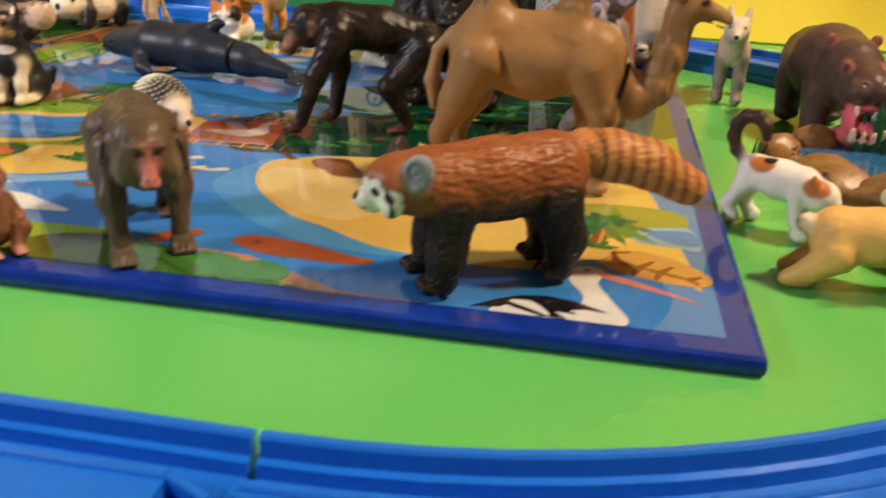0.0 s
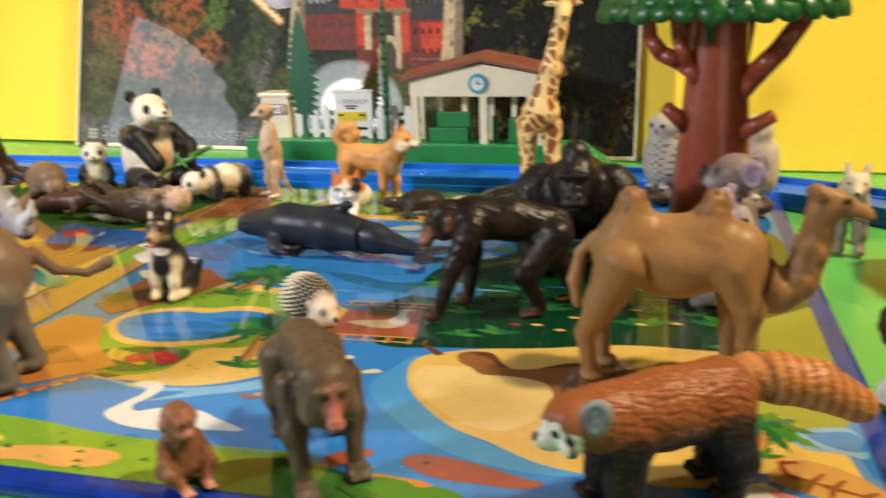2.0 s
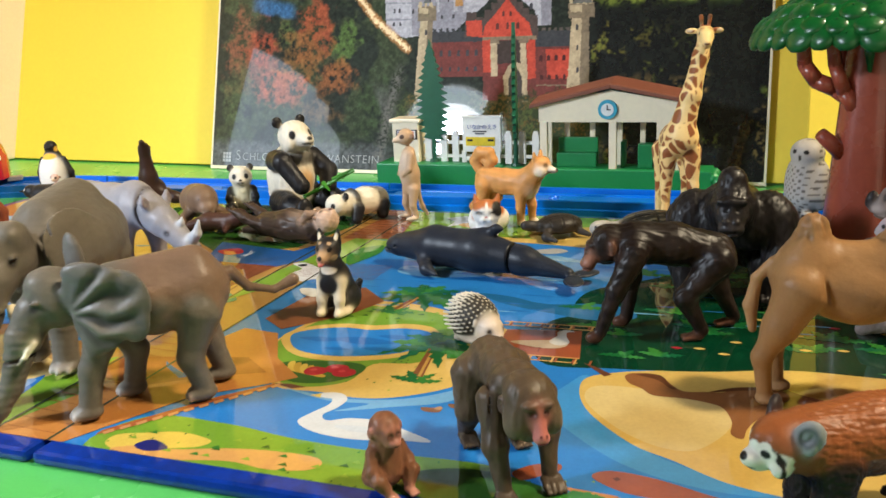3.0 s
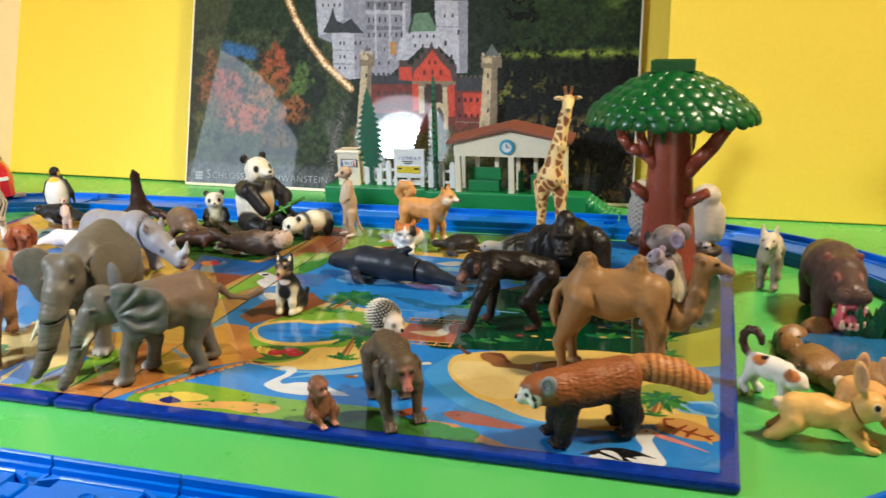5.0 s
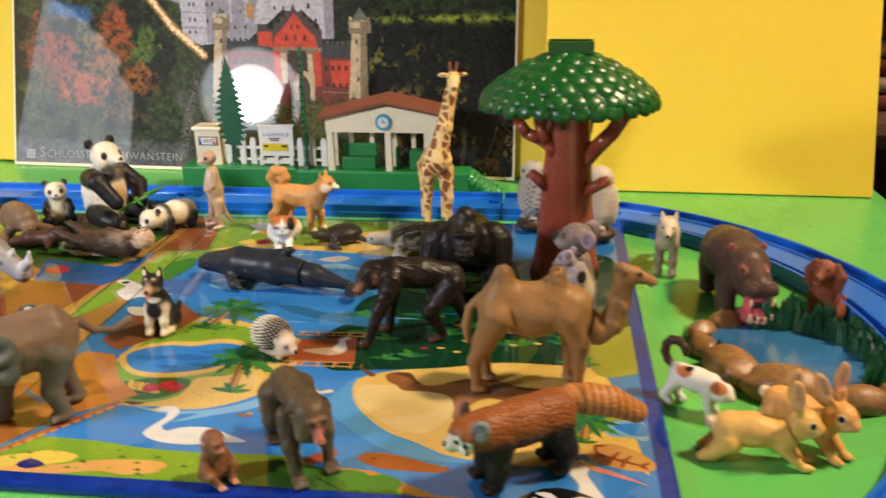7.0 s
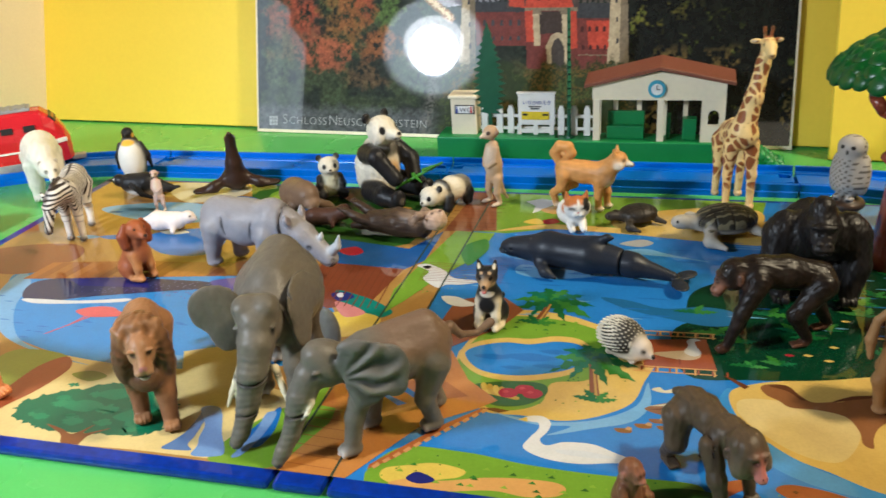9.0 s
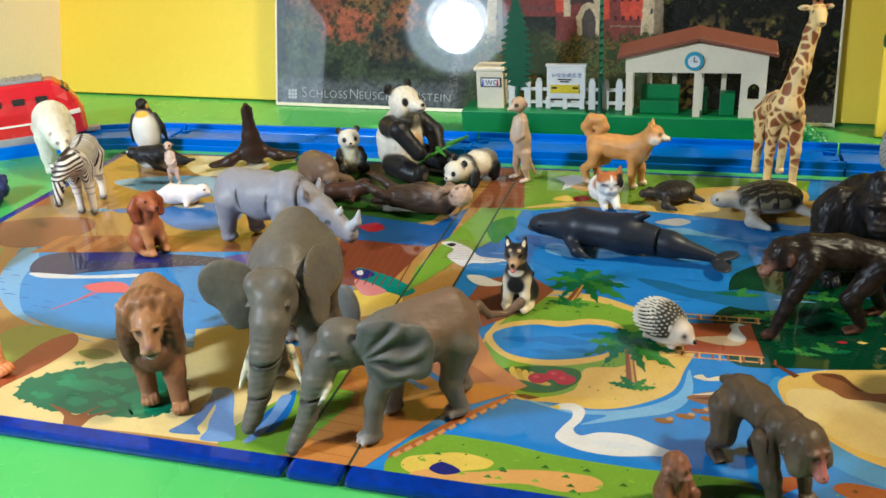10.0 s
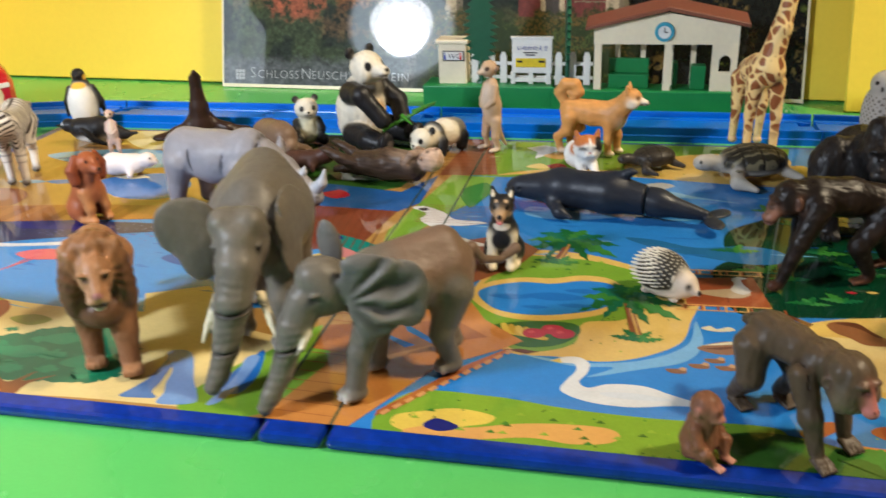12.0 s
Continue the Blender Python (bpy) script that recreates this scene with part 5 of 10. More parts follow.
def flat_tree(at, rz, height, wide, label):
    """A flat moulded tree with a ragged outline."""
    t = thing("toy_poplar", at, rz, label, "toy tree", "trees on the station platform")
    n = 15
    right = []
    for k in range(n):
        f = k / (n - 1)
        w = wide * 0.5 * (math.sin(math.pi * (0.12 + 0.86 * f) ** 0.8) ** 0.8) * (1 - 0.25 * f)
        z = height * (0.20 + 0.78 * f)
        right += [(w * (1.12 if k % 2 else 0.98), z - height * 0.012), (w * 0.58, z + height * 0.024)]
    out = [(0.0016, height * 0.19)] + right + [(0, height)] + [(-x, z + height * 0.02) for x, z in reversed(right)] + [(-0.0016, height * 0.19)]
    bm = bmesh.new()
    a = [bm.verts.new((x, -0.0011, z)) for x, z in out]
    b = [bm.verts.new((x * 0.98, 0.0011, z)) for x, z in out]
    bm.faces.new(a)
    bm.faces.new(b[::-1])
    for i in range(len(out)):
        bm.faces.new((a[i], b[i], b[(i + 1) % len(out)], a[(i + 1) % len(out)]))
    bmesh.ops.recalc_face_normals(bm, faces=bm.faces)
    bmesh.ops.triangulate(bm, faces=[f for f in bm.faces if len(f.verts) > 4])
    part("leaves", bm, M_FIR, t)
    part("trunk", tube(tube(bmesh.new(), (0, 0, 0), (0, 0, height * 0.22), 0.0016, 0.0013), (0, 0, 0), (0, 0, 0.0015), 0.0035, 0.003), M_FIR, t)
    return t


flat_tree((-0.2810, SY + 0.0115, 0.0186), 4, 0.077, 0.0235, "dark green moulded plastic poplar on the station platform")
flat_tree((-0.2245, SY + 0.0085, 0.0171), 99, 0.087, 0.0185, "slender dark green plastic poplar seen from its edge")

# station building
F = SY + 0.0035
bk = SY + 0.0205
hall = part("front_gable", bmesh.new(), M_CREAMPLASTIC, stn)
bm = bmesh.new()
out = [(-0.2080, 0.0455), (-0.1212, 0.0455), (-0.1212, 0.0570), (-0.1640, 0.0645), (-0.2080, 0.0550)]
a = [bm.verts.new((x, F, z)) for x, z in out]
b = [bm.verts.new((x, F + 0.0018, z)) for x, z in out]
bm.faces.new(a)
bm.faces.new(b[::-1])
for i in range(5):
    bm.faces.new((a[i], b[i], b[(i + 1) % 5], a[(i + 1) % 5]))
bmesh.ops.recalc_face_normals(bm, faces=bm.faces)
bm.to_mesh(hall.data)
bm.free()
for x in (-0.2075, -0.1648):
    part("column", box(bmesh.new(), (x, F - 0.0003, 0.0168), (x + 0.0046, F + 0.0035, 0.0460), 0.0004), M_CREAMPLASTIC, stn)
for x in (-0.2065, -0.1950, -0.1790, -0.1620, -0.1480):
    part("back_post", box(bmesh.new(), (x, bk - 0.002, 0.0168), (x + 0.0032, bk, 0.0475), 0.0003), M_CREAMPLASTIC, stn)
# ticket wall with an arched window
bm = bmesh.new()
x0, x1, zb, zt = -0.1365, -0.1212, 0.0168, 0.0460
hole = [(-0.1320, 0.0290), (-0.1250, 0.0290), (-0.1250, 0.0360), (-0.1262, 0.0382), (-0.1285, 0.0392), (-0.1308, 0.0382), (-0.1320, 0.0360)]
rim = [(x0, zb), (x1, zb), (x1, 0.0360), (x1, zt), (-0.1285, zt), (x0, zt), (x0, 0.0360)]
for y, rev in ((F - 0.0002, 0), (F + 0.0018, 1)):
    o = [bm.verts.new((x, y, z)) for x, z in rim]
    h = [bm.verts.new((x, y, z)) for x, z in hole]
    for i in range(7):
        f = [o[i], o[(i + 1) % 7], h[(i + 1) % 7], h[i]]
        bm.faces.new(f[::-1] if rev else f)
    if not rev:
        keep = (o, h)
    else:
        for i in range(7):
            bm.faces.new((keep[0][i], o[i], o[(i + 1) % 7], keep[0][(i + 1) % 7]))
            bm.faces.new((keep[1][i], keep[1][(i + 1) % 7], h[(i + 1) % 7], h[i]))
bmesh.ops.recalc_face_normals(bm, faces=bm.faces)
part("ticket_wall", bm, M_CREAMPLASTIC, stn)
part("side_wall", box(bmesh.new(), (-0.1229, F + 0.002, 0.0168), (-0.1212, bk, 0.0530), 0.0003), M_CREAMPLASTIC, stn)
part("bench_seat", box(bmesh.new(), (-0.1985, F + 0.006, 0.0168), (-0.1735, F + 0.0135, 0.0255), 0.0006), M_STGREEN, stn)
part("bench_back", box(bmesh.new(), (-0.1985, F + 0.0125, 0.0168), (-0.1735, F + 0.0155, 0.0345), 0.0006), M_STGREEN, stn)
part("bench_arm", box(bmesh.new(), (-0.1585, F + 0.006, 0.0168), (-0.1560, F + 0.0155, 0.0330), 0.0006), M_STGREEN, stn)
part("counter", box(bmesh.new(), (-0.1480, F + 0.005, 0.0168), (-0.1390, F + 0.0130, 0.0315), 0.0006), M_STGREEN, stn)
for xa, za, xb, zb in ((-0.2132, 0.0542, -0.1635, 0.0660), (-0.1158, 0.0562, -0.1635, 0.0660)):
    bm = bmesh.new()
    p = [(xa, za), (xb, zb), (xb, zb + 0.0028), (xa, za + 0.0026)]
    y0, y1 = SY - 0.0005, SY + 0.0235
    a = [bm.verts.new((x, y0, z)) for x, z in p]
    b = [bm.verts.new((x, y1, z + 0.0030)) for x, z in p]
    bm.faces.new(a)
    bm.faces.new(b[::-1])
    for i in range(4):
        bm.faces.new((a[i], b[i], b[(i + 1) % 4], a[(i + 1) % 4]))
    bmesh.ops.recalc_face_normals(bm, faces=bm.faces)
    bmesh.ops.bevel(bm, geom=list(bm.edges), offset=0.0004, segments=1, affect="EDGES")
    part("roof", bm, M_ROOF, stn)
ck = part("clock", tube(bmesh.new(), (-0.1655, F + 0.0004, 0.0532), (-0.1655, F - 0.0016, 0.0532), 0.0060, 0.0057, 28), M_SKYBLUE, stn, "round teal-rimmed clock")
part("clock_face", tube(bmesh.new(), (-0.1655, F - 0.0012, 0.0532), (-0.1655, F - 0.0019, 0.0532), 0.0038, 0.0038, 24), M_SIGNWHITE, ck)
part("clock_hand", box(bmesh.new(), (-0.16585, F - 0.0022, 0.0530), (-0.16525, F - 0.0018, 0.0560)), M_SIGNBLACK, ck)
part("clock_hand", box(bmesh.new(), (-0.1658, F - 0.0022, 0.0529), (-0.1634, F - 0.0018, 0.0535)), M_SIGNBLACK, ck)

# ---- baobab tree ----
bao = thing("toy_baobab", (-0.0380, 0.2170, BT), label="glossy brown plastic baobab tree with a dark green umbrella crown", category="toy tree")
bm = bmesh.new()
rings = []
for k in range(15):
    f = k / 14
    r = 0.0180 - 0.0078 * f ** 0.75
    ring = []
    for j in range(24):
        a = j * math.tau / 24
        rr = r * (1 + 0.05 * math.cos(5 * a) * (1 - f * 0.4)) + 0.0012 * max(0, 1 - f * 6)
        ring.append(bm.verts.new((rr * math.cos(a), rr * math.sin(a), 0.098 * f)))
    rings.append(ring)
for a, b in zip(rings, rings[1:]):
    for j in range(24):
        bm.faces.new((a[j], a[(j + 1) % 24], b[(j + 1) % 24], b[j]))
bm.faces.new(rings[0][::-1])
bm.faces.new(rings[-1])
part("trunk", bm, M_TRUNK, bao, smooth=True)


def bent(points, r0, r1):
    bm = bmesh.new()
    n = len(points)
    for k in range(n - 1):
        ra, rb = r0 + (r1 - r0) * k / (n - 1), r0 + (r1 - r0) * (k + 1) / (n - 1)
        tube(bm, points[k], points[k + 1], ra, rb, 10)
        ball(bm, points[k + 1], rb, 10, 6)
    return bm


for pts, r0, r1 in ((((-0.007, -0.003, 0.070), (-0.014, -0.005, 0.075), (-0.021, -0.006, 0.078), (-0.0255, -0.006, 0.084), (-0.027, -0.006, 0.096)), 0.0036, 0.0026),
                    (((-0.006, -0.006, 0.066), (-0.011, -0.009, 0.074), (-0.015, -0.010, 0.084), (-0.017, -0.010, 0.096)), 0.0032, 0.0022),
                    (((0.006, -0.003, 0.060), (0.014, -0.005, 0.070), (0.022, -0.007, 0.079), (0.029, -0.008, 0.090), (0.033, -0.008, 0.097)), 0.0046, 0.0034),
                    (((0.006, 0.006, 0.066), (0.010, 0.010, 0.076), (0.013, 0.014, 0.096)), 0.0036, 0.0026),
                    (((-0.006, 0.006, 0.066), (-0.010, 0.012, 0.078), (-0.012, 0.016, 0.096)), 0.0036, 0.0026)):
    part("branch", bent(pts, r0, r1), M_TRUNK, bao, smooth=True)
for x, dx, z in ((-0.010, -0.0085, 0.053), (0.009, 0.0125, 0.050)):
    bm = bmesh.new()
    tube(bm, (x, -0.006, z - 0.003), (x + dx, -0.010, z + 0.005), 0.0036, 0.0026, 10)
    part("branch_stub", bm, M_TRUNK, bao, smooth=True)
bm = bmesh.new()
RC, ZC, HC = 0.0455, 0.0945, 0.0248
rr = random.Random(3)
prof = [(0.6, 0.02), (0.95, -0.02), (1.0, 0.05), (0.975, 0.16), (0.86, 0.36), (0.69, 0.57), (0.49, 0.77), (0.28, 0.91), (0.10, 0.97)]
rings = [[bm.verts.new((RC * r * math.cos(k * math.tau / 40), RC * r * 0.8 * math.sin(k * math.tau / 40), ZC + HC * h)) for k in range(40)] for r, h in prof]
for a, b in zip(rings, rings[1:]):
    for k in range(40):
        bm.faces.new((a[k], a[(k + 1) % 40], b[(k + 1) % 40], b[k]))
bm.faces.new(rings[0][::-1])
bm.faces.new(rings[-1])
# overlapping rounded leaf scales, each with a small bead
for row, (r, h, n) in enumerate(((0.985, 0.05, 30), (0.92, 0.22, 27), (0.81, 0.40, 23), (0.67, 0.56, 19), (0.51, 0.715, 15), (0.34, 0.85, 10), (0.18, 0.93, 5))):
    for k in range(n):
        a = (k + 0.5 * (row % 2) + rr.uniform(-0.12, 0.12)) * math.tau / n
        q = 0.0060 * rr.uniform(0.88, 1.12)
        at = Matrix.Translation((RC * r * 0.97 * math.cos(a), RC * 0.8 * r * 0.97 * math.sin(a), ZC + HC * h - 0.0004)) @ Matrix.Rotation(a, 4, "Z") @ Matrix.Rotation(radians(62 if row == 0 else 42 - row * 3 + rr.uniform(-4, 4)), 4, "Y")
        bmesh.ops.create_icosphere(bm, subdivisions=2, radius=1, matrix=at @ Matrix.Diagonal((q * 0.92, q * 0.94, q * 0.42, 1)))
        if rr.random() < 0.45:
            bmesh.ops.create_icosphere(bm, subdivisions=1, radius=0.00042, matrix=at @ Matrix.Translation((-q * 0.15, 0, q * 0.43)))
part("crown", bm, M_CANOPY, bao, smooth=True)
part("hanging_leaf", bent(((-0.004, -0.0110, 0.096), (-0.003, -0.0115, 0.082)), 0.0032, 0.0008), M_CANOPY, bao, smooth=True)
bm = bmesh.new()
for lo, hi in (((-0.0115, -0.006, 0), (0.0115, -0.0048, 0.0055)), ((-0.0115, 0.0048, 0), (0.0115, 0.006, 0.0055)), ((-0.0115, -0.0048, 0), (-0.0103, 0.0048, 0.0055)), ((0.0103, -0.0048, 0), (0.0115, 0.0048, 0.0055))):
    box(bm, (lo[0], lo[1], ZC + HC - 0.0005), (hi[0], hi[1], ZC + HC + 0.0055), 0.0002)
part("top_socket", bm, M_CANOPY, bao)

# ---- red train ----
TURN = radians(128)
tr = thing("toy_train", (C_L + RAD * math.cos(TURN), C_Y + RAD * math.sin(TURN), 0.0), math.degrees(TURN) - 90, label="red toy electric locomotive with a white stripe on the track", category="toy train")
LT = 0.064
bm = bmesh.new()
rings = []
for x, w, zt, zl in ((-LT, 0.30, 0.026, 0.0105), (-LT + 0.003, 0.72, 0.034, 0.010), (-LT + 0.009, 0.93, 0.043, 0.010), (-LT + 0.017, 1.0, 0.0495, 0.010), (-0.03, 1.0, 0.0500, 0.010), (0.03, 1.0, 0.0500, 0.010), (LT - 0.017, 1.0, 0.0495, 0.010), (LT - 0.009, 0.93, 0.043, 0.010), (LT - 0.003, 0.72, 0.034, 0.010), (LT, 0.30, 0.026, 0.0105)):
    W = 0.0155 * w
    rings.append([bm.verts.new((x, y, z)) for y, z in ((-W, zl), (-W * 1.02, zl + (zt - zl) * 0.5), (-W * 0.95, zl + (zt - zl) * 0.72), (-W * 0.72, zt - 0.0022), (-W * 0.5, zt), (W * 0.5, zt), (W * 0.72, zt - 0.0022), (W * 0.95, zl + (zt - zl) * 0.72), (W * 1.02, zl + (zt - zl) * 0.5), (W, zl))])
for a, b in zip(rings, rings[1:]):
    for k in range(10):
        bm.faces.new((a[k], b[k], b[(k + 1) % 10], a[(k + 1) % 10]))
bm.faces.new(rings[0])
bm.faces.new(rings[-1][::-1])
bmesh.ops.recalc_face_normals(bm, faces=bm.faces)
bmesh.ops.bevel(bm, geom=list(bm.edges), offset=0.0005, segments=1, affect="EDGES")
part("body", bm, M_RED, tr)
for s in (-1, 1):
    y = s * 0.0158
    part("white_stripe", box(bmesh.new(), (-LT + 0.010, min(y, y + s * 0.0004), 0.0215), (LT - 0.010, max(y, y + s * 0.0004), 0.0228)), M_WHITE, tr)
    part("skirt", box(bmesh.new(), (-LT + 0.008, min(y, y - s * 0.003), 0.0075), (LT - 0.008, max(y, y - s * 0.003), 0.0138), 0.0006), M_GREY, tr)
    for k in range(6):
        x = -0.038 + 0.0152 * k
        m = pose(x, s * 0.0152, 0.0385, 0, 0, 0)
        part("window", box(bmesh.new(), (-0.004, -0.0007, -0.0022), (0.004, 0.0007, 0.0022), 0.0003, m @ pose(0, 0, 0, s * 7, 0, 0)), M_BLACK, tr)
    for k in (-1, 1):
        part("headlight", box(bmesh.new(), (-0.004, -0.0006, -0.0016), (0.004, 0.0006, 0.0016), 0.0003, pose(k * (LT - 0.0062), s * 0.0133, 0.0262, 0, 0, -k * s * 28)), M_WHITE, tr)
        wx = k * 0.034
        part("wheel", tube(bmesh.new(), (wx, s * 0.0105, 0.0108), (wx, s * 0.0145, 0.0108), 0.0074, 0.0074, 20), M_YPLAST, tr)
for k in (-1, 1):
    part("cab_window", box(bmesh.new(), (-0.0008, -0.010, -0.0032), (0.0008, 0.010, 0.0032), 0.0004, pose(k * (LT - 0.0098), 0, 0.0425, 0, -k * 42, 0)), M_BLACK, tr)
    part("coupler", box(bmesh.new(), (k * LT - 0.002, -0.004, 0.0075), (k * LT + k * 0.006 + 0.002, 0.004, 0.0105), 0.0006), M_GREY, tr)
    bm = box(bmesh.new(), (k * 0.027 - 0.014, -0.0085, 0.0498), (k * 0.027 + 0.014, 0.0085, 0.0520), 0.0006)
    for j in range(5):
        box(bm, (k * 0.027 - 0.012 + 0.0052 * j, -0.007, 0.0520), (k * 0.027 - 0.0095 + 0.0052 * j, 0.007, 0.0527))
    part("roof_box", bm, M_GREY, tr)
part("roof_dome", ball(bmesh.new(), (0, 0, 0.0500), (0.005, 0.004, 0.0024)), M_WHITE, tr, smooth=True)
part("chassis", box(bmesh.new(), (-0.054, -0.0095, 0.0068), (0.054, 0.0095, 0.0110)), M_BLACK, tr)

# ---- moulded animal figures: rounded forms melted into one skin each ----
CORNERS = np.array([(i, j, k) for i in (0, 1) for j in (0, 1) for k in (0, 1)])
EDGES = [(a, b) for a in range(8) for b in range(a + 1, 8) if np.abs(CORNERS[a] - CORNERS[b]).sum() == 1]


def skin(d, origin, h):
    """The zero surface of a distance grid, as points and quads."""
    s = d < 0
    cnt = sum(s[c[0]:s.shape[0] - 1 + c[0], c[1]:s.shape[1] - 1 + c[1], c[2]:s.shape[2] - 1 + c[2]].astype(np.int8) for c in CORNERS)
    act = (cnt > 0) & (cnt < 8)
    cell = np.argwhere(act)
    num = -np.ones(act.shape, int)
    num[act] = np.arange(len(cell))
    val = np.stack([d[tuple((cell + c).T)] for c in CORNERS], 1)
    tot, n = np.zeros((len(cell), 3)), np.zeros(len(cell))
    for a, b in EDGES:
        cross = (val[:, a] < 0) != (val[:, b] < 0)
        t = np.where(cross, val[:, a] / np.where(cross, val[:, a] - val[:, b], 1), 0)
        tot += np.where(cross[:, None], CORNERS[a] + t[:, None] * (CORNERS[b] - CORNERS[a]), 0)
        n += cross
    pts = origin + h * (cell + tot / n[:, None])
    quads = []
    for ax in range(3):
        o = [1, 1, 1]
        o[ax] = 0
        lo = [slice(o[i], d.shape[i] - 1) for i in range(3)]
        hi = list(lo)
        hi[ax] = slice(1, d.shape[ax])
        flip = s[tuple(lo)] != s[tuple(hi)]
        at = np.argwhere(flip) + np.array(o)
        inner = s[tuple(at.T)]
        u, v = [i for i in range(3) if i != ax]
        eu, ev = np.eye(3, dtype=int)[u], np.eye(3, dtype=int)[v]
        q = np.stack([num[tuple((at - e).T)] for e in (eu + ev, ev, 0 * eu, eu)], 1)
        side = inner if ax != 1 else ~inner
        q[~side] = q[~side][:, ::-1]
        quads.append(q)
    return pts, np.concatenate(quads)


class Figure:
    """Rounded forms in millimetres: x ahead, y to the left, z up."""

    def __init__(self, k=2.0):
        self.forms, self.dabs, self.k = [], [], k

    def egg(self, c, r, colour, tilt=0.0, turn=0.0, k=None, roll=0.0):
        r = (r, r, r) if isinstance(r, (int, float)) else r
        m = np.array(Euler((radians(roll), radians(-tilt), radians(turn))).to_matrix())
        self.forms.append(("e", np.array(c, float), np.array(r, float), m, np.array(colour), self.k if k is None else k))
        return self

    def bone(self, a, b, ra, rb, colour, k=None):
        self.forms.append(("b", np.array(a, float), np.array(b, float), (ra, rb), np.array(colour), self.k if k is None else k))
        return self

    def carve(self, c, r, colour=None, tilt=0.0, turn=0.0, k=0.4, roll=0.0):
        """A hollow: an egg taken away from what is there so far."""
        self.egg(c, r, (0, 0, 0) if colour is None else colour, tilt, turn, k, roll)
        f = self.forms.pop()
        self.forms.append(("c" if colour is not None else "s", *f[1:]))
        return self

    def chain(self, pts, radii, colour, k=None):
        for i in range(len(pts) - 1):
            self.bone(pts[i], pts[i + 1], radii[i], radii[i + 1], colour, k)
        return self

    def both(self, name, *args, **kw):
        """The same form on both flanks."""
        mirror = lambda p: (p[0], -p[1], p[2])
        if name == "egg":
            self.egg(*args, **kw)
            kw2 = dict(kw)
            kw2["turn"], kw2["roll"] = -kw.get("turn", 0), -kw.get("roll", 0)
            self.egg(mirror(args[0]), *args[1:], **kw2)
        elif name == "carve":
            self.carve(*args, **kw)
            kw2 = dict(kw)
            kw2["turn"], kw2["roll"] = -kw.get("turn", 0), -kw.get("roll", 0)
            self.carve(mirror(args[0]), *args[1:], **kw2)
        elif name == "bone":
            self.bone(*args, **kw)
            self.bone(mirror(args[0]), mirror(args[1]), *args[2:], **kw)
        elif name == "chain":
            self.chain(*args, **kw)
            self.chain([mirror(p) for p in args[0]], *args[1:], **kw)
        elif name == "dab":
            self.dab(*args)
            self.dab(mirror(args[0]), *args[1:])
        return self

    def dab(self, c, r, colour):
        r = (r, r, r) if isinstance(r, (int, float)) else r
        self.dabs.append((np.array(c, float), np.array(r, float), np.array(colour)))
        return self

    def dist(self, form, p):
        if form[0] in "ecs":
            q = (p - form[1]) @ form[3]
            r = form[2]
            k0 = np.sqrt(((q / r) ** 2).sum(-1)) + 1e-9
            k1 = np.sqrt(((q / (r * r)) ** 2).sum(-1)) + 1e-9
            return k0 * (k0 - 1) / k1
        a, b, (ra, rb) = form[1], form[2], form[3]
        ab = b - a
        t = np.clip(((p - a) @ ab) / (ab @ ab + 1e-9), 0, 1)
        return np.sqrt(((p - a - t[..., None] * ab) ** 2).sum(-1)) - (ra + (rb - ra) * t)

    def bounds(self, form):
        if form[0] in "ecs":
            r = np.sqrt(((form[3] * form[2]) ** 2).sum(1))
            return form[1] - r, form[1] + r
        r = max(form[3])
        return np.minimum(form[1], form[2]) - r, np.maximum(form[1], form[2]) + r

    def build(self, name, at, rz, label, category, mat=None, h=0.75, pattern=None, scale=1.0, ripple=0.0, lean=(0, 0), relief=None, relief_tone=0.0, group="toy animals on the table"):
        bb = [self.bounds(f) for f in self.forms]
        lo, hi = np.min([b[0] for b in bb], 0) - 2.5 * h, np.max([b[1] for b in bb], 0) + 2.5 * h
        n = np.ceil((hi - lo) / h).astype(int) + 1
        d = np.full(n, 9.0)
        ax = [lo[i] + h * np.arange(n[i]) for i in range(3)]
        for f, (a, b) in zip(self.forms, bb):
            k = f[5]
            i0 = np.maximum(np.floor((a - k - 2 * h - lo) / h).astype(int), 0)
            i1 = np.minimum(np.ceil((b + k + 2 * h - lo) / h).astype(int) + 1, n)
            sl = tuple(slice(i0[i], i1[i]) for i in range(3))
            g = np.stack(np.meshgrid(*[ax[i][sl[i]] for i in range(3)], indexing="ij"), -1)
            e = self.dist(f, g)
            o = d[sl]
            if f[0] in "cs":
                m = np.clip(0.5 - 0.5 * (o + e) / k, 0, 1)
                d[sl] = o * (1 - m) - e * m + k * m * (1 - m)
                continue
            m = np.clip(0.5 + 0.5 * (o - e) / k, 0, 1)
            d[sl] = o * (1 - m) + e * m - k * m * (1 - m)
        d[..., 0] = np.maximum(d[..., 0], 0.5)
        pts, quads = skin(d, lo, h)
        num, den = np.zeros((len(pts), 3)), np.zeros(len(pts))
        for f in self.forms:
            if f[0] == "s":
                continue
            e = self.dist(f, pts)
            w = np.exp(-np.clip(np.abs(e) * 2 - 1 if f[0] == "c" else e, -1.5, 30) / 0.55)
            num += w[:, None] * f[4]
            den += w
        col = num / den[:, None]
        if pattern is not None:
            col = pattern(pts, col)
        for c, r, colour in self.dabs:
            q = np.sqrt((((pts - c) / r) ** 2).sum(1))
            f = np.clip((1.12 - q) / 0.24, 0, 1)[:, None]
            col = col * (1 - f) + colour * f
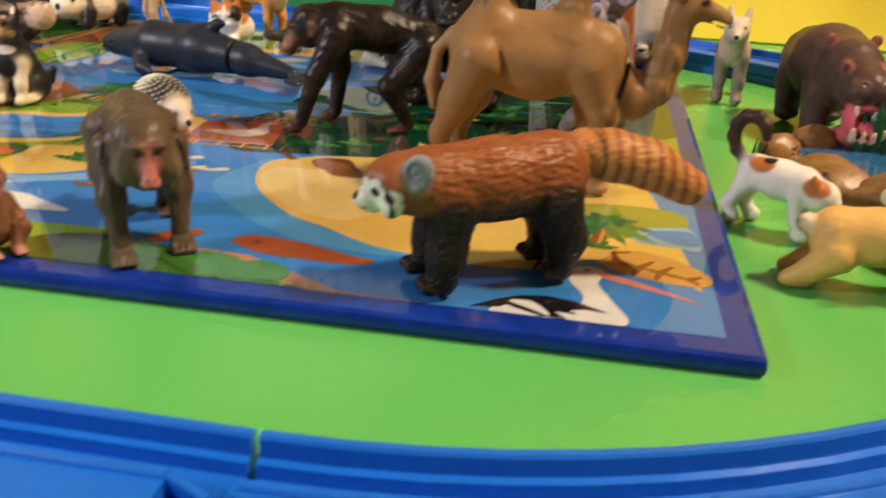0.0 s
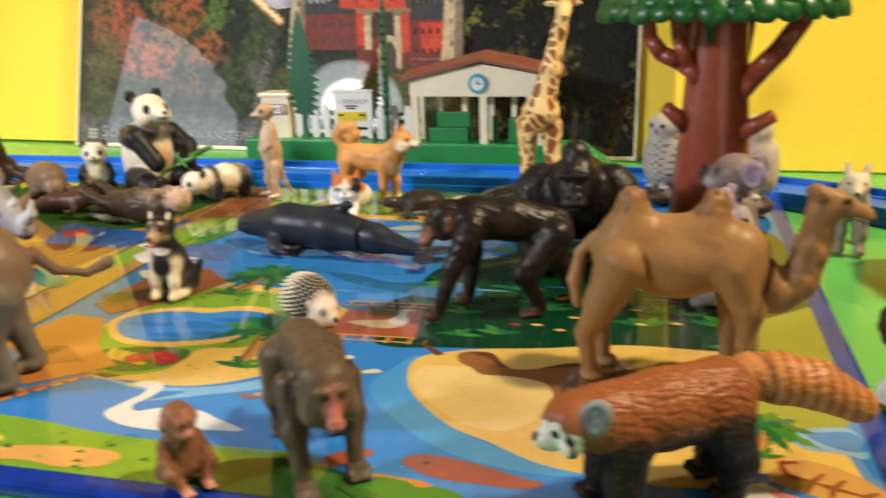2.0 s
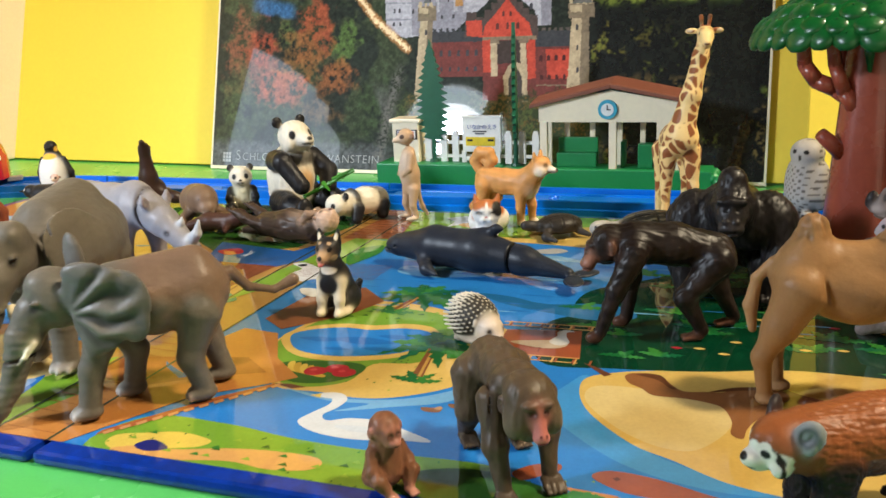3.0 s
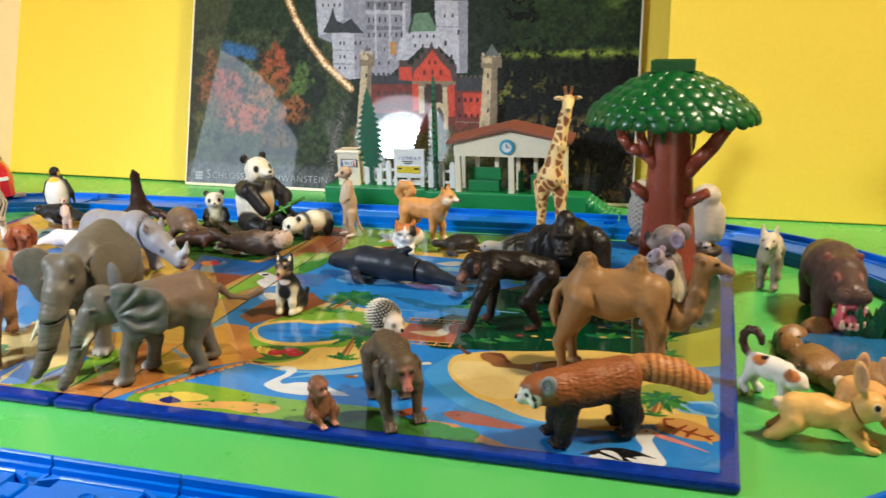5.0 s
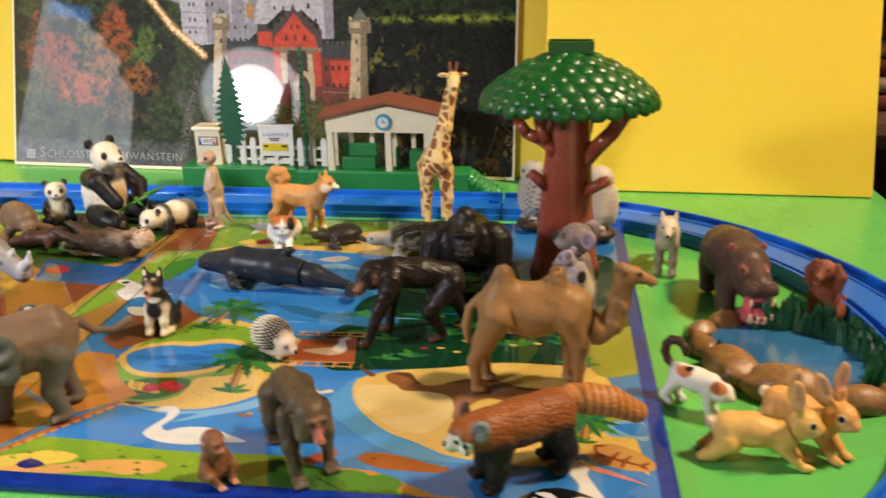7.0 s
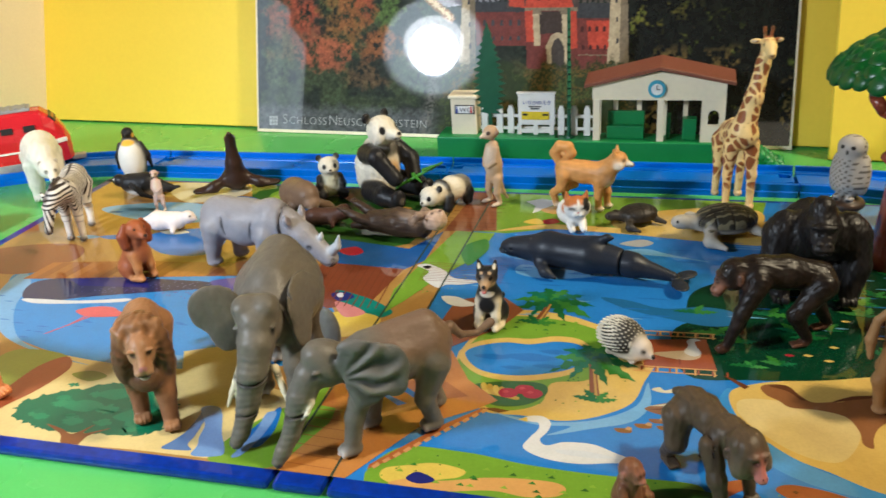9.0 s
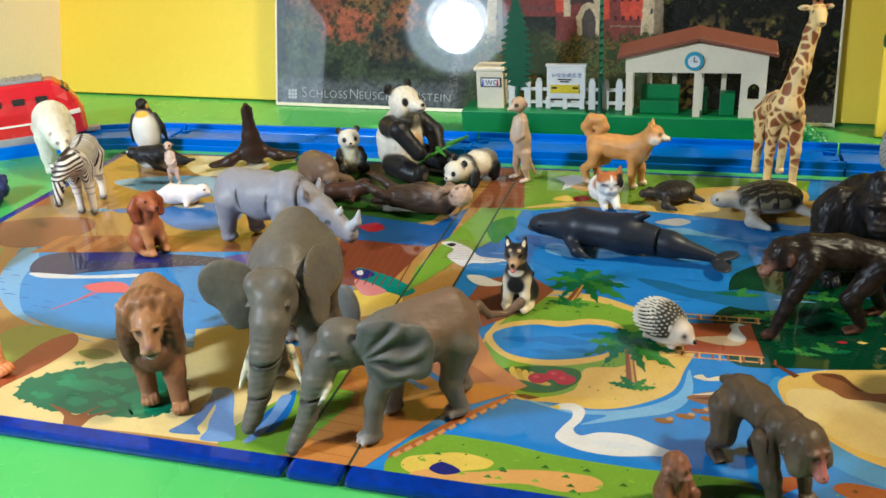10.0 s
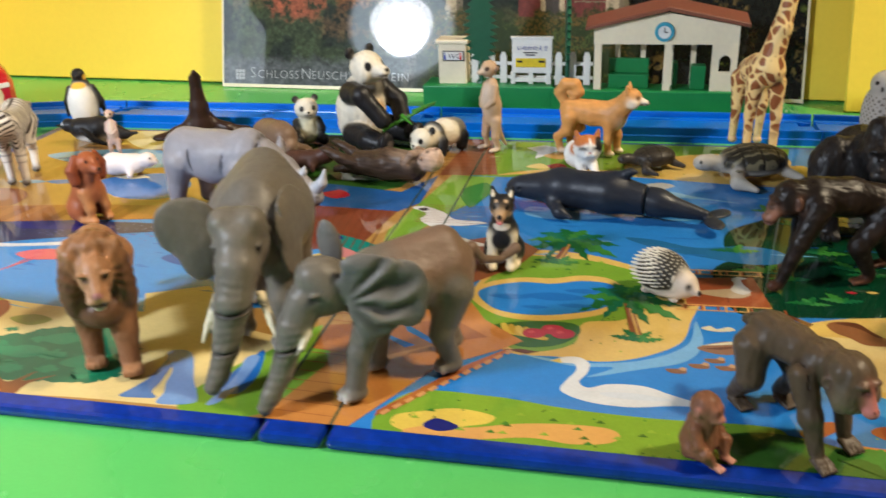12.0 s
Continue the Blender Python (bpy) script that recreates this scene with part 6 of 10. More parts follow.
        if relief is not None:
            a, b, c4 = pts[quads[:, 0]], pts[quads[:, 1]], pts[quads[:, 2]]
            fn, nrm = np.cross(b - a, c4 - a), np.zeros_like(pts)
            for j in range(4):
                np.add.at(nrm, quads[:, j], fn)
            nrm /= np.linalg.norm(nrm, axis=1)[:, None] + 1e-12
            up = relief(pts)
            # colour follows the relief: darker in grooves, lighter on ridges
            col = col * np.clip(1 + relief_tone * up, 0.35, 1.8)[:, None]
            pts = pts + nrm * up[:, None]
        if ripple:
            pts = pts + ripple * np.stack([np.sin(pts[:, 1] * 2.1 + pts[:, 2] * 1.7), np.sin(pts[:, 2] * 2.3 + pts[:, 0] * 1.9), np.sin(pts[:, 0] * 2.6 + pts[:, 1] * 1.3)], 1)
        pts = pts * scale
        pts[:, 2] -= pts[:, 2].min()
        me = bpy.data.meshes.new(name)
        me.from_pydata((pts / 1000).tolist(), [], quads.tolist())
        me.attributes.new("paint", "FLOAT_COLOR", "POINT").data.foreach_set("color", np.concatenate([col, np.ones((len(col), 1))], 1).ravel())
        me.polygons.foreach_set("use_smooth", np.ones(len(quads), bool))
        me.materials.append(mat or M_FIGURE)
        me.update()
        ob = new(name, me)
        z = at[2] if len(at) > 2 else (BT + 0.0003 if 0 <= at[1] <= BD and -BW <= at[0] <= 0 else 0.0)
        ob.matrix_basis = pose(at[0], at[1], z, lean[0], lean[1], rz)
        return tagged(ob, label, category, group)


def bands(f, lo, hi):
    return np.clip((f - lo) / (hi - lo), 0, 1)[:, None]


WAVES = np.random.RandomState(3).normal(size=(16, 3))
PHASE = np.random.RandomState(4).uniform(0, 6.28, 16)


def rough(p, freq, stretch=(1, 1, 1)):
    """Smooth random relief, about -1 to 1, drawn out along an axis by its stretch."""
    q = p * (np.array(stretch) * freq)
    return np.sin(q @ WAVES.T + PHASE).sum(1) / 5.0


def hide(amount=0.12):
    """Skin with fine folds."""
    return lambda p: amount * (rough(p, 0.9, (1, 1, 0.5)) + 0.6 * rough(p, 2.0, (1, 1, 0.6)))


def fur(amount=0.2, freq=1.3, stretch=(0.35, 1, 1)):
    """Strands of hair along the body."""
    return lambda p: amount * rough(p, freq, stretch)


def near(p, c, r):
    """1 within r of a place, falling to 0."""
    q = np.sqrt((((p - np.array(c)) / np.array(r)) ** 2).sum(1))
    return np.clip((1.25 - q) / 0.5, 0, 1)


EYE_BLACK = (0.006, 0.005, 0.005)
GREY_E = (0.122, 0.106, 0.084)
BLACKF, WHITEF = (0.014, 0.013, 0.014), (0.72, 0.68, 0.60)


def four_legs(f, xf, xh, w, top, r, colour, foot=None, xf2=None, xh2=None, rf=None):
    """Four legs with paws: front at xf, hind at xh, half width w."""
    for s in (1, -1):
        a, b = (xf, xh) if s > 0 else (xf if xf2 is None else xf2, xh if xh2 is None else xh2)
        f.chain([(xf, s * w, top), (a * 0.5 + xf * 0.5, s * w, top * 0.5), (a, s * w, 1.6)], [r * 1.35, r, r * 0.85], colour)
        f.chain([(xh, s * w, top), (b * 0.5 + xh * 0.5 - 2, s * w, top * 0.45), (b, s * w, 1.6)], [r * 1.7, r, r * 0.85], colour)
        rr = rf or r * 0.9
        f.egg((a + 1.2, s * w, 1.7), (rr * 1.35, rr, 1.8), foot or colour)
        f.egg((b + 1.2, s * w, 1.7), (rr * 1.35, rr, 1.8), foot or colour)

# red panda
RP, RPD, RPT = (0.235, 0.074, 0.022), (0.014, 0.010, 0.008), (0.44, 0.18, 0.055)
f = Figure(3)
f.chain([(16, 0, 25), (0, 0, 25), (-16, 0, 26)], [8.2, 8.8, 9], RP).egg((-1, 0, 20.5), (17, 6.4, 6), RP)
for s, a, b in ((1, 13.5, -17), (-1, 13, -18)):
    f.chain([(11, s * 4.8, 19), (a - 1, s * 5.8, 9), (a, s * 6, 2.6)], [5.8, 4.2, 3.6], RPD)
    f.chain([(-15, s * 5, 19), (b - 1.5, s * 5.8, 10), (b, s * 6, 2.6)], [7, 4.6, 3.6], RPD)
    for q in (-2.2, 0, 2.2):
        f.egg((a + 3.6, s * 6 + q, 1.9), (2.6, 1.3, 1.7), RPD, k=0.8).egg((b + 3.2, s * 6 + q, 1.9), (2.6, 1.3, 1.7), RPD, k=0.8)
f.egg((23.2, 0, 25.4), (6.8, 7.4, 6.8), RP).both("egg", (25.6, 4.8, 21.8), (2.6, 2.3, 2.8), RP, k=1).egg((29, 0, 22.6), (4.2, 3.0, 2.7), WHITEF, k=1.2).egg((28, 0, 27), (2.8, 2.4, 3.0), RP, k=1.4).egg((28.4, 0, 20.4), (2.6, 2.2, 1.3), WHITEF, k=0.8)
for q, shell, inner in ((1, (0.24, 0.26, 0.27), (0.075, 0.078, 0.085)), (-1, (0.030, 0.022, 0.022), (0.03, 0.025, 0.025))):
    f.egg((20.6, q * 7.2, 29.8), (1.8, 3.5, 4.5), shell, k=0.7, roll=-24 * q, turn=48 * q).carve((22, q * 8.6, 30.4), (1.5, 1.8, 2.2), inner, k=0.3, roll=-24 * q, turn=48 * q)
    f.egg((20.9, q * 8.4, 27.6), (0.9, 1.5, 1.9), shell, k=0.3, roll=-24 * q, turn=48 * q).egg((21.2, q * 7.4, 30.8), (0.7, 1.0, 1.8), shell, k=0.3, roll=-24 * q, turn=48 * q)
f.both("dab", (28.8, 3.2, 26.6), (1.7, 1.5, 1.3), WHITEF).both("dab", (28.6, 3.3, 25.0), (1.5, 1.4, 1.15), EYE_BLACK).dab((33.2, 0, 23.8), (1.3, 1.7, 1.3), EYE_BLACK).dab((31.6, 0, 20.7), (2.2, 2.2, 0.5), (0.02, 0.012, 0.012)).dab((28, 0, 19.4), (2.0, 1.6, 1.0), (0.02, 0.014, 0.012))
f.carve((-26.2, 1.2, 29.3), (0.35, 9, 9), (0.05, 0.02, 0.012), k=0.5)
f.chain([(-24.5, 0, 29.5), (-30, 3, 29), (-39, 6, 27), (-49, 9.5, 21.6)], [5.6, 6.3, 6.0, 4.6], RPT, k=1.2)


def ringed(p, col):
    t = p[:, 0] + 0.3 * p[:, 1] * (-1)
    tail = (p[:, 0] < -26.2)[:, None]
    ring = bands(np.sin(t * 1.75) + 0.2 * rough(p, 1.2), -0.15, 0.55)
    out = np.where(tail, np.array((0.46, 0.205, 0.062)) * (1 - 0.85 * ring) + np.array((0.26, 0.068, 0.02)) * 0.85 * ring, col)
    low = bands(21.5 - p[:, 2] + 2.2 * rough(p, 0.5), -1, 4) * ((p[:, 0] > -25.5) & (p[:, 0] < 18))[:, None]
    out = out * (1 - low) + np.array(RPD) * low
    edge = 0.5 * rough(p, 1.1)
    face = bands(p[:, 0] + edge, 23.6, 24.0) * bands(26.4 - p[:, 2] + edge + 0.2 * (p[:, 0] - 25), 0, 0.5) * (col.sum(axis=1) > 0.12)[:, None]
    out = out * (1 - face) + np.array(WHITEF) * face
    streak = face * bands(1.0 - np.abs(p[:, 0] - 26.5 - 0.25 * (p[:, 2] - 23)) + edge, 0, 0.4) * bands(np.abs(p[:, 1]), 2.4, 2.9)
    return out * (1 - streak) + np.array((0.022, 0.016, 0.014)) * streak


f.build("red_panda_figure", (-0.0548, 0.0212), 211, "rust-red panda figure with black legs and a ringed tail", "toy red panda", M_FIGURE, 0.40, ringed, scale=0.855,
        relief=lambda p: (0.16 * rough(p, 2.6, (0.5, 1, 0.8)) + 0.10 * rough(p, 4.4, (0.6, 1, 0.8))) * (p[:, 0] < 18) * np.where(p[:, 0] < -25, 0.6, 1), relief_tone=0.6)


# adult macaque on all fours
MC, MCD = (0.082, 0.056, 0.034), (0.07, 0.05, 0.034)
f = Figure(1.7)
f.chain([(7, 0, 25.4), (-3, 0, 26.6), (-14, 0, 25.4)], [5.9, 5.7, 6.9], MC).egg((7, 0, 27.6), (6.4, 6.8, 5.4), MC)
f.egg((17.5, 0, 25.6), (6.6, 6.8, 7.4), MC).egg((15.8, 0, 29.8), (6, 6, 4.2), MC).both("egg", (19.6, 4.8, 22.6), (3.2, 2.6, 4), (0.13, 0.094, 0.060), k=1.6).egg((18.6, 0, 19.6), (3.6, 3.6, 2.6), (0.11, 0.08, 0.052), k=1.6)
f.egg((22.6, 0, 25), (2.2, 2.6, 4.4), (0.30, 0.10, 0.07), k=0.9).chain([(23.4, 0, 26.4), (25.6, 0, 21.6)], [1.4, 1.5], (0.46, 0.15, 0.125), k=0.7).egg((25.0, 0, 20.8), (2.2, 2.1, 1.7), (0.48, 0.17, 0.145), k=0.8).both("egg", (23.2, 2.0, 28.3), (1.4, 2.0, 1.0), (0.10, 0.066, 0.042), k=0.6)
f.both("carve", (24.4, 1.8, 26.6), (0.9, 0.9, 0.6), EYE_BLACK, k=0.3).dab((26.9, 0, 19.9), (1, 1.9, 0.45), (0.26, 0.03, 0.035)).both("dab", (27.2, 0.7, 21.9), (0.7, 0.4, 0.5), (0.12, 0.03, 0.03))
f.both("egg", (15.6, 6.7, 26.4), (1.6, 0.9, 2.2), (0.17, 0.105, 0.075), k=0.4).both("carve", (16.3, 7.4, 26.4), (0.9, 0.7, 1.3), (0.045, 0.028, 0.02), k=0.25)
for s, a, b in ((1, 13, -12), (-1, 17, -17)):
    f.chain([(7, s * 6.6, 23.6), (a - 4, s * 7.6, 14), (a - 1, s * 6.8, 4)], [4.2, 3.0, 2.1], MC).egg((a - 4.2, s * 7.7, 14), (3.2, 3.0, 3.4), MC, k=1.2)
    f.carve((6, s * 8.6, 21.6), (5.8, 0.4, 6.6), (0.03, 0.02, 0.014), k=0.25, roll=s * 10)
    for q in (-2.1, -0.7, 0.7, 2.1):
        f.chain([(a, s * 6.8 + q * 0.7, 2.6), (a + 2.6, s * 6.8 + q, 1.9), (a + 4.6, s * 6.8 + q, 0.9)], [1.2, 0.85, 0.65], MCD, k=0.35)
    f.chain([(-14, s * 5.6, 22), (b + 5, s * 7.2, 12.6), (b - 2, s * 6.8, 3.6)], [6, 3.9, 2.3], MC)
    for q in (-2.0, -0.7, 0.7, 2.0):
        f.chain([(b - 1, s * 6.8 + q * 0.7, 2.2), (b + 4.6, s * 6.8 + q, 1.0)], [1.4, 0.65], MCD, k=0.4)
f.bone((-21, 0, 27), (-24.5, 0, 25), 1.8, 1.4, MC)
f.build("macaque_figure", (-0.1335, 0.0265), 304, "grey-brown macaque monkey figure walking on all fours", "toy monkey", M_FIGURE, 0.42, scale=0.93, relief=lambda p: (0.12 * rough(p, 1.8, (0.6, 1, 0.35)) + 0.07 * rough(p, 0.8)) * (1 - near(p, (25, 0, 25), (4, 4, 6))), relief_tone=0.6)


# baby macaque, sitting
f = Figure(1.6)
BM, BMF = (0.17, 0.072, 0.036), (0.38, 0.16, 0.12)
f.chain([(-0.5, 0, 5.2), (0, 0, 10.5)], [5, 3.9], BM).egg((0.8, 0, 15.8), (4.1, 3.9, 4.2), BM).egg((4, 0, 14.9), (1.4, 2.5, 2.7), BMF, k=0.8).egg((5.2, 0, 13.6), (1.2, 1.5, 1.2), BMF, k=0.6)
f.both("egg", (0.8, 4, 15.6), (1.1, 0.6, 1.5), BMF, k=0.4).both("chain", [(0.6, 3.7, 10.4), (2.4, 4.9, 6.6), (4.8, 3.0, 2.8)], [1.7, 1.5, 1.1], BM, k=0.9).both("chain", [(-0.5, 3.8, 3.8), (4.5, 4.6, 4.8), (6, 2.8, 1.4)], [2.4, 1.8, 1.1], BM, k=0.9)
for s in (1, -1):
    for q in (-0.7, 0.2, 1.1):
        f.chain([(5.6, s * 2.6 + q * 0.5, 1.3), (8.4, s * 2.6 + q, 0.8)], [0.8, 0.5], (0.46, 0.22, 0.17), k=0.3)
f.both("carve", (5.3, 1.1, 15.6), (0.6, 0.5, 0.4), EYE_BLACK, k=0.2).dab((6.2, 0, 13.0), (0.6, 0.9, 0.3), (0.14, 0.04, 0.03))
f.build("baby_macaque_figure", (-0.1595, 0.0095), 325, "small reddish-brown baby monkey figure sitting on the board edge", "toy monkey", M_FIGURE, 0.36, relief=fur(0.08, 2.2, (1, 1, 0.4)), relief_tone=2)


# two-humped camel
CA, CAL, CAD = (0.275, 0.145, 0.056), (0.34, 0.19, 0.082), (0.17, 0.085, 0.035)
f = Figure(3)
f.chain([(14, 0, 36), (0, 0, 33.5), (-15, 0, 36.5)], [8.6, 9, 8.2], CA).chain([(16, 0, 36), (4, 0, 41), (-14, 0, 41)], [6, 5, 6], CA)
f.egg((-1, 0, 33), (15, 9, 8.6), CA).chain([(7.5, 0, 41), (8.8, 0, 49.5)], [6.6, 3.6], CA, k=2.5).chain([(-12.5, 0, 42), (-12.6, 0, 50)], [7, 3.8], CA, k=2.5)
f.chain([(18, 0, 31), (25.5, 0, 25), (31, 0, 28.5), (33.6, 0, 37), (35, 0, 46)], [7, 5.4, 4.7, 4.1, 3.7], CA, k=1.5)
f.egg((36.8, 0, 49.6), (4.8, 3.6, 4), CA).chain([(39.4, 0, 49.2), (45.4, 0, 47)], [3, 2.2], CA, k=1.5).egg((46.2, 0, 46.2), (2, 2.1, 1.9), CAL, k=0.8).egg((33.6, 0, 52.6), (2.8, 2.4, 2.2), CA, k=1.5)
f.both("egg", (34.4, 3.3, 51.8), (1.4, 0.8, 1.6), CAD, k=0.5).both("carve", (40.4, 2.9, 50.2), (0.9, 0.7, 0.6), EYE_BLACK, k=0.3).both("egg", (40.2, 2.2, 51.4), (1.5, 0.9, 0.7), CA, k=0.6).carve((45.6, 0, 45.4), (3.6, 3.4, 0.45), (0.12, 0.05, 0.03), tilt=-16, k=0.3).both("dab", (47.8, 1.0, 47.2), (0.6, 0.5, 0.5), (0.08, 0.035, 0.02))
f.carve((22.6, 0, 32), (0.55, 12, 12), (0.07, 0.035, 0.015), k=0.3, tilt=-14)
for s, a, b in ((1, 15, -18), (-1, 18, -22)):
    f.chain([(13, s * 4.8, 33), (a, s * 5.2, 21.5), (a, s * 5, 12), (a, s * 5, 3)], [6, 3.7, 2.5, 2.1], CA, k=2)
    f.egg((a + 0.8, s * 5.2, 20.6), (3, 2.8, 3.6), CA, k=1.2).egg((a + 0.5, s * 5, 1.7), (3.3, 2.8, 1.8), CAL, k=0.8).egg((a + 0.4, s * 5, 11.6), (2.7, 2.5, 2.2), CA, k=0.8)
    f.chain([(-15, s * 5, 34), (b + 2, s * 5.4, 23), (b - 2.2, s * 5, 14), (b - 1, s * 5, 3)], [7.2, 4.6, 2.6, 2.1], CA, k=2)
    f.egg((b - 0.3, s * 5, 1.7), (3.3, 2.8, 1.8), CAL, k=0.8).carve((-8.6, s * 9.4, 33), (0.6, 1.4, 7), None, k=0.8, tilt=14)
f.chain([(-22, 0, 40), (-26, 1, 35), (-27.4, 1, 27), (-26.6, 1, 20)], [1.6, 1.5, 2.0, 1.2], CAL, k=0.8)


def shaggy(p):
    tuft = np.maximum(near(p, (8.6, 0, 50), (6, 6, 5)), near(p, (-12.6, 0, 50), (6, 6, 5)))
    neck = near(p, (30, 0, 33), (9, 8, 10)) + near(p, (16, 0, 21), (6, 9, 6))
    return 0.02 * rough(p, 0.9) + 0.36 * np.clip(tuft + 0.8 * neck + near(p, (34, 0, 41), (5, 5, 9)), 0, 1) * rough(p, 1.5, (1, 1, 0.3)) + 0.03 * rough(p, 2.4, (1, 1, 0.5))


def tufted(p, c):
    m = np.maximum(near(p, (8.6, 0, 51.5), (4.5, 4, 3.5)), near(p, (-12.6, 0, 52), (4.5, 4, 3.5)))[:, None] * 0.55
    m = np.maximum(m, (near(p, (32.6, 0, 53), (4, 3, 2.5)) * 0.5)[:, None])
    return c * (1 - m) + np.array(CAD) * m


f.build("camel_figure", (-0.0515, 0.0855), 5, "tan two-humped camel figure standing on the board", "toy camel", M_FIGURE, 0.45, tufted, relief=shaggy, relief_tone=0.6)


# chimpanzee, knuckle-walking
CH, CHB = (0.010, 0.006, 0.0045), (0.075, 0.030, 0.016)
f = Figure(2.6)
f.chain([(9, 0, 33), (-4, 0, 32), (-18, 0, 29)], [7.4, 6.8, 6.4], CH)
f.egg((18, 0, 32), (6, 5.8, 6.2), CH).egg((17, 0, 36), (5, 5, 3.2), CH).egg((23, 0, 29.4), (2.6, 3.8, 4), (0.17, 0.08, 0.05), k=1).egg((24.4, 0, 25.8), (2.6, 3.1, 2.6), (0.23, 0.105, 0.065), k=1).egg((23.4, 0, 33), (1.5, 3.8, 1.1), CH, k=0.8)
f.both("egg", (17, 6.2, 32.5), (1.2, 1.0, 2.6), (0.12, 0.06, 0.04), k=0.5).both("carve", (25, 1.6, 30.8), (0.9, 0.8, 0.6), EYE_BLACK, k=0.3).carve((26, 0, 24.8), (3, 3.4, 0.35), (0.05, 0.02, 0.015), k=0.3).both("dab", (26.4, 0.7, 28), (0.6, 0.4, 0.5), (0.03, 0.015, 0.01))
for s, a, b in ((1, 17, -13), (-1, 9, -27)):
    f.chain([(9.5, s * 6, 31), (a - 1, s * 8, 18.5), (a + (4 if s > 0 else 1), s * 7.5, 4)], [5, 3, 2.1], CH, k=2)
    f.egg((a + 3 + (3 if s > 0 else 0), s * 7.5, 2.3), (3, 2.2, 2.1), CHB, k=0.8)
    f.chain([(-18, s * 4.8, 27), (b + 6, s * 6.6, 15), (b, s * 6.4, 3.4)], [5.8, 3.4, 2.2], CH, k=2)
    for q in (-1.4, 0, 1.4):
        f.chain([(b + 1, s * 6.4 + q * 0.6, 1.8), (b + 6, s * 6.4 + q, 1)], [1.4, 0.8], CHB, k=0.5)
f.build("chimpanzee_figure", (-0.1080, 0.1270), 197, "glossy black-brown chimpanzee figure walking on its knuckles", "toy chimpanzee", M_GLOSSFIG, 0.55,
        lambda p, c: c * (1 + 1.3 * np.clip(rough(p, 0.35), 0, 1)[:, None]), relief=lambda p: 0.15 * rough(p, 2.5, (0.45, 1, 0.45)) * (1 - near(p, (24, 0, 28), (4, 4, 6))), relief_tone=1.0)


# gorilla facing out
GO = (0.011, 0.009, 0.009)
f = Figure(3)
f.chain([(4, 0, 28), (-8, 0, 25), (-16, 0, 16)], [11, 12, 11], GO).both("egg", (4, 12, 28), (7.6, 7.4, 9), GO).both("egg", (8, 6, 24), (5, 7, 7), GO)
f.egg((13, 0, 33), (7.4, 7.4, 8), GO).egg((11, 0, 41.5), (5, 4.6, 4.6), GO).egg((18.6, 0, 31), (3.4, 4.8, 5), (0.024, 0.02, 0.019), k=1).egg((20.4, 0, 27.2), (3, 4.2, 3), (0.03, 0.025, 0.023), k=1).egg((19.6, 0, 36), (1.9, 5, 1.4), GO, k=0.8)
f.both("carve", (21.6, 2, 33.6), (1.2, 1.2, 0.7), (0.004, 0.003, 0.003), k=0.3).both("egg", (22, 1.5, 29.8), (1, 1.3, 1), (0.02, 0.016, 0.015), k=0.5).carve((23, 0, 26.2), (2.6, 4, 0.35), (0.004, 0.003, 0.003), k=0.3).both("egg", (12, 7.4, 33), (1.2, 0.8, 2), GO, k=0.5)
for s in (1, -1):
    f.chain([(5, s * 14.6, 27), (9, s * 16, 15), (13, s * 13.4, 4)], [6.8, 5.4, 4], GO, k=2)
    for q in (-2.4, -0.8, 0.8, 2.4):
        f.egg((16.2, s * 13 + q, 2.3), (2.8, 1.1, 2.1), GO, k=0.5)
    f.chain([(-14, s * 8, 12), (-3, s * 12, 10), (-3, s * 11, 3)], [7.5, 5, 3.4], GO)
    f.egg((1, s * 11, 2.4), (5.5, 3.4, 2.4), GO)
f.build("gorilla_figure", (-0.0875, 0.178), 272, "black gorilla figure leaning on its fists", "toy gorilla", M_GLOSSFIG, 0.6, scale=1.1, relief=lambda p: 0.17 * rough(p, 2.2, (1, 1, 0.4)) * (1 - near(p, (20, 0, 30), (4, 5, 6))), relief_tone=1.6)


# koala with young
KO, KOL = (0.20, 0.155, 0.14), (0.34, 0.285, 0.33)
f = Figure(2.2)
f.chain([(0, 0, 9), (0, 0, 22), (1, 0, 36)], [9, 8.6, 7], KO).egg((2, 0, 49.5), (8.4, 7.8, 7.4), KO).egg((8.4, 0, 46.4), (4.6, 4.6, 3.8), (0.36, 0.30, 0.28)).egg((12.4, 0, 49.2), (2.3, 2.0, 3.6), (0.012, 0.010, 0.012), k=0.7).carve((12.8, 0, 44.6), (2.6, 3.2, 0.4), (0.06, 0.04, 0.04), k=0.3)
f.both("egg", (-4.6, 8.2, 51.4), (4.4, 2.6, 5.0), (0.25, 0.195, 0.24), k=0.7, turn=-28).both("carve", (-4.2, 10.6, 51.4), (3.1, 1.9, 3.6), (0.34, 0.26, 0.36), k=0.4, turn=-28).both("carve", (8.2, 5.0, 51.4), (1.0, 1.0, 0.9), EYE_BLACK, k=0.3)
f.egg((6, 0, 22), (4.4, 6, 12), (0.60, 0.55, 0.48)).both("chain", [(2, 7, 36), (9, 8, 31), (12.5, 4.6, 32)], [3.4, 2.8, 2.2], KO).both("chain", [(1, 7, 7), (9, 7.6, 6), (12, 7.2, 3)], [4.6, 3.4, 2.4], KO)
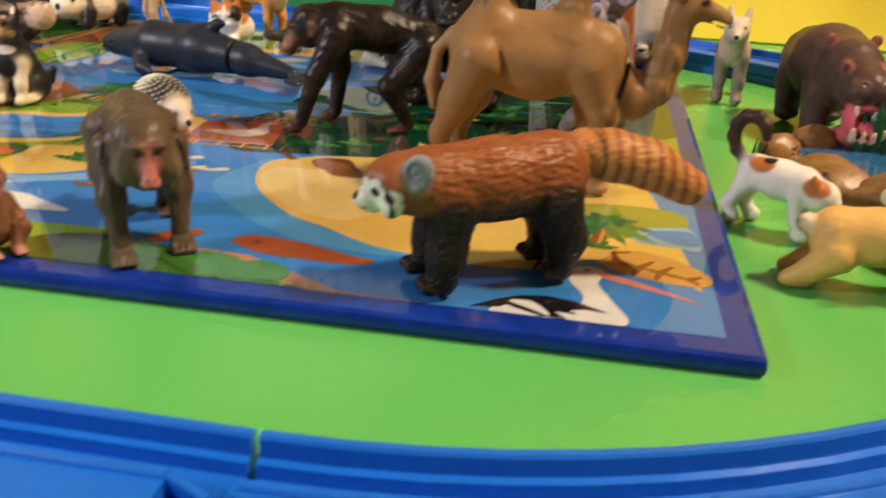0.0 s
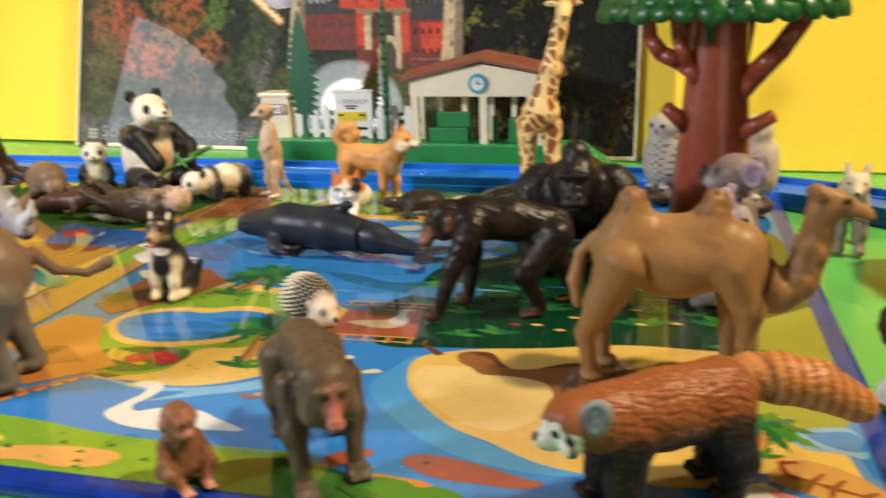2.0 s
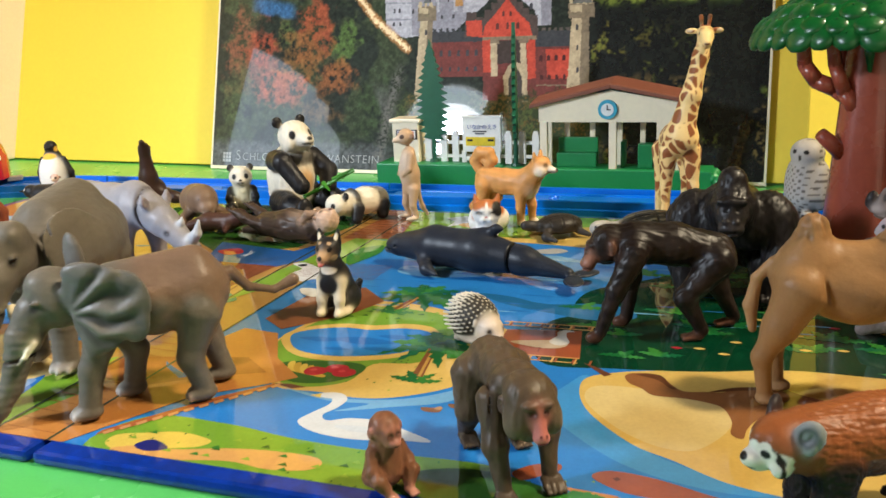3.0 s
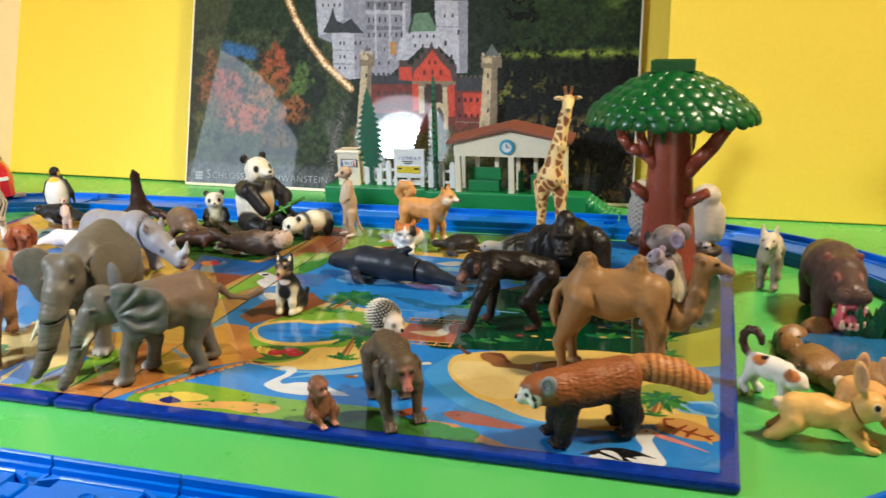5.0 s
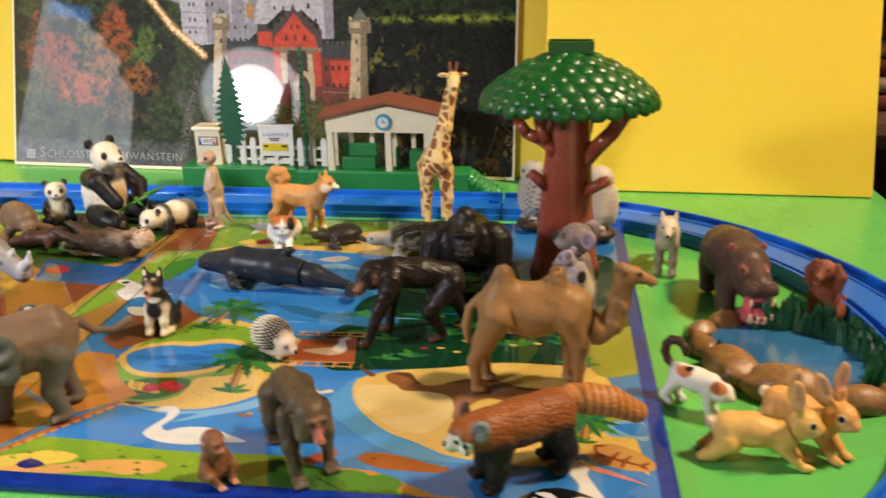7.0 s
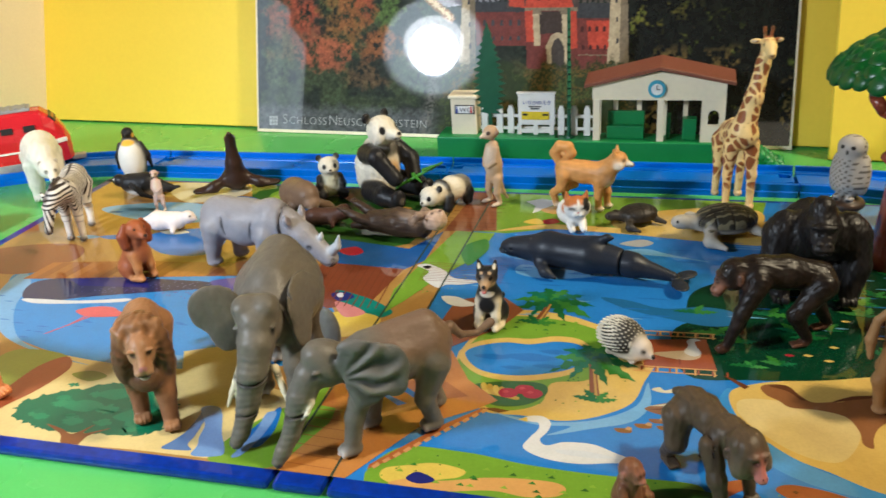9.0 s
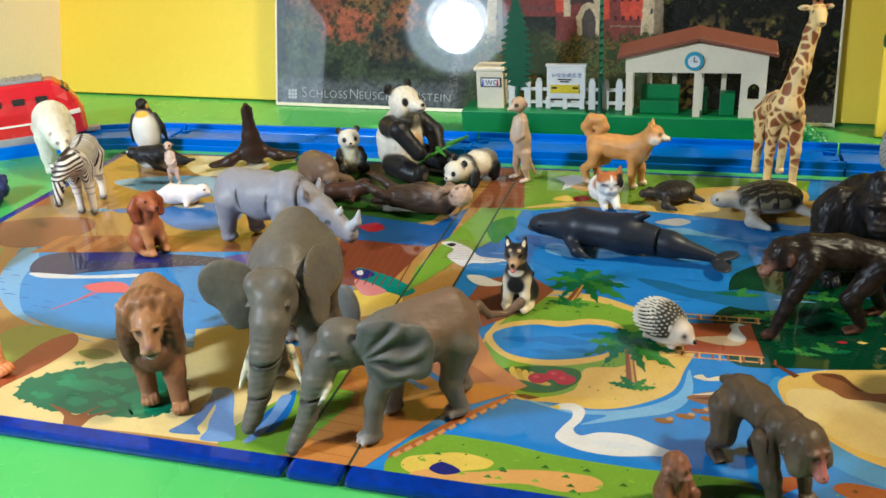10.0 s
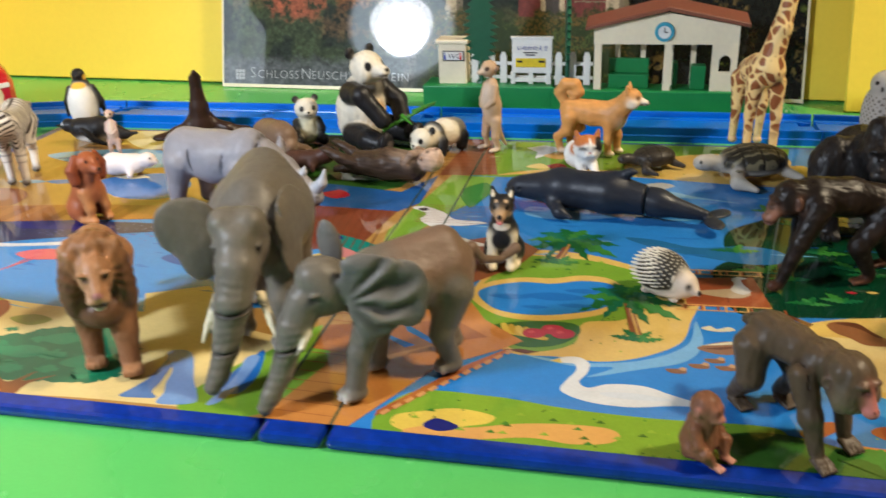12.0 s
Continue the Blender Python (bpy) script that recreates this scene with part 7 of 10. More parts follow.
f.egg((0, 11, 33), (5.4, 4.6, 9), (0.40, 0.33, 0.34), k=0.9).egg((5.2, 12.6, 42.6), (4.4, 4.2, 4.1), KOL, k=0.9).egg((8.6, 13.2, 41.4), (2.2, 2.2, 2.0), (0.45, 0.39, 0.40), k=0.6).egg((2.6, 11.4, 46.4), (2.2, 1.2, 2.3), (0.36, 0.28, 0.36), k=0.5).egg((4.2, 16, 46), (2.0, 1.2, 2.2), (0.36, 0.28, 0.36), k=0.5).dab((10.8, 13.4, 41.8), (0.8, 0.9, 1.1), EYE_BLACK).dab((8, 15.6, 43.6), 0.75, EYE_BLACK)
f.dab((-6, 10, 26), (7, 7, 12), (0.56, 0.48, 0.36)).dab((-3, 15, 34), (2.6, 3, 3.4), (0.02, 0.018, 0.02)).dab((-5, 14, 24), (2.4, 3.6, 3), (0.02, 0.018, 0.02)).dab((2, 15.4, 28), (2.0, 2.0, 2), (0.02, 0.018, 0.02)).dab((0, 11, 16), (5, 6, 3), (0.02, 0.018, 0.02)).dab((12.6, 5, 32), (2.2, 2.4, 1.6), (0.62, 0.56, 0.50))
f.build("koala_figure", (-0.0320, 0.1440), 172, "grey koala figure carrying a pale lilac cub", "toy koala", M_FIGURE, 0.5, scale=0.91, relief=fur(0.13, 1.6, (1, 1, 0.5)), relief_tone=1)


# hedgehog
f = Figure(2)
HB, HF = (0.075, 0.066, 0.052), (0.62, 0.52, 0.42)
f.egg((-1.5, 0, 8.2), (9.6, 7.4, 7.8), HB).egg((7.4, 0, 6.6), (4.6, 4.5, 4.6), HF).bone((9, 0, 5.8), (13.2, 0, 4.8), 2.6, 1, HF).egg((0, 0, 3), (9, 6, 2.6), HF)
f.both("egg", (5.6, 3.9, 9.2), (0.8, 1.5, 1.9), (0.50, 0.34, 0.25), k=0.4).both("carve", (10.4, 2.4, 7.2), (0.7, 0.6, 0.7), EYE_BLACK, k=0.2).dab((13.6, 0, 5.1), 1.0, EYE_BLACK).both("egg", (5.5, 3, 1), (1.8, 1.3, 1.1), HF, k=0.8).both("egg", (-6, 3.4, 1), (1.8, 1.3, 1.1), HF, k=0.8)
for k in range(230):
    g = (k + 0.5) / 230
    ph, th = math.acos(1 - 1.35 * g), k * 2.399963
    v = np.array((math.sin(ph) * math.cos(th), math.sin(ph) * math.sin(th), math.cos(ph)))
    c = np.array((-1.5, 0, 8.2)) + v * np.array((9.6, 7.4, 7.8))
    if c[0] < 6.4 and c[2] > 3.2:
        f.bone(c, c + np.array((-2.3, 0, -0.3)) + v * 0.55, 0.46, 0.30, (0.66, 0.60, 0.48), k=0.12)


def quills(p, c):
    q = np.sqrt((((p - np.array((-1.5, 0, 8.2))) / np.array((9.6, 7.4, 7.8))) ** 2).sum(1))
    back = bands(7.2 - p[:, 0], 0, 1.5) * bands(p[:, 2] - 0.25 * p[:, 0], 3.2, 4.4)
    m = bands(q, 1.02, 1.06)
    return c * (1 - back) + back * ((1 - m) * np.array((0.030, 0.026, 0.020)) + m * np.array((0.64, 0.58, 0.46)))


f.build("hedgehog_figure", (-0.1665, 0.1045), 324, "small dark hedgehog figure with cream spines", "toy hedgehog", M_FIGURE, 0.28, quills, scale=1.03)


# black shiba puppy, sitting
BT_ = (0.012, 0.012, 0.013)


def sitting_dog(name, at, rz, label, coat, chest, leg, ear, size, snout, tongue=False, mat=None, ears_up=True, h=0.55):
    f = Figure(1.4)
    f.chain([(-4, 0, 6), (0, 0, 13), (2, 0, 18)], [6, 5.2, 4], coat).egg((3.4, 0, 12), (2.8, 3.6, 5), chest)
    f.egg((3.4, 0, 23.5), (4.4, 4.4, 4.3), coat).bone((6, 0, 22.4), (9.4, 0, 21.6), 2.5, 1.7, snout).dab((11, 0, 22.2), 0.9, EYE_BLACK).both("dab", (6.6, 2.3, 24.6), 0.65, EYE_BLACK)
    f.both("dab", (5.8, 3.2, 21.2), (1.8, 1.2, 1.3), snout)
    if ears_up:
        f.both("chain", [(2.2, 2.7, 26), (2.2, 3.5, 30)], [1.7, 0.6], ear, k=1).both("dab", (3.6, 3.2, 28.4), (0.8, 0.9, 1.6), leg)
    else:
        f.both("chain", [(2.2, 4.2, 26), (1.8, 6, 21.5), (2.4, 5.8, 17)], [1.3, 2.3, 1.9], ear, k=0.6)
    f.both("chain", [(3, 3.2, 12), (4.6, 3.3, 6), (4.8, 3.3, 1.6)], [2.3, 1.7, 1.6], leg).both("egg", (6, 3.3, 1.3), (2.3, 1.6, 1.4), leg)
    f.both("egg", (-3, 4.6, 4.6), (5, 2.9, 4.4), coat).both("egg", (2, 5, 1.3), (3, 1.5, 1.4), leg)
    f.chain([(-9, 0, 4), (-13, 1.4, 4), (-14, 3, 7)], [2, 1.8, 1.2], coat)
    if snout != coat and ears_up:
        f.both("dab", (6.4, 1.8, 26.4), (0.9, 0.8, 0.6), snout).both("dab", (2.6, 3.6, 8), (1.3, 1.5, 4), coat).dab((4.6, 0, 16.6), (2.4, 3.0, 1.6), (0.62, 0.55, 0.44)).dab((5.6, 0, 11.4), (2.0, 3.4, 3.4), coat)
        f.dab((8.6, 0, 19.7), (2.2, 1.7, 0.7), (0.10, 0.02, 0.02)).both("dab", (7.2, 2.0, 24.2), (0.75, 0.8, 0.7), EYE_BLACK)
    if tongue:
        f.egg((9.8, 0, 19.8), (1.7, 1.1, 0.7), (0.55, 0.12, 0.14), k=0.5)
    return f.build(name, at, rz, label, "toy dog", mat or M_FIGURE, h, scale=size)


sitting_dog("black_dog_figure", (-0.2285, 0.1225), 272, "black and tan puppy figure sitting with its tongue out", BT_, BT_, (0.70, 0.60, 0.42), BT_, 1.1, (0.40, 0.26, 0.14), True, h=0.42)
sitting_dog("spaniel_figure", (-0.4255, 0.1465), 336, "reddish-brown long-eared dog figure sitting", (0.30, 0.085, 0.03), (0.30, 0.10, 0.04), (0.40, 0.17, 0.06), (0.22, 0.055, 0.02), 1.2, (0.28, 0.08, 0.03), ears_up=False)
sitting_dog("poodle_figure", (0.0860, 0.1690, 0.0), 232, "curly reddish-brown poodle figure sitting by the pond", (0.25, 0.06, 0.02), (0.25, 0.06, 0.02), (0.24, 0.06, 0.02), (0.21, 0.05, 0.018), 1.2, (0.24, 0.06, 0.02), True, M_FURFIG, ears_up=False)

# porpoise
f = Figure(3)
WH, WHL = (0.014, 0.017, 0.026), (0.075, 0.082, 0.10)
f.chain([(40, 0, 8), (22, 0, 9.5), (0, 0, 9.5), (-22, 0, 7.5), (-42, 0, 4.5)], [5.4, 8.6, 9, 5.8, 2.4], WH).egg((44, 0, 7.4), (4.6, 4.2, 3.8), WH).egg((46.6, 0, 5.4), (3, 3.2, 2), WHL, k=1)
f.egg((-47, 6, 3.6), (4.2, 6.6, 1.0), WH, turn=28, k=1).egg((-47, -6, 3.6), (4.2, 6.6, 1.0), WH, turn=-28, k=1).chain([(-3, 0, 17.6), (-9, 0, 20.2), (-12, 0, 20.4)], [2.2, 1.3, 0.6], WH)
f.both("chain", [(24, 8, 4.6), (19, 12.6, 2.4), (13, 14.6, 1.2)], [2.6, 2.4, 1], WH).both("carve", (40.6, 4.7, 8.4), (0.7, 0.5, 0.5), EYE_BLACK, k=0.2).carve((46, 0, 6.7), (6, 6, 0.3), (0.004, 0.004, 0.005), k=0.2, tilt=8)
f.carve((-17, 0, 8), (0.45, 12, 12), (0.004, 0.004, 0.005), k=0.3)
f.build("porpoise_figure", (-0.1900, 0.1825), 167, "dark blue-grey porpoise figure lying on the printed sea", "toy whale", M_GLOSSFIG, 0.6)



# elephant, adult
NAIL = (0.55, 0.50, 0.44)
f = Figure(3.5)
f.chain([(8, 0, 36), (-8, 0, 37), (-24, 0, 36)], [12.5, 14.5, 13.5], GREY_E).egg((-9, 0, 37), (24, 17.5, 16), GREY_E).chain([(2, 0, 46), (-18, 0, 48)], [8.5, 9], GREY_E)
f.egg((24, 0, 41), (9, 8.4, 10.5), GREY_E).both("egg", (26, 4.6, 48), (5, 3.8, 4), GREY_E).egg((31.5, 0, 38), (4, 6, 9), GREY_E)
f.chain([(33, 0, 36), (37, -1.6, 27), (38, -4, 18)], [6.6, 5.2, 4.4], GREY_E, k=2).chain([(38, -4, 18), (39, -5, 13.4)], [4.4, 4.2], GREY_E, k=1).chain([(40, -5.2, 12.6), (42, -7.4, 6), (43.5, -9.4, 2.6)], [3.7, 3.1, 2.6], GREY_E, k=0.8)
f.carve((37, 0, 26.2), (9, 9, 0.5), (0.02, 0.018, 0.016), k=0.4, tilt=-14).carve((39.6, -5, 13), (7, 7, 0.4), (0.05, 0.045, 0.04), k=0.4)
# spread ear, and one folded back along the flank
f.egg((17, -17.6, 43), (1.3, 10, 10), GREY_E, turn=12, k=1.2).egg((17, -15, 35), (1.3, 6.5, 10), GREY_E, turn=12, k=1.5).egg((18, -20.4, 45), (1.0, 6.4, 7), GREY_E, turn=14, k=1.2)
f.egg((8, 12.6, 42), (13, 1.6, 10), GREY_E, turn=-10, k=1.5, roll=8).egg((12, 12.4, 33), (8, 1.5, 9), GREY_E, turn=-10, k=1.5, roll=6)
f.carve((17, 8.8, 46), (0.6, 2.5, 9), None, k=0.5)
f.both("chain", [(35, 6.4, 28), (38.6, 9.4, 20.5), (41.5, 10.8, 16.5)], [1.5, 1.2, 0.5], (0.72, 0.62, 0.42), k=0.4).both("carve", (31.2, 6.6, 41), (1.0, 0.9, 0.8), EYE_BLACK, k=0.3).both("egg", (30.6, 6.8, 42.3), (1.8, 0.9, 0.7), GREY_E, k=0.5)
for s, a, b in ((1, 14, -26), (-1, 4, -20)):
    f.chain([(8, s * 8, 30), (a, s * 8.2, 16), (a + 1, s * 8.2, 3)], [6.6, 4.1, 4.1], GREY_E, k=2.2).egg((a + 1.6, s * 8.2, 2.2), (5.4, 5, 2.3), GREY_E, k=1)
    f.chain([(-22, s * 7.6, 29), (b + 1, s * 8, 16), (b - 1, s * 8, 3)], [8, 4.3, 4.1], GREY_E, k=2.2).egg((b, s * 8, 2.2), (5.4, 5, 2.3), GREY_E, k=1)
    for q in (-2.8, 0, 2.8):
        f.egg((a + 6.4 - abs(q) * 0.35, s * 8.2 + q, 1.5), (1.0, 1.1, 1.2), NAIL, k=0.4).egg((b + 4.8 - abs(q) * 0.35, s * 8 + q, 1.5), (1.0, 1.1, 1.2), NAIL, k=0.4)
f.chain([(-36, 0, 42), (-39, 0, 32), (-38, 0, 20)], [2, 1.2, 1.5], GREY_E)


def wrinkled(p):
    trunk = np.clip((p[:, 0] - 31) / 3, 0, 1) * (p[:, 2] < 36)
    knee = np.clip(1 - np.abs(p[:, 2] - 13) / 9, 0, 1) * (p[:, 0] < 22)
    trunk = trunk * (np.abs(p[:, 1] + 3.5) < 6.0)
    return 0.05 * rough(p, 0.8) + 0.04 * rough(p, 1.8, (1, 1, 0.8)) + (0.07 * trunk + 0.06 * knee) * np.sin(p[:, 2] * 2.6 + 0.8 * np.sin(p[:, 1] * 0.6))


f.build("elephant_figure", (-0.3015, 0.0600), 283, "large grey elephant figure with cream tusks facing out", "toy elephant", M_FIGURE, 0.6, scale=1.02, relief=wrinkled, relief_tone=1.0)


# elephant calf
f = Figure(3)
f.chain([(8, 0, 31), (-4, 0, 30), (-16, 0, 31.5)], [9, 9.6, 9.8], GREY_E).chain([(6, 0, 38), (-16, 0, 39)], [4, 5], GREY_E)
f.egg((20, 0, 34), (8, 7.2, 8.4), GREY_E).egg((23, 0, 38.5), (4.6, 4.6, 4), GREY_E)
f.chain([(26, 0, 31), (30, 0, 24), (32, 0, 19.4)], [5.4, 4.6, 3.9], GREY_E, k=1.5).chain([(32.4, 0, 18.2), (35, 0, 11), (39, 0.5, 5), (41, 1, 2.4)], [3.7, 3.1, 2.7, 2.2], GREY_E, k=0.8).carve((32.2, 0, 18.9), (7, 7, 0.4), (0.03, 0.028, 0.025), k=0.4, tilt=-12)
# near ear: a pleated fan; far ear stands up
EAR = (0.120, 0.110, 0.098)
f.egg((10, 10.5, 36), (9.5, 1.4, 9.6), EAR, turn=-24, k=1.0, roll=-6).egg((9.6, 11, 29), (7.6, 1.3, 8.6), EAR, turn=-24, k=1.0).egg((2.4, 13.8, 34.5), (6.6, 1.2, 8.4), EAR, turn=-24, k=1.0).egg((1.4, 14.2, 28.5), (4.6, 1.1, 5.6), EAR, turn=-28, k=1.0).egg((13, 9.4, 42.5), (5.4, 1.8, 3.0), EAR, turn=-24, k=0.8)
f.egg((15, -7.6, 42.5), (1.6, 3.8, 7.5), EAR, turn=40, k=0.8, roll=8)
f.both("chain", [(27.5, 4.2, 23.4), (30, 5.2, 20), (32, 5.4, 18.4)], [1.1, 0.8, 0.4], (0.72, 0.64, 0.48), k=0.4).both("carve", (26, 6, 33.4), (0.9, 0.8, 0.7), EYE_BLACK, k=0.3).both("egg", (25.4, 6, 34.6), (1.6, 0.8, 0.6), GREY_E, k=0.5)
for s, a, b in ((1, 15, -14), (-1, 3, -21)):
    f.chain([(9, s * 6.2, 26), (a - 1, s * 6.2, 14), (a + 1, s * 6.2, 3)], [5.2, 3.2, 3.0], GREY_E, k=2.2).egg((a + 1.8, s * 6.2, 2.1), (4.4, 3.8, 2.2), GREY_E, k=0.8)
    f.chain([(-16, s * 6.2, 26), (b + 2, s * 6.4, 13), (b - 1, s * 6.2, 3)], [6.4, 3.4, 3.0], GREY_E, k=2.2).egg((b, s * 6.2, 2.1), (4.4, 3.8, 2.2), GREY_E, k=0.8)
    for q in (-2.1, 0, 2.1):
        f.egg((a + 5.6 - abs(q) * 0.3, s * 6.2 + q, 1.4), (0.9, 0.9, 1.1), (0.60, 0.56, 0.50), k=0.4).egg((b + 3.8 - abs(q) * 0.3, s * 6.2 + q, 1.4), (0.9, 0.9, 1.1), (0.60, 0.56, 0.50), k=0.4)
f.chain([(-26, 0, 35), (-31, -2, 29), (-39, -5, 26), (-45, -6, 28)], [1.9, 1.3, 1.1, 1.9], GREY_E, k=1)


def pleated(p):
    e = near(p, (5.5, 12, 33), (12, 4.5, 11)) * (p[:, 1] > 8.6)
    fan = np.arctan2(p[:, 2] - 31, 19 - p[:, 0])
    trunk = np.clip((p[:, 0] - 27) / 3, 0, 1) * (p[:, 2] < 28)
    return 0.05 * rough(p, 0.9) + 0.03 * rough(p, 2.0) + 0.75 * e * np.sin(fan * 12 + 0.9 * np.sin(p[:, 0] * 0.5 + p[:, 2] * 0.35)) * np.clip((19 - p[:, 0]) / 9, 0.2, 1) + 0.06 * trunk * np.sin(p[:, 2] * 2.9)


f.build("elephant_calf_figure", (-0.2490, 0.0365), 220, "grey-brown young elephant figure on the printed path", "toy elephant", M_FIGURE, 0.5, scale=1.05, pattern=lambda p, c: c * (1 - 0.55 * bands(p[:, 2], 10, 30) * bands(6 - p[:, 0], 0, 8) * bands(10.5 - p[:, 1], 0, 1) * np.array((-0.5, 0.12, 0.40))), relief=pleated, relief_tone=0.7)


# rhinoceros
RH, RHH = (0.25, 0.235, 0.25), (0.44, 0.44, 0.45)
f = Figure(3.2)
f.chain([(13, 0, 25), (-2, 0, 23), (-18, 0, 24.5)], [10, 11.4, 10.8], RH).egg((14, 0, 31), (8, 6.4, 6), RH)
f.chain([(21, 0, 24), (29, 0, 20)], [8.2, 6.8], RH).chain([(31, 0, 19), (42, 0, 11)], [6.2, 4.6], RH, k=2).egg((44.5, 0, 9), (4, 4.4, 4), RH, k=1.5).both("egg", (46.6, 2.4, 9.4), (1.6, 1.2, 1.4), RH, k=0.6).both("carve", (47.8, 2.6, 9.6), (0.8, 0.6, 0.7), (0.05, 0.04, 0.04), k=0.3)
f.chain([(45, 0, 12.5), (49, 0, 16), (51, 0, 22)], [3.0, 2.1, 0.6], RHH, k=0.9).chain([(38, 0, 17), (40.5, 0, 20), (41.5, 0, 22.4)], [2.3, 1.4, 0.5], RHH, k=0.9)
f.both("chain", [(27.5, 4.8, 25), (26.6, 6.4, 29), (26, 7, 32)], [1.4, 2.1, 0.8], RH, k=0.6).both("carve", (28.2, 7.0, 29.4), (0.8, 1.1, 1.9), (0.14, 0.09, 0.085), k=0.3).both("carve", (36.6, 5.4, 16), (0.9, 0.8, 0.7), EYE_BLACK, k=0.3).carve((46, 0, 6.8), (5, 5, 0.35), (0.10, 0.08, 0.08), k=0.3, tilt=-14)
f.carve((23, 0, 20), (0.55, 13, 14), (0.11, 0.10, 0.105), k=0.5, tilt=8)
for s, a, b in ((1, 17, -16), (-1, 11, -22)):
    f.chain([(13, s * 6.8, 20), (a, s * 7, 10), (a, s * 7, 2.5)], [6, 3.9, 3.6], RH, k=2).egg((a + 1, s * 7, 2), (4.2, 3.9, 2.1), RH, k=0.8).carve((6.5, s * 10.8, 22), (0.5, 1.8, 9), None, k=0.7, tilt=-8)
    f.chain([(-18, s * 6.8, 21), (b + 1, s * 7, 10), (b, s * 7, 2.5)], [7.4, 4.1, 3.6], RH, k=2).egg((b + 1, s * 7, 2), (4.2, 3.9, 2.1), RH, k=0.8).carve((-9.5, s * 10.8, 23), (0.5, 1.8, 9), None, k=0.7, tilt=10)
    for q in (-2.2, 0, 2.2):
        f.egg((a + 4.6 - abs(q) * 0.3, s * 7 + q, 1.4), (0.9, 0.9, 1.1), (0.42, 0.38, 0.36), k=0.4)
f.bone((-28, 0, 27), (-30, 0, 17), 1.5, 1.1, RH)
f.build("rhinoceros_figure", (-0.3668, 0.1680), 350, "pale grey rhinoceros figure with two horns", "toy rhinoceros", M_FIGURE, 0.6, scale=1.06, relief=hide(0.05), relief_tone=0.5)


# lion
LI, MANE, MANE2 = (0.29, 0.14, 0.062), (0.105, 0.049, 0.023), (0.20, 0.094, 0.041)
f = Figure(2.8)
f.chain([(10, 0, 28), (-6, 0, 27), (-24, 0, 28.5)], [8.4, 7.4, 7.8], LI).egg((13, 0, 27), (9, 10.6, 13), MANE).egg((15, 0, 38), (8.6, 8.6, 8.4), MANE2).both("egg", (18, 8.2, 31), (4.5, 3.4, 10), MANE, k=2).both("egg", (17, 6.4, 41), (4.5, 3.2, 5), MANE2, k=2).egg((20, 0, 22), (4.6, 6, 5), MANE).egg((15, 0, 45), (6.4, 6, 3.4), MANE2)
f.egg((23, 0, 36.4), (6, 5.2, 7), (0.31, 0.155, 0.075), k=1.2).egg((28.4, 0, 32), (4, 3.6, 3.8), (0.33, 0.165, 0.085), k=1.2).chain([(26, 0, 39), (31, 0, 33.6)], [2.3, 1.8], LI, k=1).both("egg", (30.6, 1.8, 31.2), (1.9, 1.8, 1.5), (0.36, 0.20, 0.11), k=0.6).both("egg", (18, 7.6, 44), (1.4, 2.0, 2.0), LI, k=0.7).egg((29, 0, 28.6), (2.2, 2, 1.4), (0.55, 0.45, 0.36), k=0.7)
f.dab((32.6, 0, 33.4), (1.0, 1.8, 1.1), (0.36, 0.15, 0.14)).both("carve", (28.2, 3.1, 37.4), (1.0, 1.1, 0.6), EYE_BLACK, k=0.3).both("egg", (27.4, 3.3, 38.7), (1.3, 1.9, 0.7), LI, k=0.5).carve((31.4, 0, 29.8), (2.4, 2.6, 0.3), (0.05, 0.022, 0.02), k=0.2)
for s, a, b in ((1, 22, -26), (-1, 12, -22)):
    f.chain([(13, s * 5.4, 24), (a - 3, s * 5.4, 14), (a - 0.5, s * 5.4, 3)], [6, 3.8, 3.2], (0.20, 0.09, 0.042), k=2)
    f.chain([(-23, s * 5.6, 24), (b + 4, s * 6, 13), (b - 2, s * 6, 9), (b - 1, s * 6, 3)], [7, 3.8, 3, 2.8], LI, k=2)
    for q in (-2.3, -0.8, 0.8, 2.3):
        f.egg((a + 3.2 - abs(q) * 0.3, s * 5.4 + q, 2.2), (3, 1.15, 2.1), LI, k=0.6).egg((b + 2.2 - abs(q) * 0.3, s * 6 + q, 2.0), (2.8, 1.05, 1.9), LI, k=0.6)
f.chain([(-31, 0, 30), (-38, 2, 22), (-40, 3, 14)], [1.7, 1.3, 2.2], LI)


def locks(p):
    m = np.clip(near(p, (15, 0, 34), (9, 13, 15)) - near(p, (28, 0, 35.5), (6.5, 6, 8)), 0, 1)
    a = np.arctan2(p[:, 1], p[:, 2] - 33)
    r = np.hypot(p[:, 1], p[:, 2] - 33)
    return m * (0.30 * np.sin(a * 17 + 2.2 * np.sin(r * 0.5) + p[:, 0] * 0.9) * np.clip(r / 8, 0, 1) + 0.45 * rough(p, 1.2, (1, 1, 0.4))) + 0.06 * rough(p, 1.5)


f.build("lion_figure", (-0.3500, 0.0390), 304, "tawny lion figure with a dark brown mane", "toy lion", M_FIGURE, 0.5, scale=0.98, relief=locks, relief_tone=0.7)


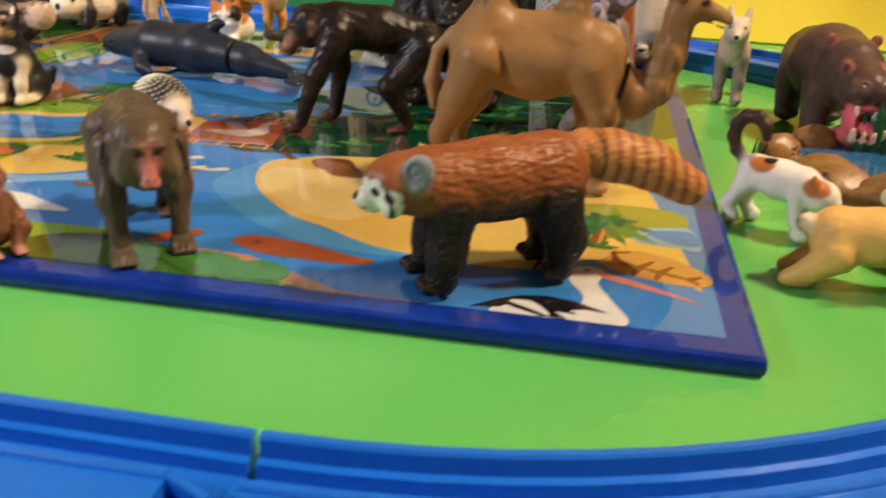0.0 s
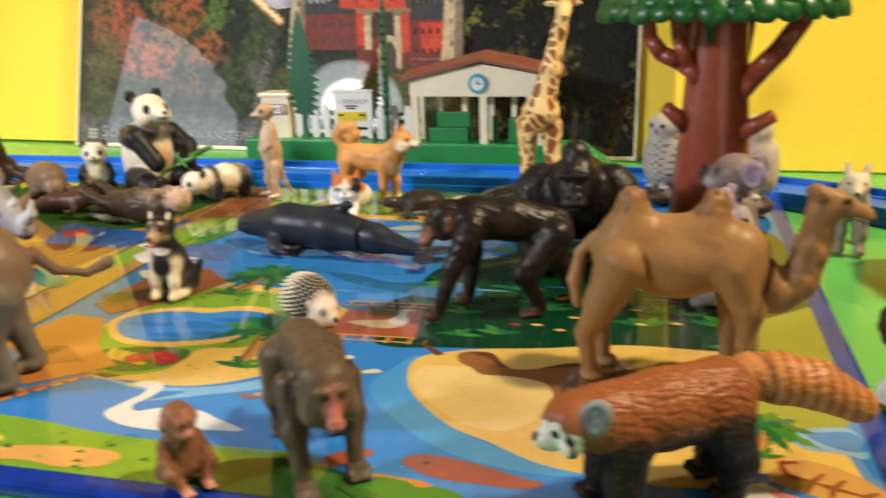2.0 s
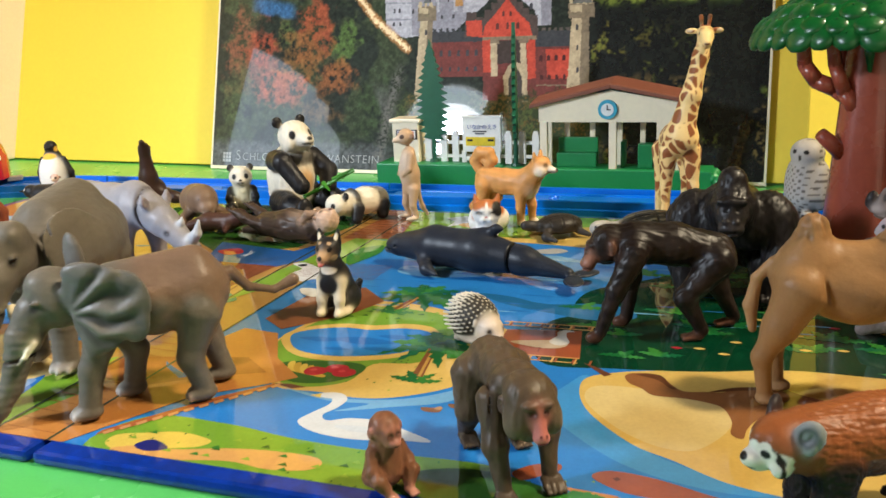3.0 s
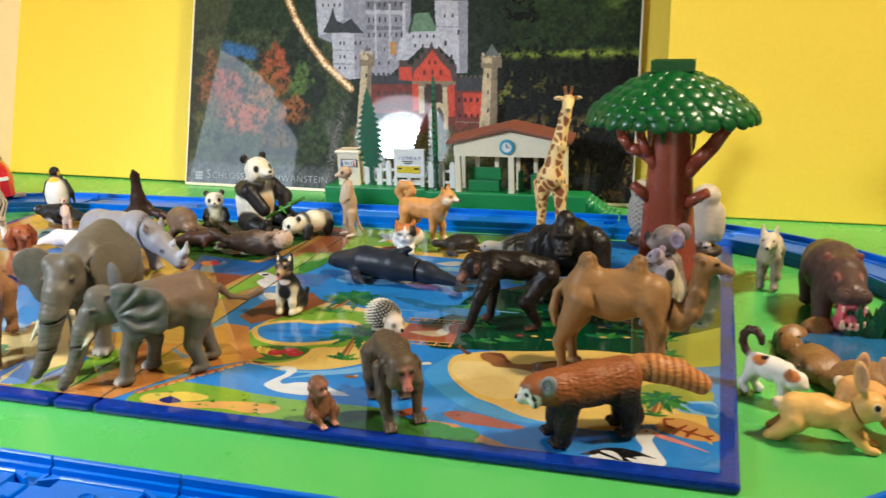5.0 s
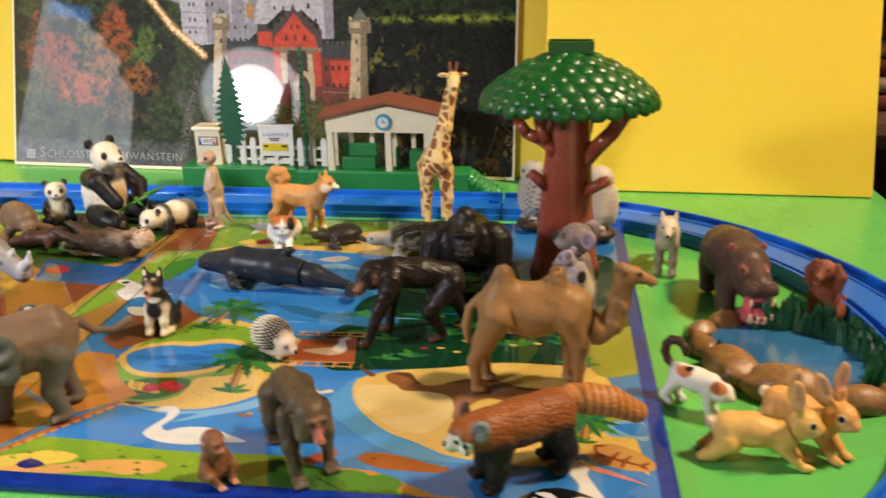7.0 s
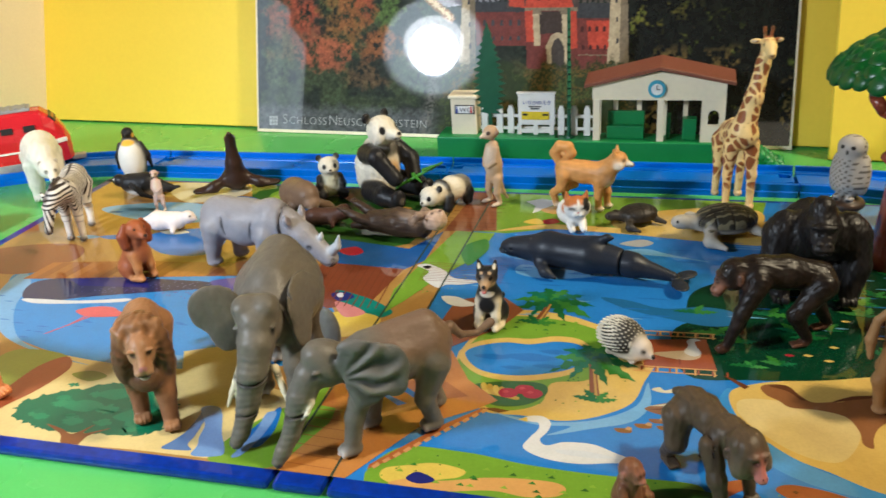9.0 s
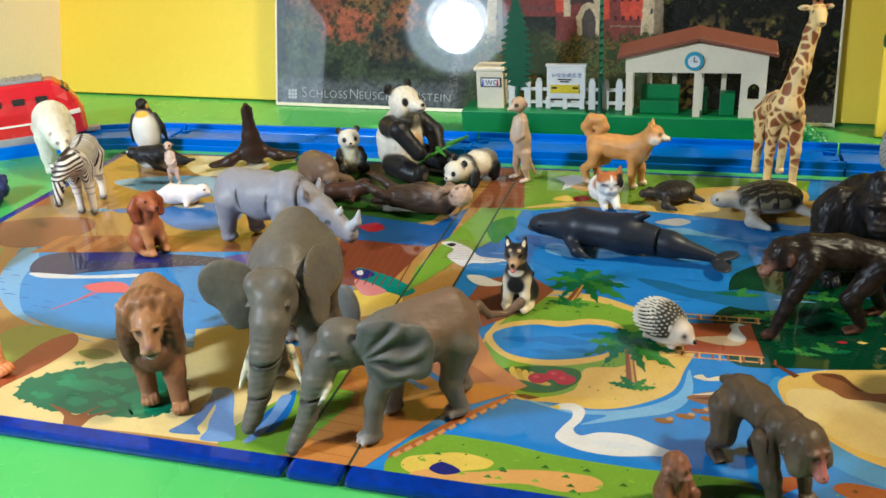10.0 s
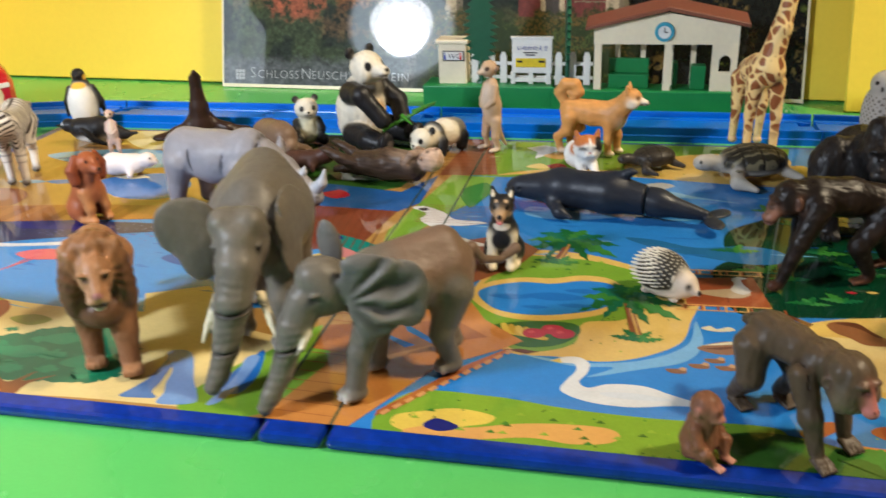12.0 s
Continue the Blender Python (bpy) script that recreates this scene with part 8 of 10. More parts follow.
# tiger
TI, TIW = (0.62, 0.205, 0.066), (0.70, 0.56, 0.42)
f = Figure(2.8)
f.chain([(14, 0, 30), (0, 0, 28.5), (-18, 0, 30)], [8.6, 8, 8.6], TI).chain([(18, 0, 32), (26, 0, 34)], [7.6, 7], TI).egg((30, 0, 35.5), (6.8, 7.2, 7), TI).both("egg", (31, 5.6, 32), (3.4, 2.6, 4), TIW, k=1.5).egg((36.4, 0, 32.8), (3.8, 3.4, 3.4), (0.64, 0.28, 0.15), k=1.2).chain([(33, 0, 38), (38.6, 0, 34.4)], [2.2, 1.7], TI, k=1).egg((36.6, 0, 30), (2.8, 2.8, 1.7), TIW, k=0.8)
f.both("egg", (26.4, 6, 41), (1.3, 2.5, 2.5), TI, k=0.7).both("carve", (27.4, 6.4, 41.2), (0.9, 1.7, 1.8), (0.035, 0.03, 0.028), k=0.3).dab((40, 0, 34), (1.0, 1.6, 1.0), (0.60, 0.20, 0.15)).both("dab", (34.4, 4, 38.4), (1.8, 1.4, 1.0), TIW).both("dab", (35.6, 3.3, 36.8), (1.1, 1.0, 0.7), EYE_BLACK).carve((38.4, 0, 31.2), (3, 3, 0.3), (0.03, 0.015, 0.012), k=0.2).both("dab", (33.6, 6.4, 34.6), (1.6, 1.4, 0.5), EYE_BLACK).both("dab", (32.4, 7.2, 32.4), (1.8, 1.4, 0.45), EYE_BLACK).both("dab", (31, 7.4, 30.4), (1.6, 1.4, 0.45), EYE_BLACK)
f.egg((4, 0, 23), (18, 5, 4), TIW)
for s, a, b in ((1, 24, -20), (-1, 18, -26)):
    f.chain([(15, s * 5.8, 26), (a - 3, s * 6, 14), (a - 0.5, s * 5.6, 3)], [6.4, 4, 3.4], TI, k=2)
    f.chain([(-18, s * 5.8, 26), (b + 5, s * 6.4, 14), (b - 1.6, s * 6.2, 9), (b, s * 6.2, 3)], [7.4, 4.2, 3, 3], TI, k=2)
    for q in (-2.5, -0.85, 0.85, 2.5):
        f.egg((a + 3.4 - abs(q) * 0.3, s * 5.6 + q, 2.3), (3.2, 1.2, 2.2), TI, k=0.6).egg((b + 3 - abs(q) * 0.3, s * 6.2 + q, 2.2), (3, 1.1, 2), TI, k=0.6)
f.chain([(-26, 0, 32), (-36, 0, 26), (-44, 2, 18)], [2.2, 2, 1.8], TI)


def tigerish(p, c):
    wob = 0.9 * rough(p, 0.18)
    w = p[:, 0] * 1.5 - 0.40 * (p[:, 2] - 28) * np.where(p[:, 0] > 0, 1, -1) + 1.8 * wob
    gap = 0.66 + 0.16 * rough(p, 0.35)
    t = np.sin(w)
    flank = np.clip((p[:, 2] - 19) / 4, 0, 1) * (p[:, 0] < 27)
    body = np.clip((t - gap) / 0.08, 0, 1) * flank
    top = near(p, (30, 0, 42), (5, 5, 3.5)) * (np.sin(p[:, 0] * 2.2 + np.abs(p[:, 1]) * 0.6) > 0.45)
    legs = np.clip((np.sin(p[:, 2] * 1.05 + p[:, 0] * 0.25) - 0.88) / 0.05, 0, 1) * (p[:, 2] < 19) * (p[:, 2] > 8) * (rough(p, 0.4) > -0.1)
    tail = (p[:, 0] < -29) * (np.sin(p[:, 0] * 1.5) > 0.3)
    m = np.clip(body + top + legs + tail, 0, 1)[:, None]
    pale = (near(p, (20, 0, 8), (14, 10, 11)) * 0.35)[:, None]
    c = c * (1 - pale) + np.array((0.66, 0.36, 0.20)) * pale
    return c * (1 - m) + np.array((0.018, 0.011, 0.008)) * m


f.build("tiger_figure", (-0.4450, 0.0300), 349, "orange tiger figure with black stripes near the board edge", "toy tiger", M_FIGURE, 0.42, tigerish, relief=lambda p: 0.06 * rough(p, 1.4), relief_tone=0.6)


# lioness
f = Figure(2.8)
LN = (0.37, 0.165, 0.070)
f.chain([(10, 0, 26), (-4, 0, 25), (-17, 0, 27)], [7.2, 6.8, 7.4], LN).chain([(14, 0, 26), (20, -2, 22)], [6, 5.2], LN).egg((24, -4, 19.5), (5.6, 5.4, 5.4), LN).egg((28, -5.6, 17), (3, 2.8, 2.6), (0.44, 0.24, 0.12), k=1)
for y in (1.4, -9.2):
    f.egg((22.6, y, 24.6), (1.2, 2.0, 2.0), LN, k=0.6).carve((23.6, y, 24.8), (0.7, 1.3, 1.3), (0.55, 0.34, 0.20), k=0.3)
f.carve((28, -2.2, 20.6), (0.9, 0.9, 0.6), EYE_BLACK, k=0.3).carve((27, -8, 20.6), (0.9, 0.9, 0.6), EYE_BLACK, k=0.3).dab((30.6, -6.2, 18), (0.9, 1.3, 0.8), (0.2, 0.08, 0.07)).carve((30, -6, 15.8), (2.4, 2.4, 0.25), (0.12, 0.05, 0.04), k=0.2)
for s, a, b in ((1, 12, -18), (-1, 17, -13)):
    f.chain([(10, s * 4.8, 22), (a - 1, s * 5, 12), (a, s * 5, 2.6)], [5.2, 3.2, 2.7], LN, k=2).egg((a + 2, s * 5, 2), (3.6, 2.9, 2), LN, k=0.8)
    f.chain([(-17, s * 5, 22), (b + 3, s * 5.2, 12), (b - 2, s * 5, 8), (b, s * 5, 2.6)], [6.2, 3.4, 2.6, 2.5], LN, k=2).egg((b + 2, s * 5, 2), (3.6, 2.9, 2), LN, k=0.8)
f.chain([(-24, 0, 27), (-32, 0, 18), (-35, 0, 12)], [1.6, 1.4, 1.6], LN)
f.build("lioness_figure", (-0.5160, 0.1140), 306, "sandy brown lioness figure with its head lowered", "toy lioness", M_FIGURE, 0.5, relief=fur(0.06, 1.4), relief_tone=1)


# zebra
f = Figure(2.3)
ZW = (0.70, 0.64, 0.56)
f.chain([(11, 0, 31), (0, 0, 29.5), (-12, 0, 32)], [7, 7.2, 7.4], ZW).chain([(14, -1, 33), (19, -4, 31), (22.5, -7, 26)], [5.4, 4.4, 3.7], ZW).chain([(22.5, -7, 25.5), (26, -9, 14.5)], [3.6, 2.1], ZW, k=1).egg((26.3, -9.1, 13.4), (2.2, 2.2, 2.2), (0.05, 0.035, 0.03), k=0.7)
f.chain([(20, -3.6, 30), (18.4, -2.4, 33.2)], [1.0, 0.8], ZW, k=0.5).chain([(20.6, -9, 30), (19, -10.6, 33)], [1.0, 0.8], ZW, k=0.5).dab((25.4, -5.4, 21.6), 0.8, EYE_BLACK).dab((24, -10.6, 21.6), 0.8, EYE_BLACK)
for s, a, b in ((1, 11, -12), (-1, 8, -15)):
    f.chain([(10, s * 3.6, 27), (a, s * 3.8, 14), (a, s * 3.8, 3)], [4.6, 2.3, 1.8], ZW, k=1.5).egg((a, s * 3.8, 13.6), (2.3, 2.1, 2.3), ZW, k=0.8).egg((a + 0.5, s * 3.8, 1.7), (2.6, 2.2, 1.8), (0.09, 0.075, 0.065), k=0.5)
    f.chain([(-12, s * 3.8, 27), (b + 2, s * 3.8, 17), (b - 1, s * 3.8, 12), (b, s * 3.8, 3)], [5.8, 3, 2.1, 1.8], ZW, k=1.5).egg((b + 0.5, s * 3.8, 1.7), (2.6, 2.2, 1.8), (0.09, 0.075, 0.065), k=0.5)
f.chain([(14, -1, 39.4), (19.4, -4, 37), (23.6, -8, 30), (24.6, -8.4, 26)], [1.0, 1.2, 1.2, 0.8], (0.05, 0.035, 0.03), k=0.6).chain([(-19, 0, 34), (-22, 0, 24), (-22, 0, 17)], [1.2, 0.9, 1.3], ZW)


def zebra(p, c):
    neck = np.clip((p[:, 0] - 12) / 4, 0, 1)
    w = (p[:, 0] * 2.9 + 0.35 * (p[:, 2] - 30) * np.where(p[:, 0] < -6, 1.6, 0.2)) * (1 - neck) + neck * (p[:, 2] * 2.8 + p[:, 0] * 0.7) + 0.9 * rough(p, 0.22)
    m = bands(np.sin(w), -0.05, 0.25) * bands(p[:, 2], 17, 20)
    head = bands(np.sin(p[:, 1] * 2.6 + p[:, 2] * 0.5), 0.0, 0.3) * ((p[:, 0] > 21) & (p[:, 2] < 25))[:, None]
    m = np.where(((p[:, 0] > 21) & (p[:, 2] < 25))[:, None], head, m)
    low = bands(np.sin(p[:, 2] * 1.7), 0.5, 0.8) * ((p[:, 2] <= 18) & (p[:, 2] > 12) & (p[:, 0] < 20))[:, None] * 0.5
    spine = (near(p, (-4, 0, 39), (16, 0.8, 3)))[:, None]
    m = np.clip(m + low + spine, 0, 1)
    return c * (1 - m) + np.array((0.030, 0.020, 0.016)) * m


f.build("zebra_figure", (-0.4990, 0.1970), 294, "black and white zebra figure with its head down", "toy zebra", M_FIGURE, 0.33, zebra, scale=1.04)


# polar bear
PB_ = (0.70, 0.65, 0.54)
f = Figure(3.6)
f.chain([(10, 0, 31), (-6, 0, 32), (-20, 0, 29)], [10.5, 11.6, 11], PB_).chain([(16, 0, 31), (25, 2, 26)], [8.2, 6.6], PB_).egg((29, 3, 25), (6.4, 6, 5.8), PB_).chain([(32, 3.4, 24), (38, 4, 20.4)], [3.6, 2.5], PB_, k=1.5)
for y, t in ((8, 1), (-2.2, -1)):
    f.egg((26.5, y, 30), (1.0, 1.7, 1.7), PB_, k=0.6).carve((27.4, y, 30), (0.7, 1.0, 1.0), (0.40, 0.33, 0.26), k=0.3)
f.dab((40.2, 4.2, 20.8), (1.3, 1.8, 1.4), EYE_BLACK).carve((34, 6.1, 25.2), (0.8, 0.8, 0.7), EYE_BLACK, k=0.3).carve((34.4, 0.7, 25.2), (0.8, 0.8, 0.7), EYE_BLACK, k=0.3).carve((39, 4, 18.8), (3, 3, 0.3), (0.05, 0.04, 0.04), k=0.2)
for s, a, b in ((1, 17, -20), (-1, 11, -16)):
    f.chain([(11, s * 6.8, 25), (a, s * 7, 12), (a, s * 7, 3)], [6.4, 4.8, 4], PB_, k=2.5)
    f.chain([(-18, s * 6.8, 24), (b, s * 7, 12), (b, s * 7, 3)], [7.6, 5, 4], PB_, k=2.5)
    for q in (-2.9, -1, 1, 2.9):
        f.egg((a + 3.2 - abs(q) * 0.3, s * 7 + q, 2.2), (3.4, 1.3, 2.2), PB_, k=0.6).egg((b + 3 - abs(q) * 0.3, s * 7 + q, 2.2), (3.4, 1.3, 2.2), PB_, k=0.6).dab((a + 6.6, s * 7 + q, 1.4), (0.8, 0.6, 0.8), (0.12, 0.10, 0.09))
f.build("polar_bear_figure", (-0.5770, 0.2690, 0.0), 311, "cream-white polar bear figure on the green sheet", "toy bear", M_FIGURE, 0.65, relief=fur(0.12, 1.1, (0.5, 1, 0.6)), relief_tone=0.5)


# seal pup
f = Figure(2.5)
SP = (0.74, 0.64, 0.60)
f.chain([(8, 0, 6), (-4, 0, 6), (-17, 0, 3.4)], [5.4, 5.6, 2.4], SP).egg((15, 0, 8), (4.6, 4.2, 4), SP).egg((18.8, 0, 7), (1.9, 1.9, 1.6), SP, k=1).both("chain", [(6, 4, 4), (7, 7, 1.4)], [1.9, 1.4], SP).both("egg", (-20, 2.4, 2), (3.4, 1.8, 1), SP)
f.dab((20.6, 0, 7.6), 0.7, EYE_BLACK).both("dab", (17.6, 2.6, 9.4), 0.75, EYE_BLACK)
f.build("seal_pup_figure", (-0.4480, 0.2095), 8, "small white seal pup figure", "toy seal", M_FIGURE, 0.55)

# meerkats


def meerkat(name, at, rz, h, label, sitting, pale=1.0):
    f = Figure(2)
    A, B = (0.46 * pale, 0.31 * pale, 0.19 * pale ** 3), (0.56 * pale, 0.45 * pale, 0.35 * pale)
    if sitting:
        f.chain([(0, 0, 8), (0, 0, 22)], [7.6, 5.2], A)
    else:
        f.chain([(-0.5, 0, 17), (0, 0, 24), (0, 0, 35)], [4.7, 4.7, 3.1], A)
    top = 26 if sitting else 40
    f.egg((1.8, 0, top - 13), (3.8, 3.8, 9), B).egg((1.4, 0, top + 3), (4.3, 4.1, 4.2), A).bone((3.4, 0, top + 2.2), (8.2, 0, top + 1.6), 2.3, 1.0, B)
    f.both("egg", (0, 4.6, top + 3.4), (1, 1, 1.4), (0.22, 0.13, 0.09), k=0.6).both("dab", (5.2, 2.8, top + 3.6), (1.5, 1.3, 1.2), (0.06, 0.035, 0.025)).dab((9.8, 0, top + 1.9), 0.8, EYE_BLACK)
    f.both("chain", [(0.6, 3.6, top - 6), (2.6, 4.8, top - 13), (5.2, 2.2, top - 16)], [1.9, 1.3, 1.0], A, k=0.8)
    if sitting:
        f.both("chain", [(0, 5.4, 5), (6, 6, 4), (8, 5, 1.6)], [3.4, 2.4, 1.6], A)
    else:
        f.both("chain", [(0, 3.4, 16), (1.4, 4.0, 8), (-0.4, 4.4, 1.8)], [3.0, 1.9, 1.3], A, k=0.9).both("egg", (2.4, 4.8, 1.2), (3.6, 1.5, 1.2), B, k=0.7)
    f.chain([(-4, 0, 14), (-6, 0, 6), (-9, 0, 1.4)], [1.4, 1.1, 0.8], A)
    f.build(name, at, rz, label, "toy meerkat", M_FIGURE, 0.45, scale=h / (top + 8))


meerkat("meerkat_figure", (-0.2575, 0.2745), 228, 51.0, "sandy meerkat figure standing upright on the brown path", False)
meerkat("small_meerkat_figure", (-0.4700, 0.2400), 286, 28.0, "small pale meerkat figure standing up", False, 1.15)

# emperor penguin, and one lying on its belly
f = Figure(2)
f.chain([(0, 0, 9), (0, 0, 17), (0, 0, 27)], [8.6, 9, 5.8], BLACKF).egg((3.6, 0, 15.5), (8, 8.6, 14.5), (0.75, 0.72, 0.66), k=0.6).egg((1, 0, 34), (4.4, 4.1, 4.4), BLACKF).bone((4.4, 0, 34), (8.4, 0, 33.6), 1.3, 0.5, BLACKF, k=1)
f.both("chain", [(0, 7, 26), (-1, 10.4, 17), (-2, 11.6, 8)], [1.9, 2.1, 0.9], BLACKF, k=1).dab((5, 0, 28), (4.4, 4.6, 2.4), (0.75, 0.42, 0.05)).both("dab", (2, 4, 33), (2, 1.3, 1.8), (0.75, 0.42, 0.05)).both("egg", (4.6, 3.4, 1.2), (4, 2.4, 1.3), (0.03, 0.03, 0.03), k=1)
f.build("penguin_figure", (-0.5235, 0.2955), 288, "standing emperor penguin figure with a white belly", "toy penguin", M_FIGURE, 0.65)
f = Figure(2)
f.chain([(12, 0, 9), (0, 0, 8.4), (-14, 0, 5)], [6.4, 7.4, 3.2], BLACKF).egg((2, 0, 4.4), (14, 6.4, 4.2), (0.72, 0.70, 0.66), k=1).egg((19, 0, 11), (4.6, 4.2, 4.2), BLACKF).bone((22, 0, 11), (27, 0, 11), 1.3, 0.5, BLACKF, k=0.8)
f.both("chain", [(8, 6.6, 9), (0, 11, 5), (-8, 12.6, 2)], [1.7, 1.9, 0.8], BLACKF, k=1).both("dab", (21.6, 2.9, 12.6), 0.8, (0.7, 0.7, 0.68)).bone((-15, 0, 4.6), (-22, 0, 5.6), 2, 0.8, BLACKF)
f.build("belly_penguin_figure", (-0.4950, 0.2660), 190, "black and white penguin figure sliding on its belly", "toy penguin", M_FIGURE, 0.6)

# sea lion
SL = (0.030, 0.014, 0.009)
f = Figure(3)
f.chain([(3, 0, 7), (5, 0, 17), (6.4, 0, 31)], [8, 5.2, 3.5], SL).egg((7.6, 0, 35), (4.2, 3.5, 3.9), SL).chain([(9, 0, 36), (12, 0, 39.4)], [2.4, 1.7], SL, k=1.2).chain([(2, 0, 7), (-12, 0, 6), (-24, 0, 3.4)], [8, 6.4, 3.2], SL)
f.both("chain", [(4, 6, 7), (8, 15, 3.6), (7, 26, 1.6)], [3.6, 3.2, 1.4], SL).both("egg", (7, 22, 1.8), (4.6, 7, 1.3), SL).both("egg", (-28, 4, 2), (5.4, 3, 1.2), SL).both("dab", (10.4, 2.7, 37), 0.7, (0.002, 0.002, 0.002)).both("egg", (5.4, 3.4, 35.4), (1.2, 0.6, 0.7), SL, k=0.4)
f.build("sea_lion_figure", (-0.4385, 0.2850), 298, "dark brown sea lion figure with its head raised", "toy sea lion", M_GLOSSFIG, 0.75)

# pandas
PK, PW_ = (0.013, 0.012, 0.013), (0.68, 0.62, 0.50)
f = Figure(2.8)
f.chain([(-1, 0, 12), (-1, 0, 20), (1, 0, 28)], [13, 12.6, 9.4], PW_).egg((2, 0, 29), (9.2, 11.2, 6.4), PK, k=1.5).egg((8, 0, 17), (5.6, 6.4, 8), (0.50, 0.30, 0.13), k=1.5)
f.egg((5, 0, 41), (8.6, 8.8, 8.2), PW_).both("egg", (8, 5.6, 38), (4, 3.6, 4.4), PW_, k=2).chain([(11, 0, 40), (17, 0, 39.4)], [4.6, 3.2], PW_, k=1.5).dab((20, 0, 41), (1.3, 1.8, 1.1), EYE_BLACK).carve((18.6, 0, 38), (2.8, 3, 0.3), (0.04, 0.03, 0.03), k=0.2).both("egg", (0.5, 7.2, 48.4), (1.6, 3, 3), PK, k=0.7).both("dab", (11.2, 5.2, 42.2), (2.0, 1.8, 2.5), PK)
f.chain([(3, 11, 28), (12, 14.6, 21), (20, 9, 14)], [5.8, 5, 4.2], PK, k=1.5).chain([(3, -11, 29), (15, -15, 30), (25, -11, 18)], [5.8, 5, 4.4], PK, k=1.5)
f.both("chain", [(4, 10, 7), (17, 13, 6.4), (25, 12, 5.4)], [7.2, 6, 5], PK, k=1.5).both("egg", (28, 12, 6.4), (2.6, 4.6, 5.8), PK, k=1).both("dab", (30.4, 12, 6), (0.8, 2, 2.2), (0.10, 0.08, 0.07))
f.build("giant_panda_figure", (-0.3330, 0.2790), 332, "black and white giant panda figure sitting with a bamboo stalk", "toy panda", M_FIGURE, 0.55, scale=1.08, relief=fur(0.10, 1.4, (1, 1, 0.5)), relief_tone=0.8)
bam = bmesh.new()
tube(bam, (-0.316, 0.260, 0.018), (-0.288, 0.268, 0.032), 0.0011, 0.0008, 8)
for k in range(4):
    tube(bam, Vector((-0.316 + 0.007 * k, 0.260 + 0.002 * k, 0.018 + 0.0035 * k)), Vector((-0.3155 + 0.007 * k, 0.2601 + 0.002 * k, 0.0183 + 0.0035 * k)), 0.0014, 0.0014, 8)
for a, b in (((-0.300, 0.266, 0.027), (-0.286, 0.263, 0.034)), ((-0.306, 0.265, 0.025), (-0.299, 0.259, 0.022))):
    tube(bam, a, b, 0.0016, 0.0003, 6)
tagged(mesh_object("bamboo_stalk", bam, material("bamboo_green_plastic", (0.05, 0.20, 0.015), 0.4)), "green plastic bamboo stalk held by the panda", "toy bamboo")
f = Figure(2.2)
f.chain([(0, 0, 7), (0.5, 0, 12)], [7, 5.6], (0.66, 0.60, 0.40)).egg((-0.5, 0, 13), (5, 6.8, 3), PK, k=1).egg((1.4, 0, 21), (6.4, 6.8, 6.2), PW_).egg((6.4, 0, 19.2), (2.6, 2.6, 2.2), PW_, k=1).dab((8.8, 0, 20.2), (0.8, 1.1, 0.7), EYE_BLACK).carve((8.4, 0, 18.4), (1.6, 1.6, 0.25), (0.05, 0.04, 0.04), k=0.2)
f.both("egg", (-0.5, 5.6, 26.4), (1.5, 2.1, 2.2), PK, k=0.6).both("dab", (6, 3.2, 22), (1.6, 1.5, 1.8), PK).both("chain", [(1, 6, 13), (4, 7.4, 9), (5, 6.8, 6)], [2.8, 2.4, 2], PK, k=1).both("chain", [(1, 5, 4), (8, 7.4, 3.6)], [3.6, 3.2], PK, k=1)
f.build("panda_cub_figure", (-0.3665, 0.2765), 300, "small black and white panda cub figure sitting", "toy panda", M_FIGURE, 0.45, relief=fur(0.07, 1.8, (1, 1, 0.5)), relief_tone=0.8)
f = Figure(2.3)
f.chain([(8, 0, 10), (-4, 0, 10.5), (-12, 0, 10)], [7.2, 7.8, 7.4], PW_).egg((6, 0, 11), (3.0, 8.2, 8.2), PK, k=0.8).egg((17, 0, 11), (6.6, 7, 6.4), PW_).egg((22.4, 0, 8.2), (3, 3, 2.6), PW_, k=1).dab((25, 0, 9.2), (0.8, 1.2, 0.8), EYE_BLACK).carve((24.4, 0, 7.2), (1.8, 1.8, 0.25), (0.05, 0.04, 0.04), k=0.2)
f.both("egg", (14.6, 6, 16.4), (1.5, 2.2, 2.2), PK, k=0.6).both("dab", (21.8, 3.4, 11.6), (1.6, 1.5, 1.8), PK).both("chain", [(7, 6.4, 8), (9, 7.6, 2.6)], [4, 3.2], PK, k=1).both("chain", [(-12, 6, 7), (-10, 7.6, 2.6)], [4.4, 3.4], PK, k=1)
f.build("panda_cub_figure", (-0.2850, 0.2670), 243, "small panda cub figure crawling on all fours", "toy panda", M_FIGURE, 0.45, scale=0.95, relief=fur(0.07, 1.8, (0.5, 1, 1)), relief_tone=0.8)


# sea otter on its back
OT, OTL = (0.045, 0.027, 0.017), (0.46, 0.31, 0.22)
f = Figure(2.6)
f.chain([(14, 0, 7), (0, 0, 7.5), (-16, 0, 6.5)], [6.8, 8, 6.4], OT).egg((7, 0, 12), (10, 5.6, 3), (0.20, 0.14, 0.10), k=1.5).egg((24, 0, 12), (6, 6.2, 6), OTL).egg((26, 0, 15.6), (3, 3.4, 2.4), (0.55, 0.40, 0.31), k=1).dab((27, 0, 18), (1.0, 1.4, 0.8), (0.10, 0.05, 0.04))
f.both("chain", [(12, 5, 11), (15, 4, 15), (18, 1.6, 15.6)], [2.6, 2.0, 1.6], (0.24, 0.16, 0.11), k=1).both("chain", [(-17, 4, 7), (-25, 6, 10), (-31, 6.6, 13)], [3.4, 2.8, 2.2], OT, k=1)
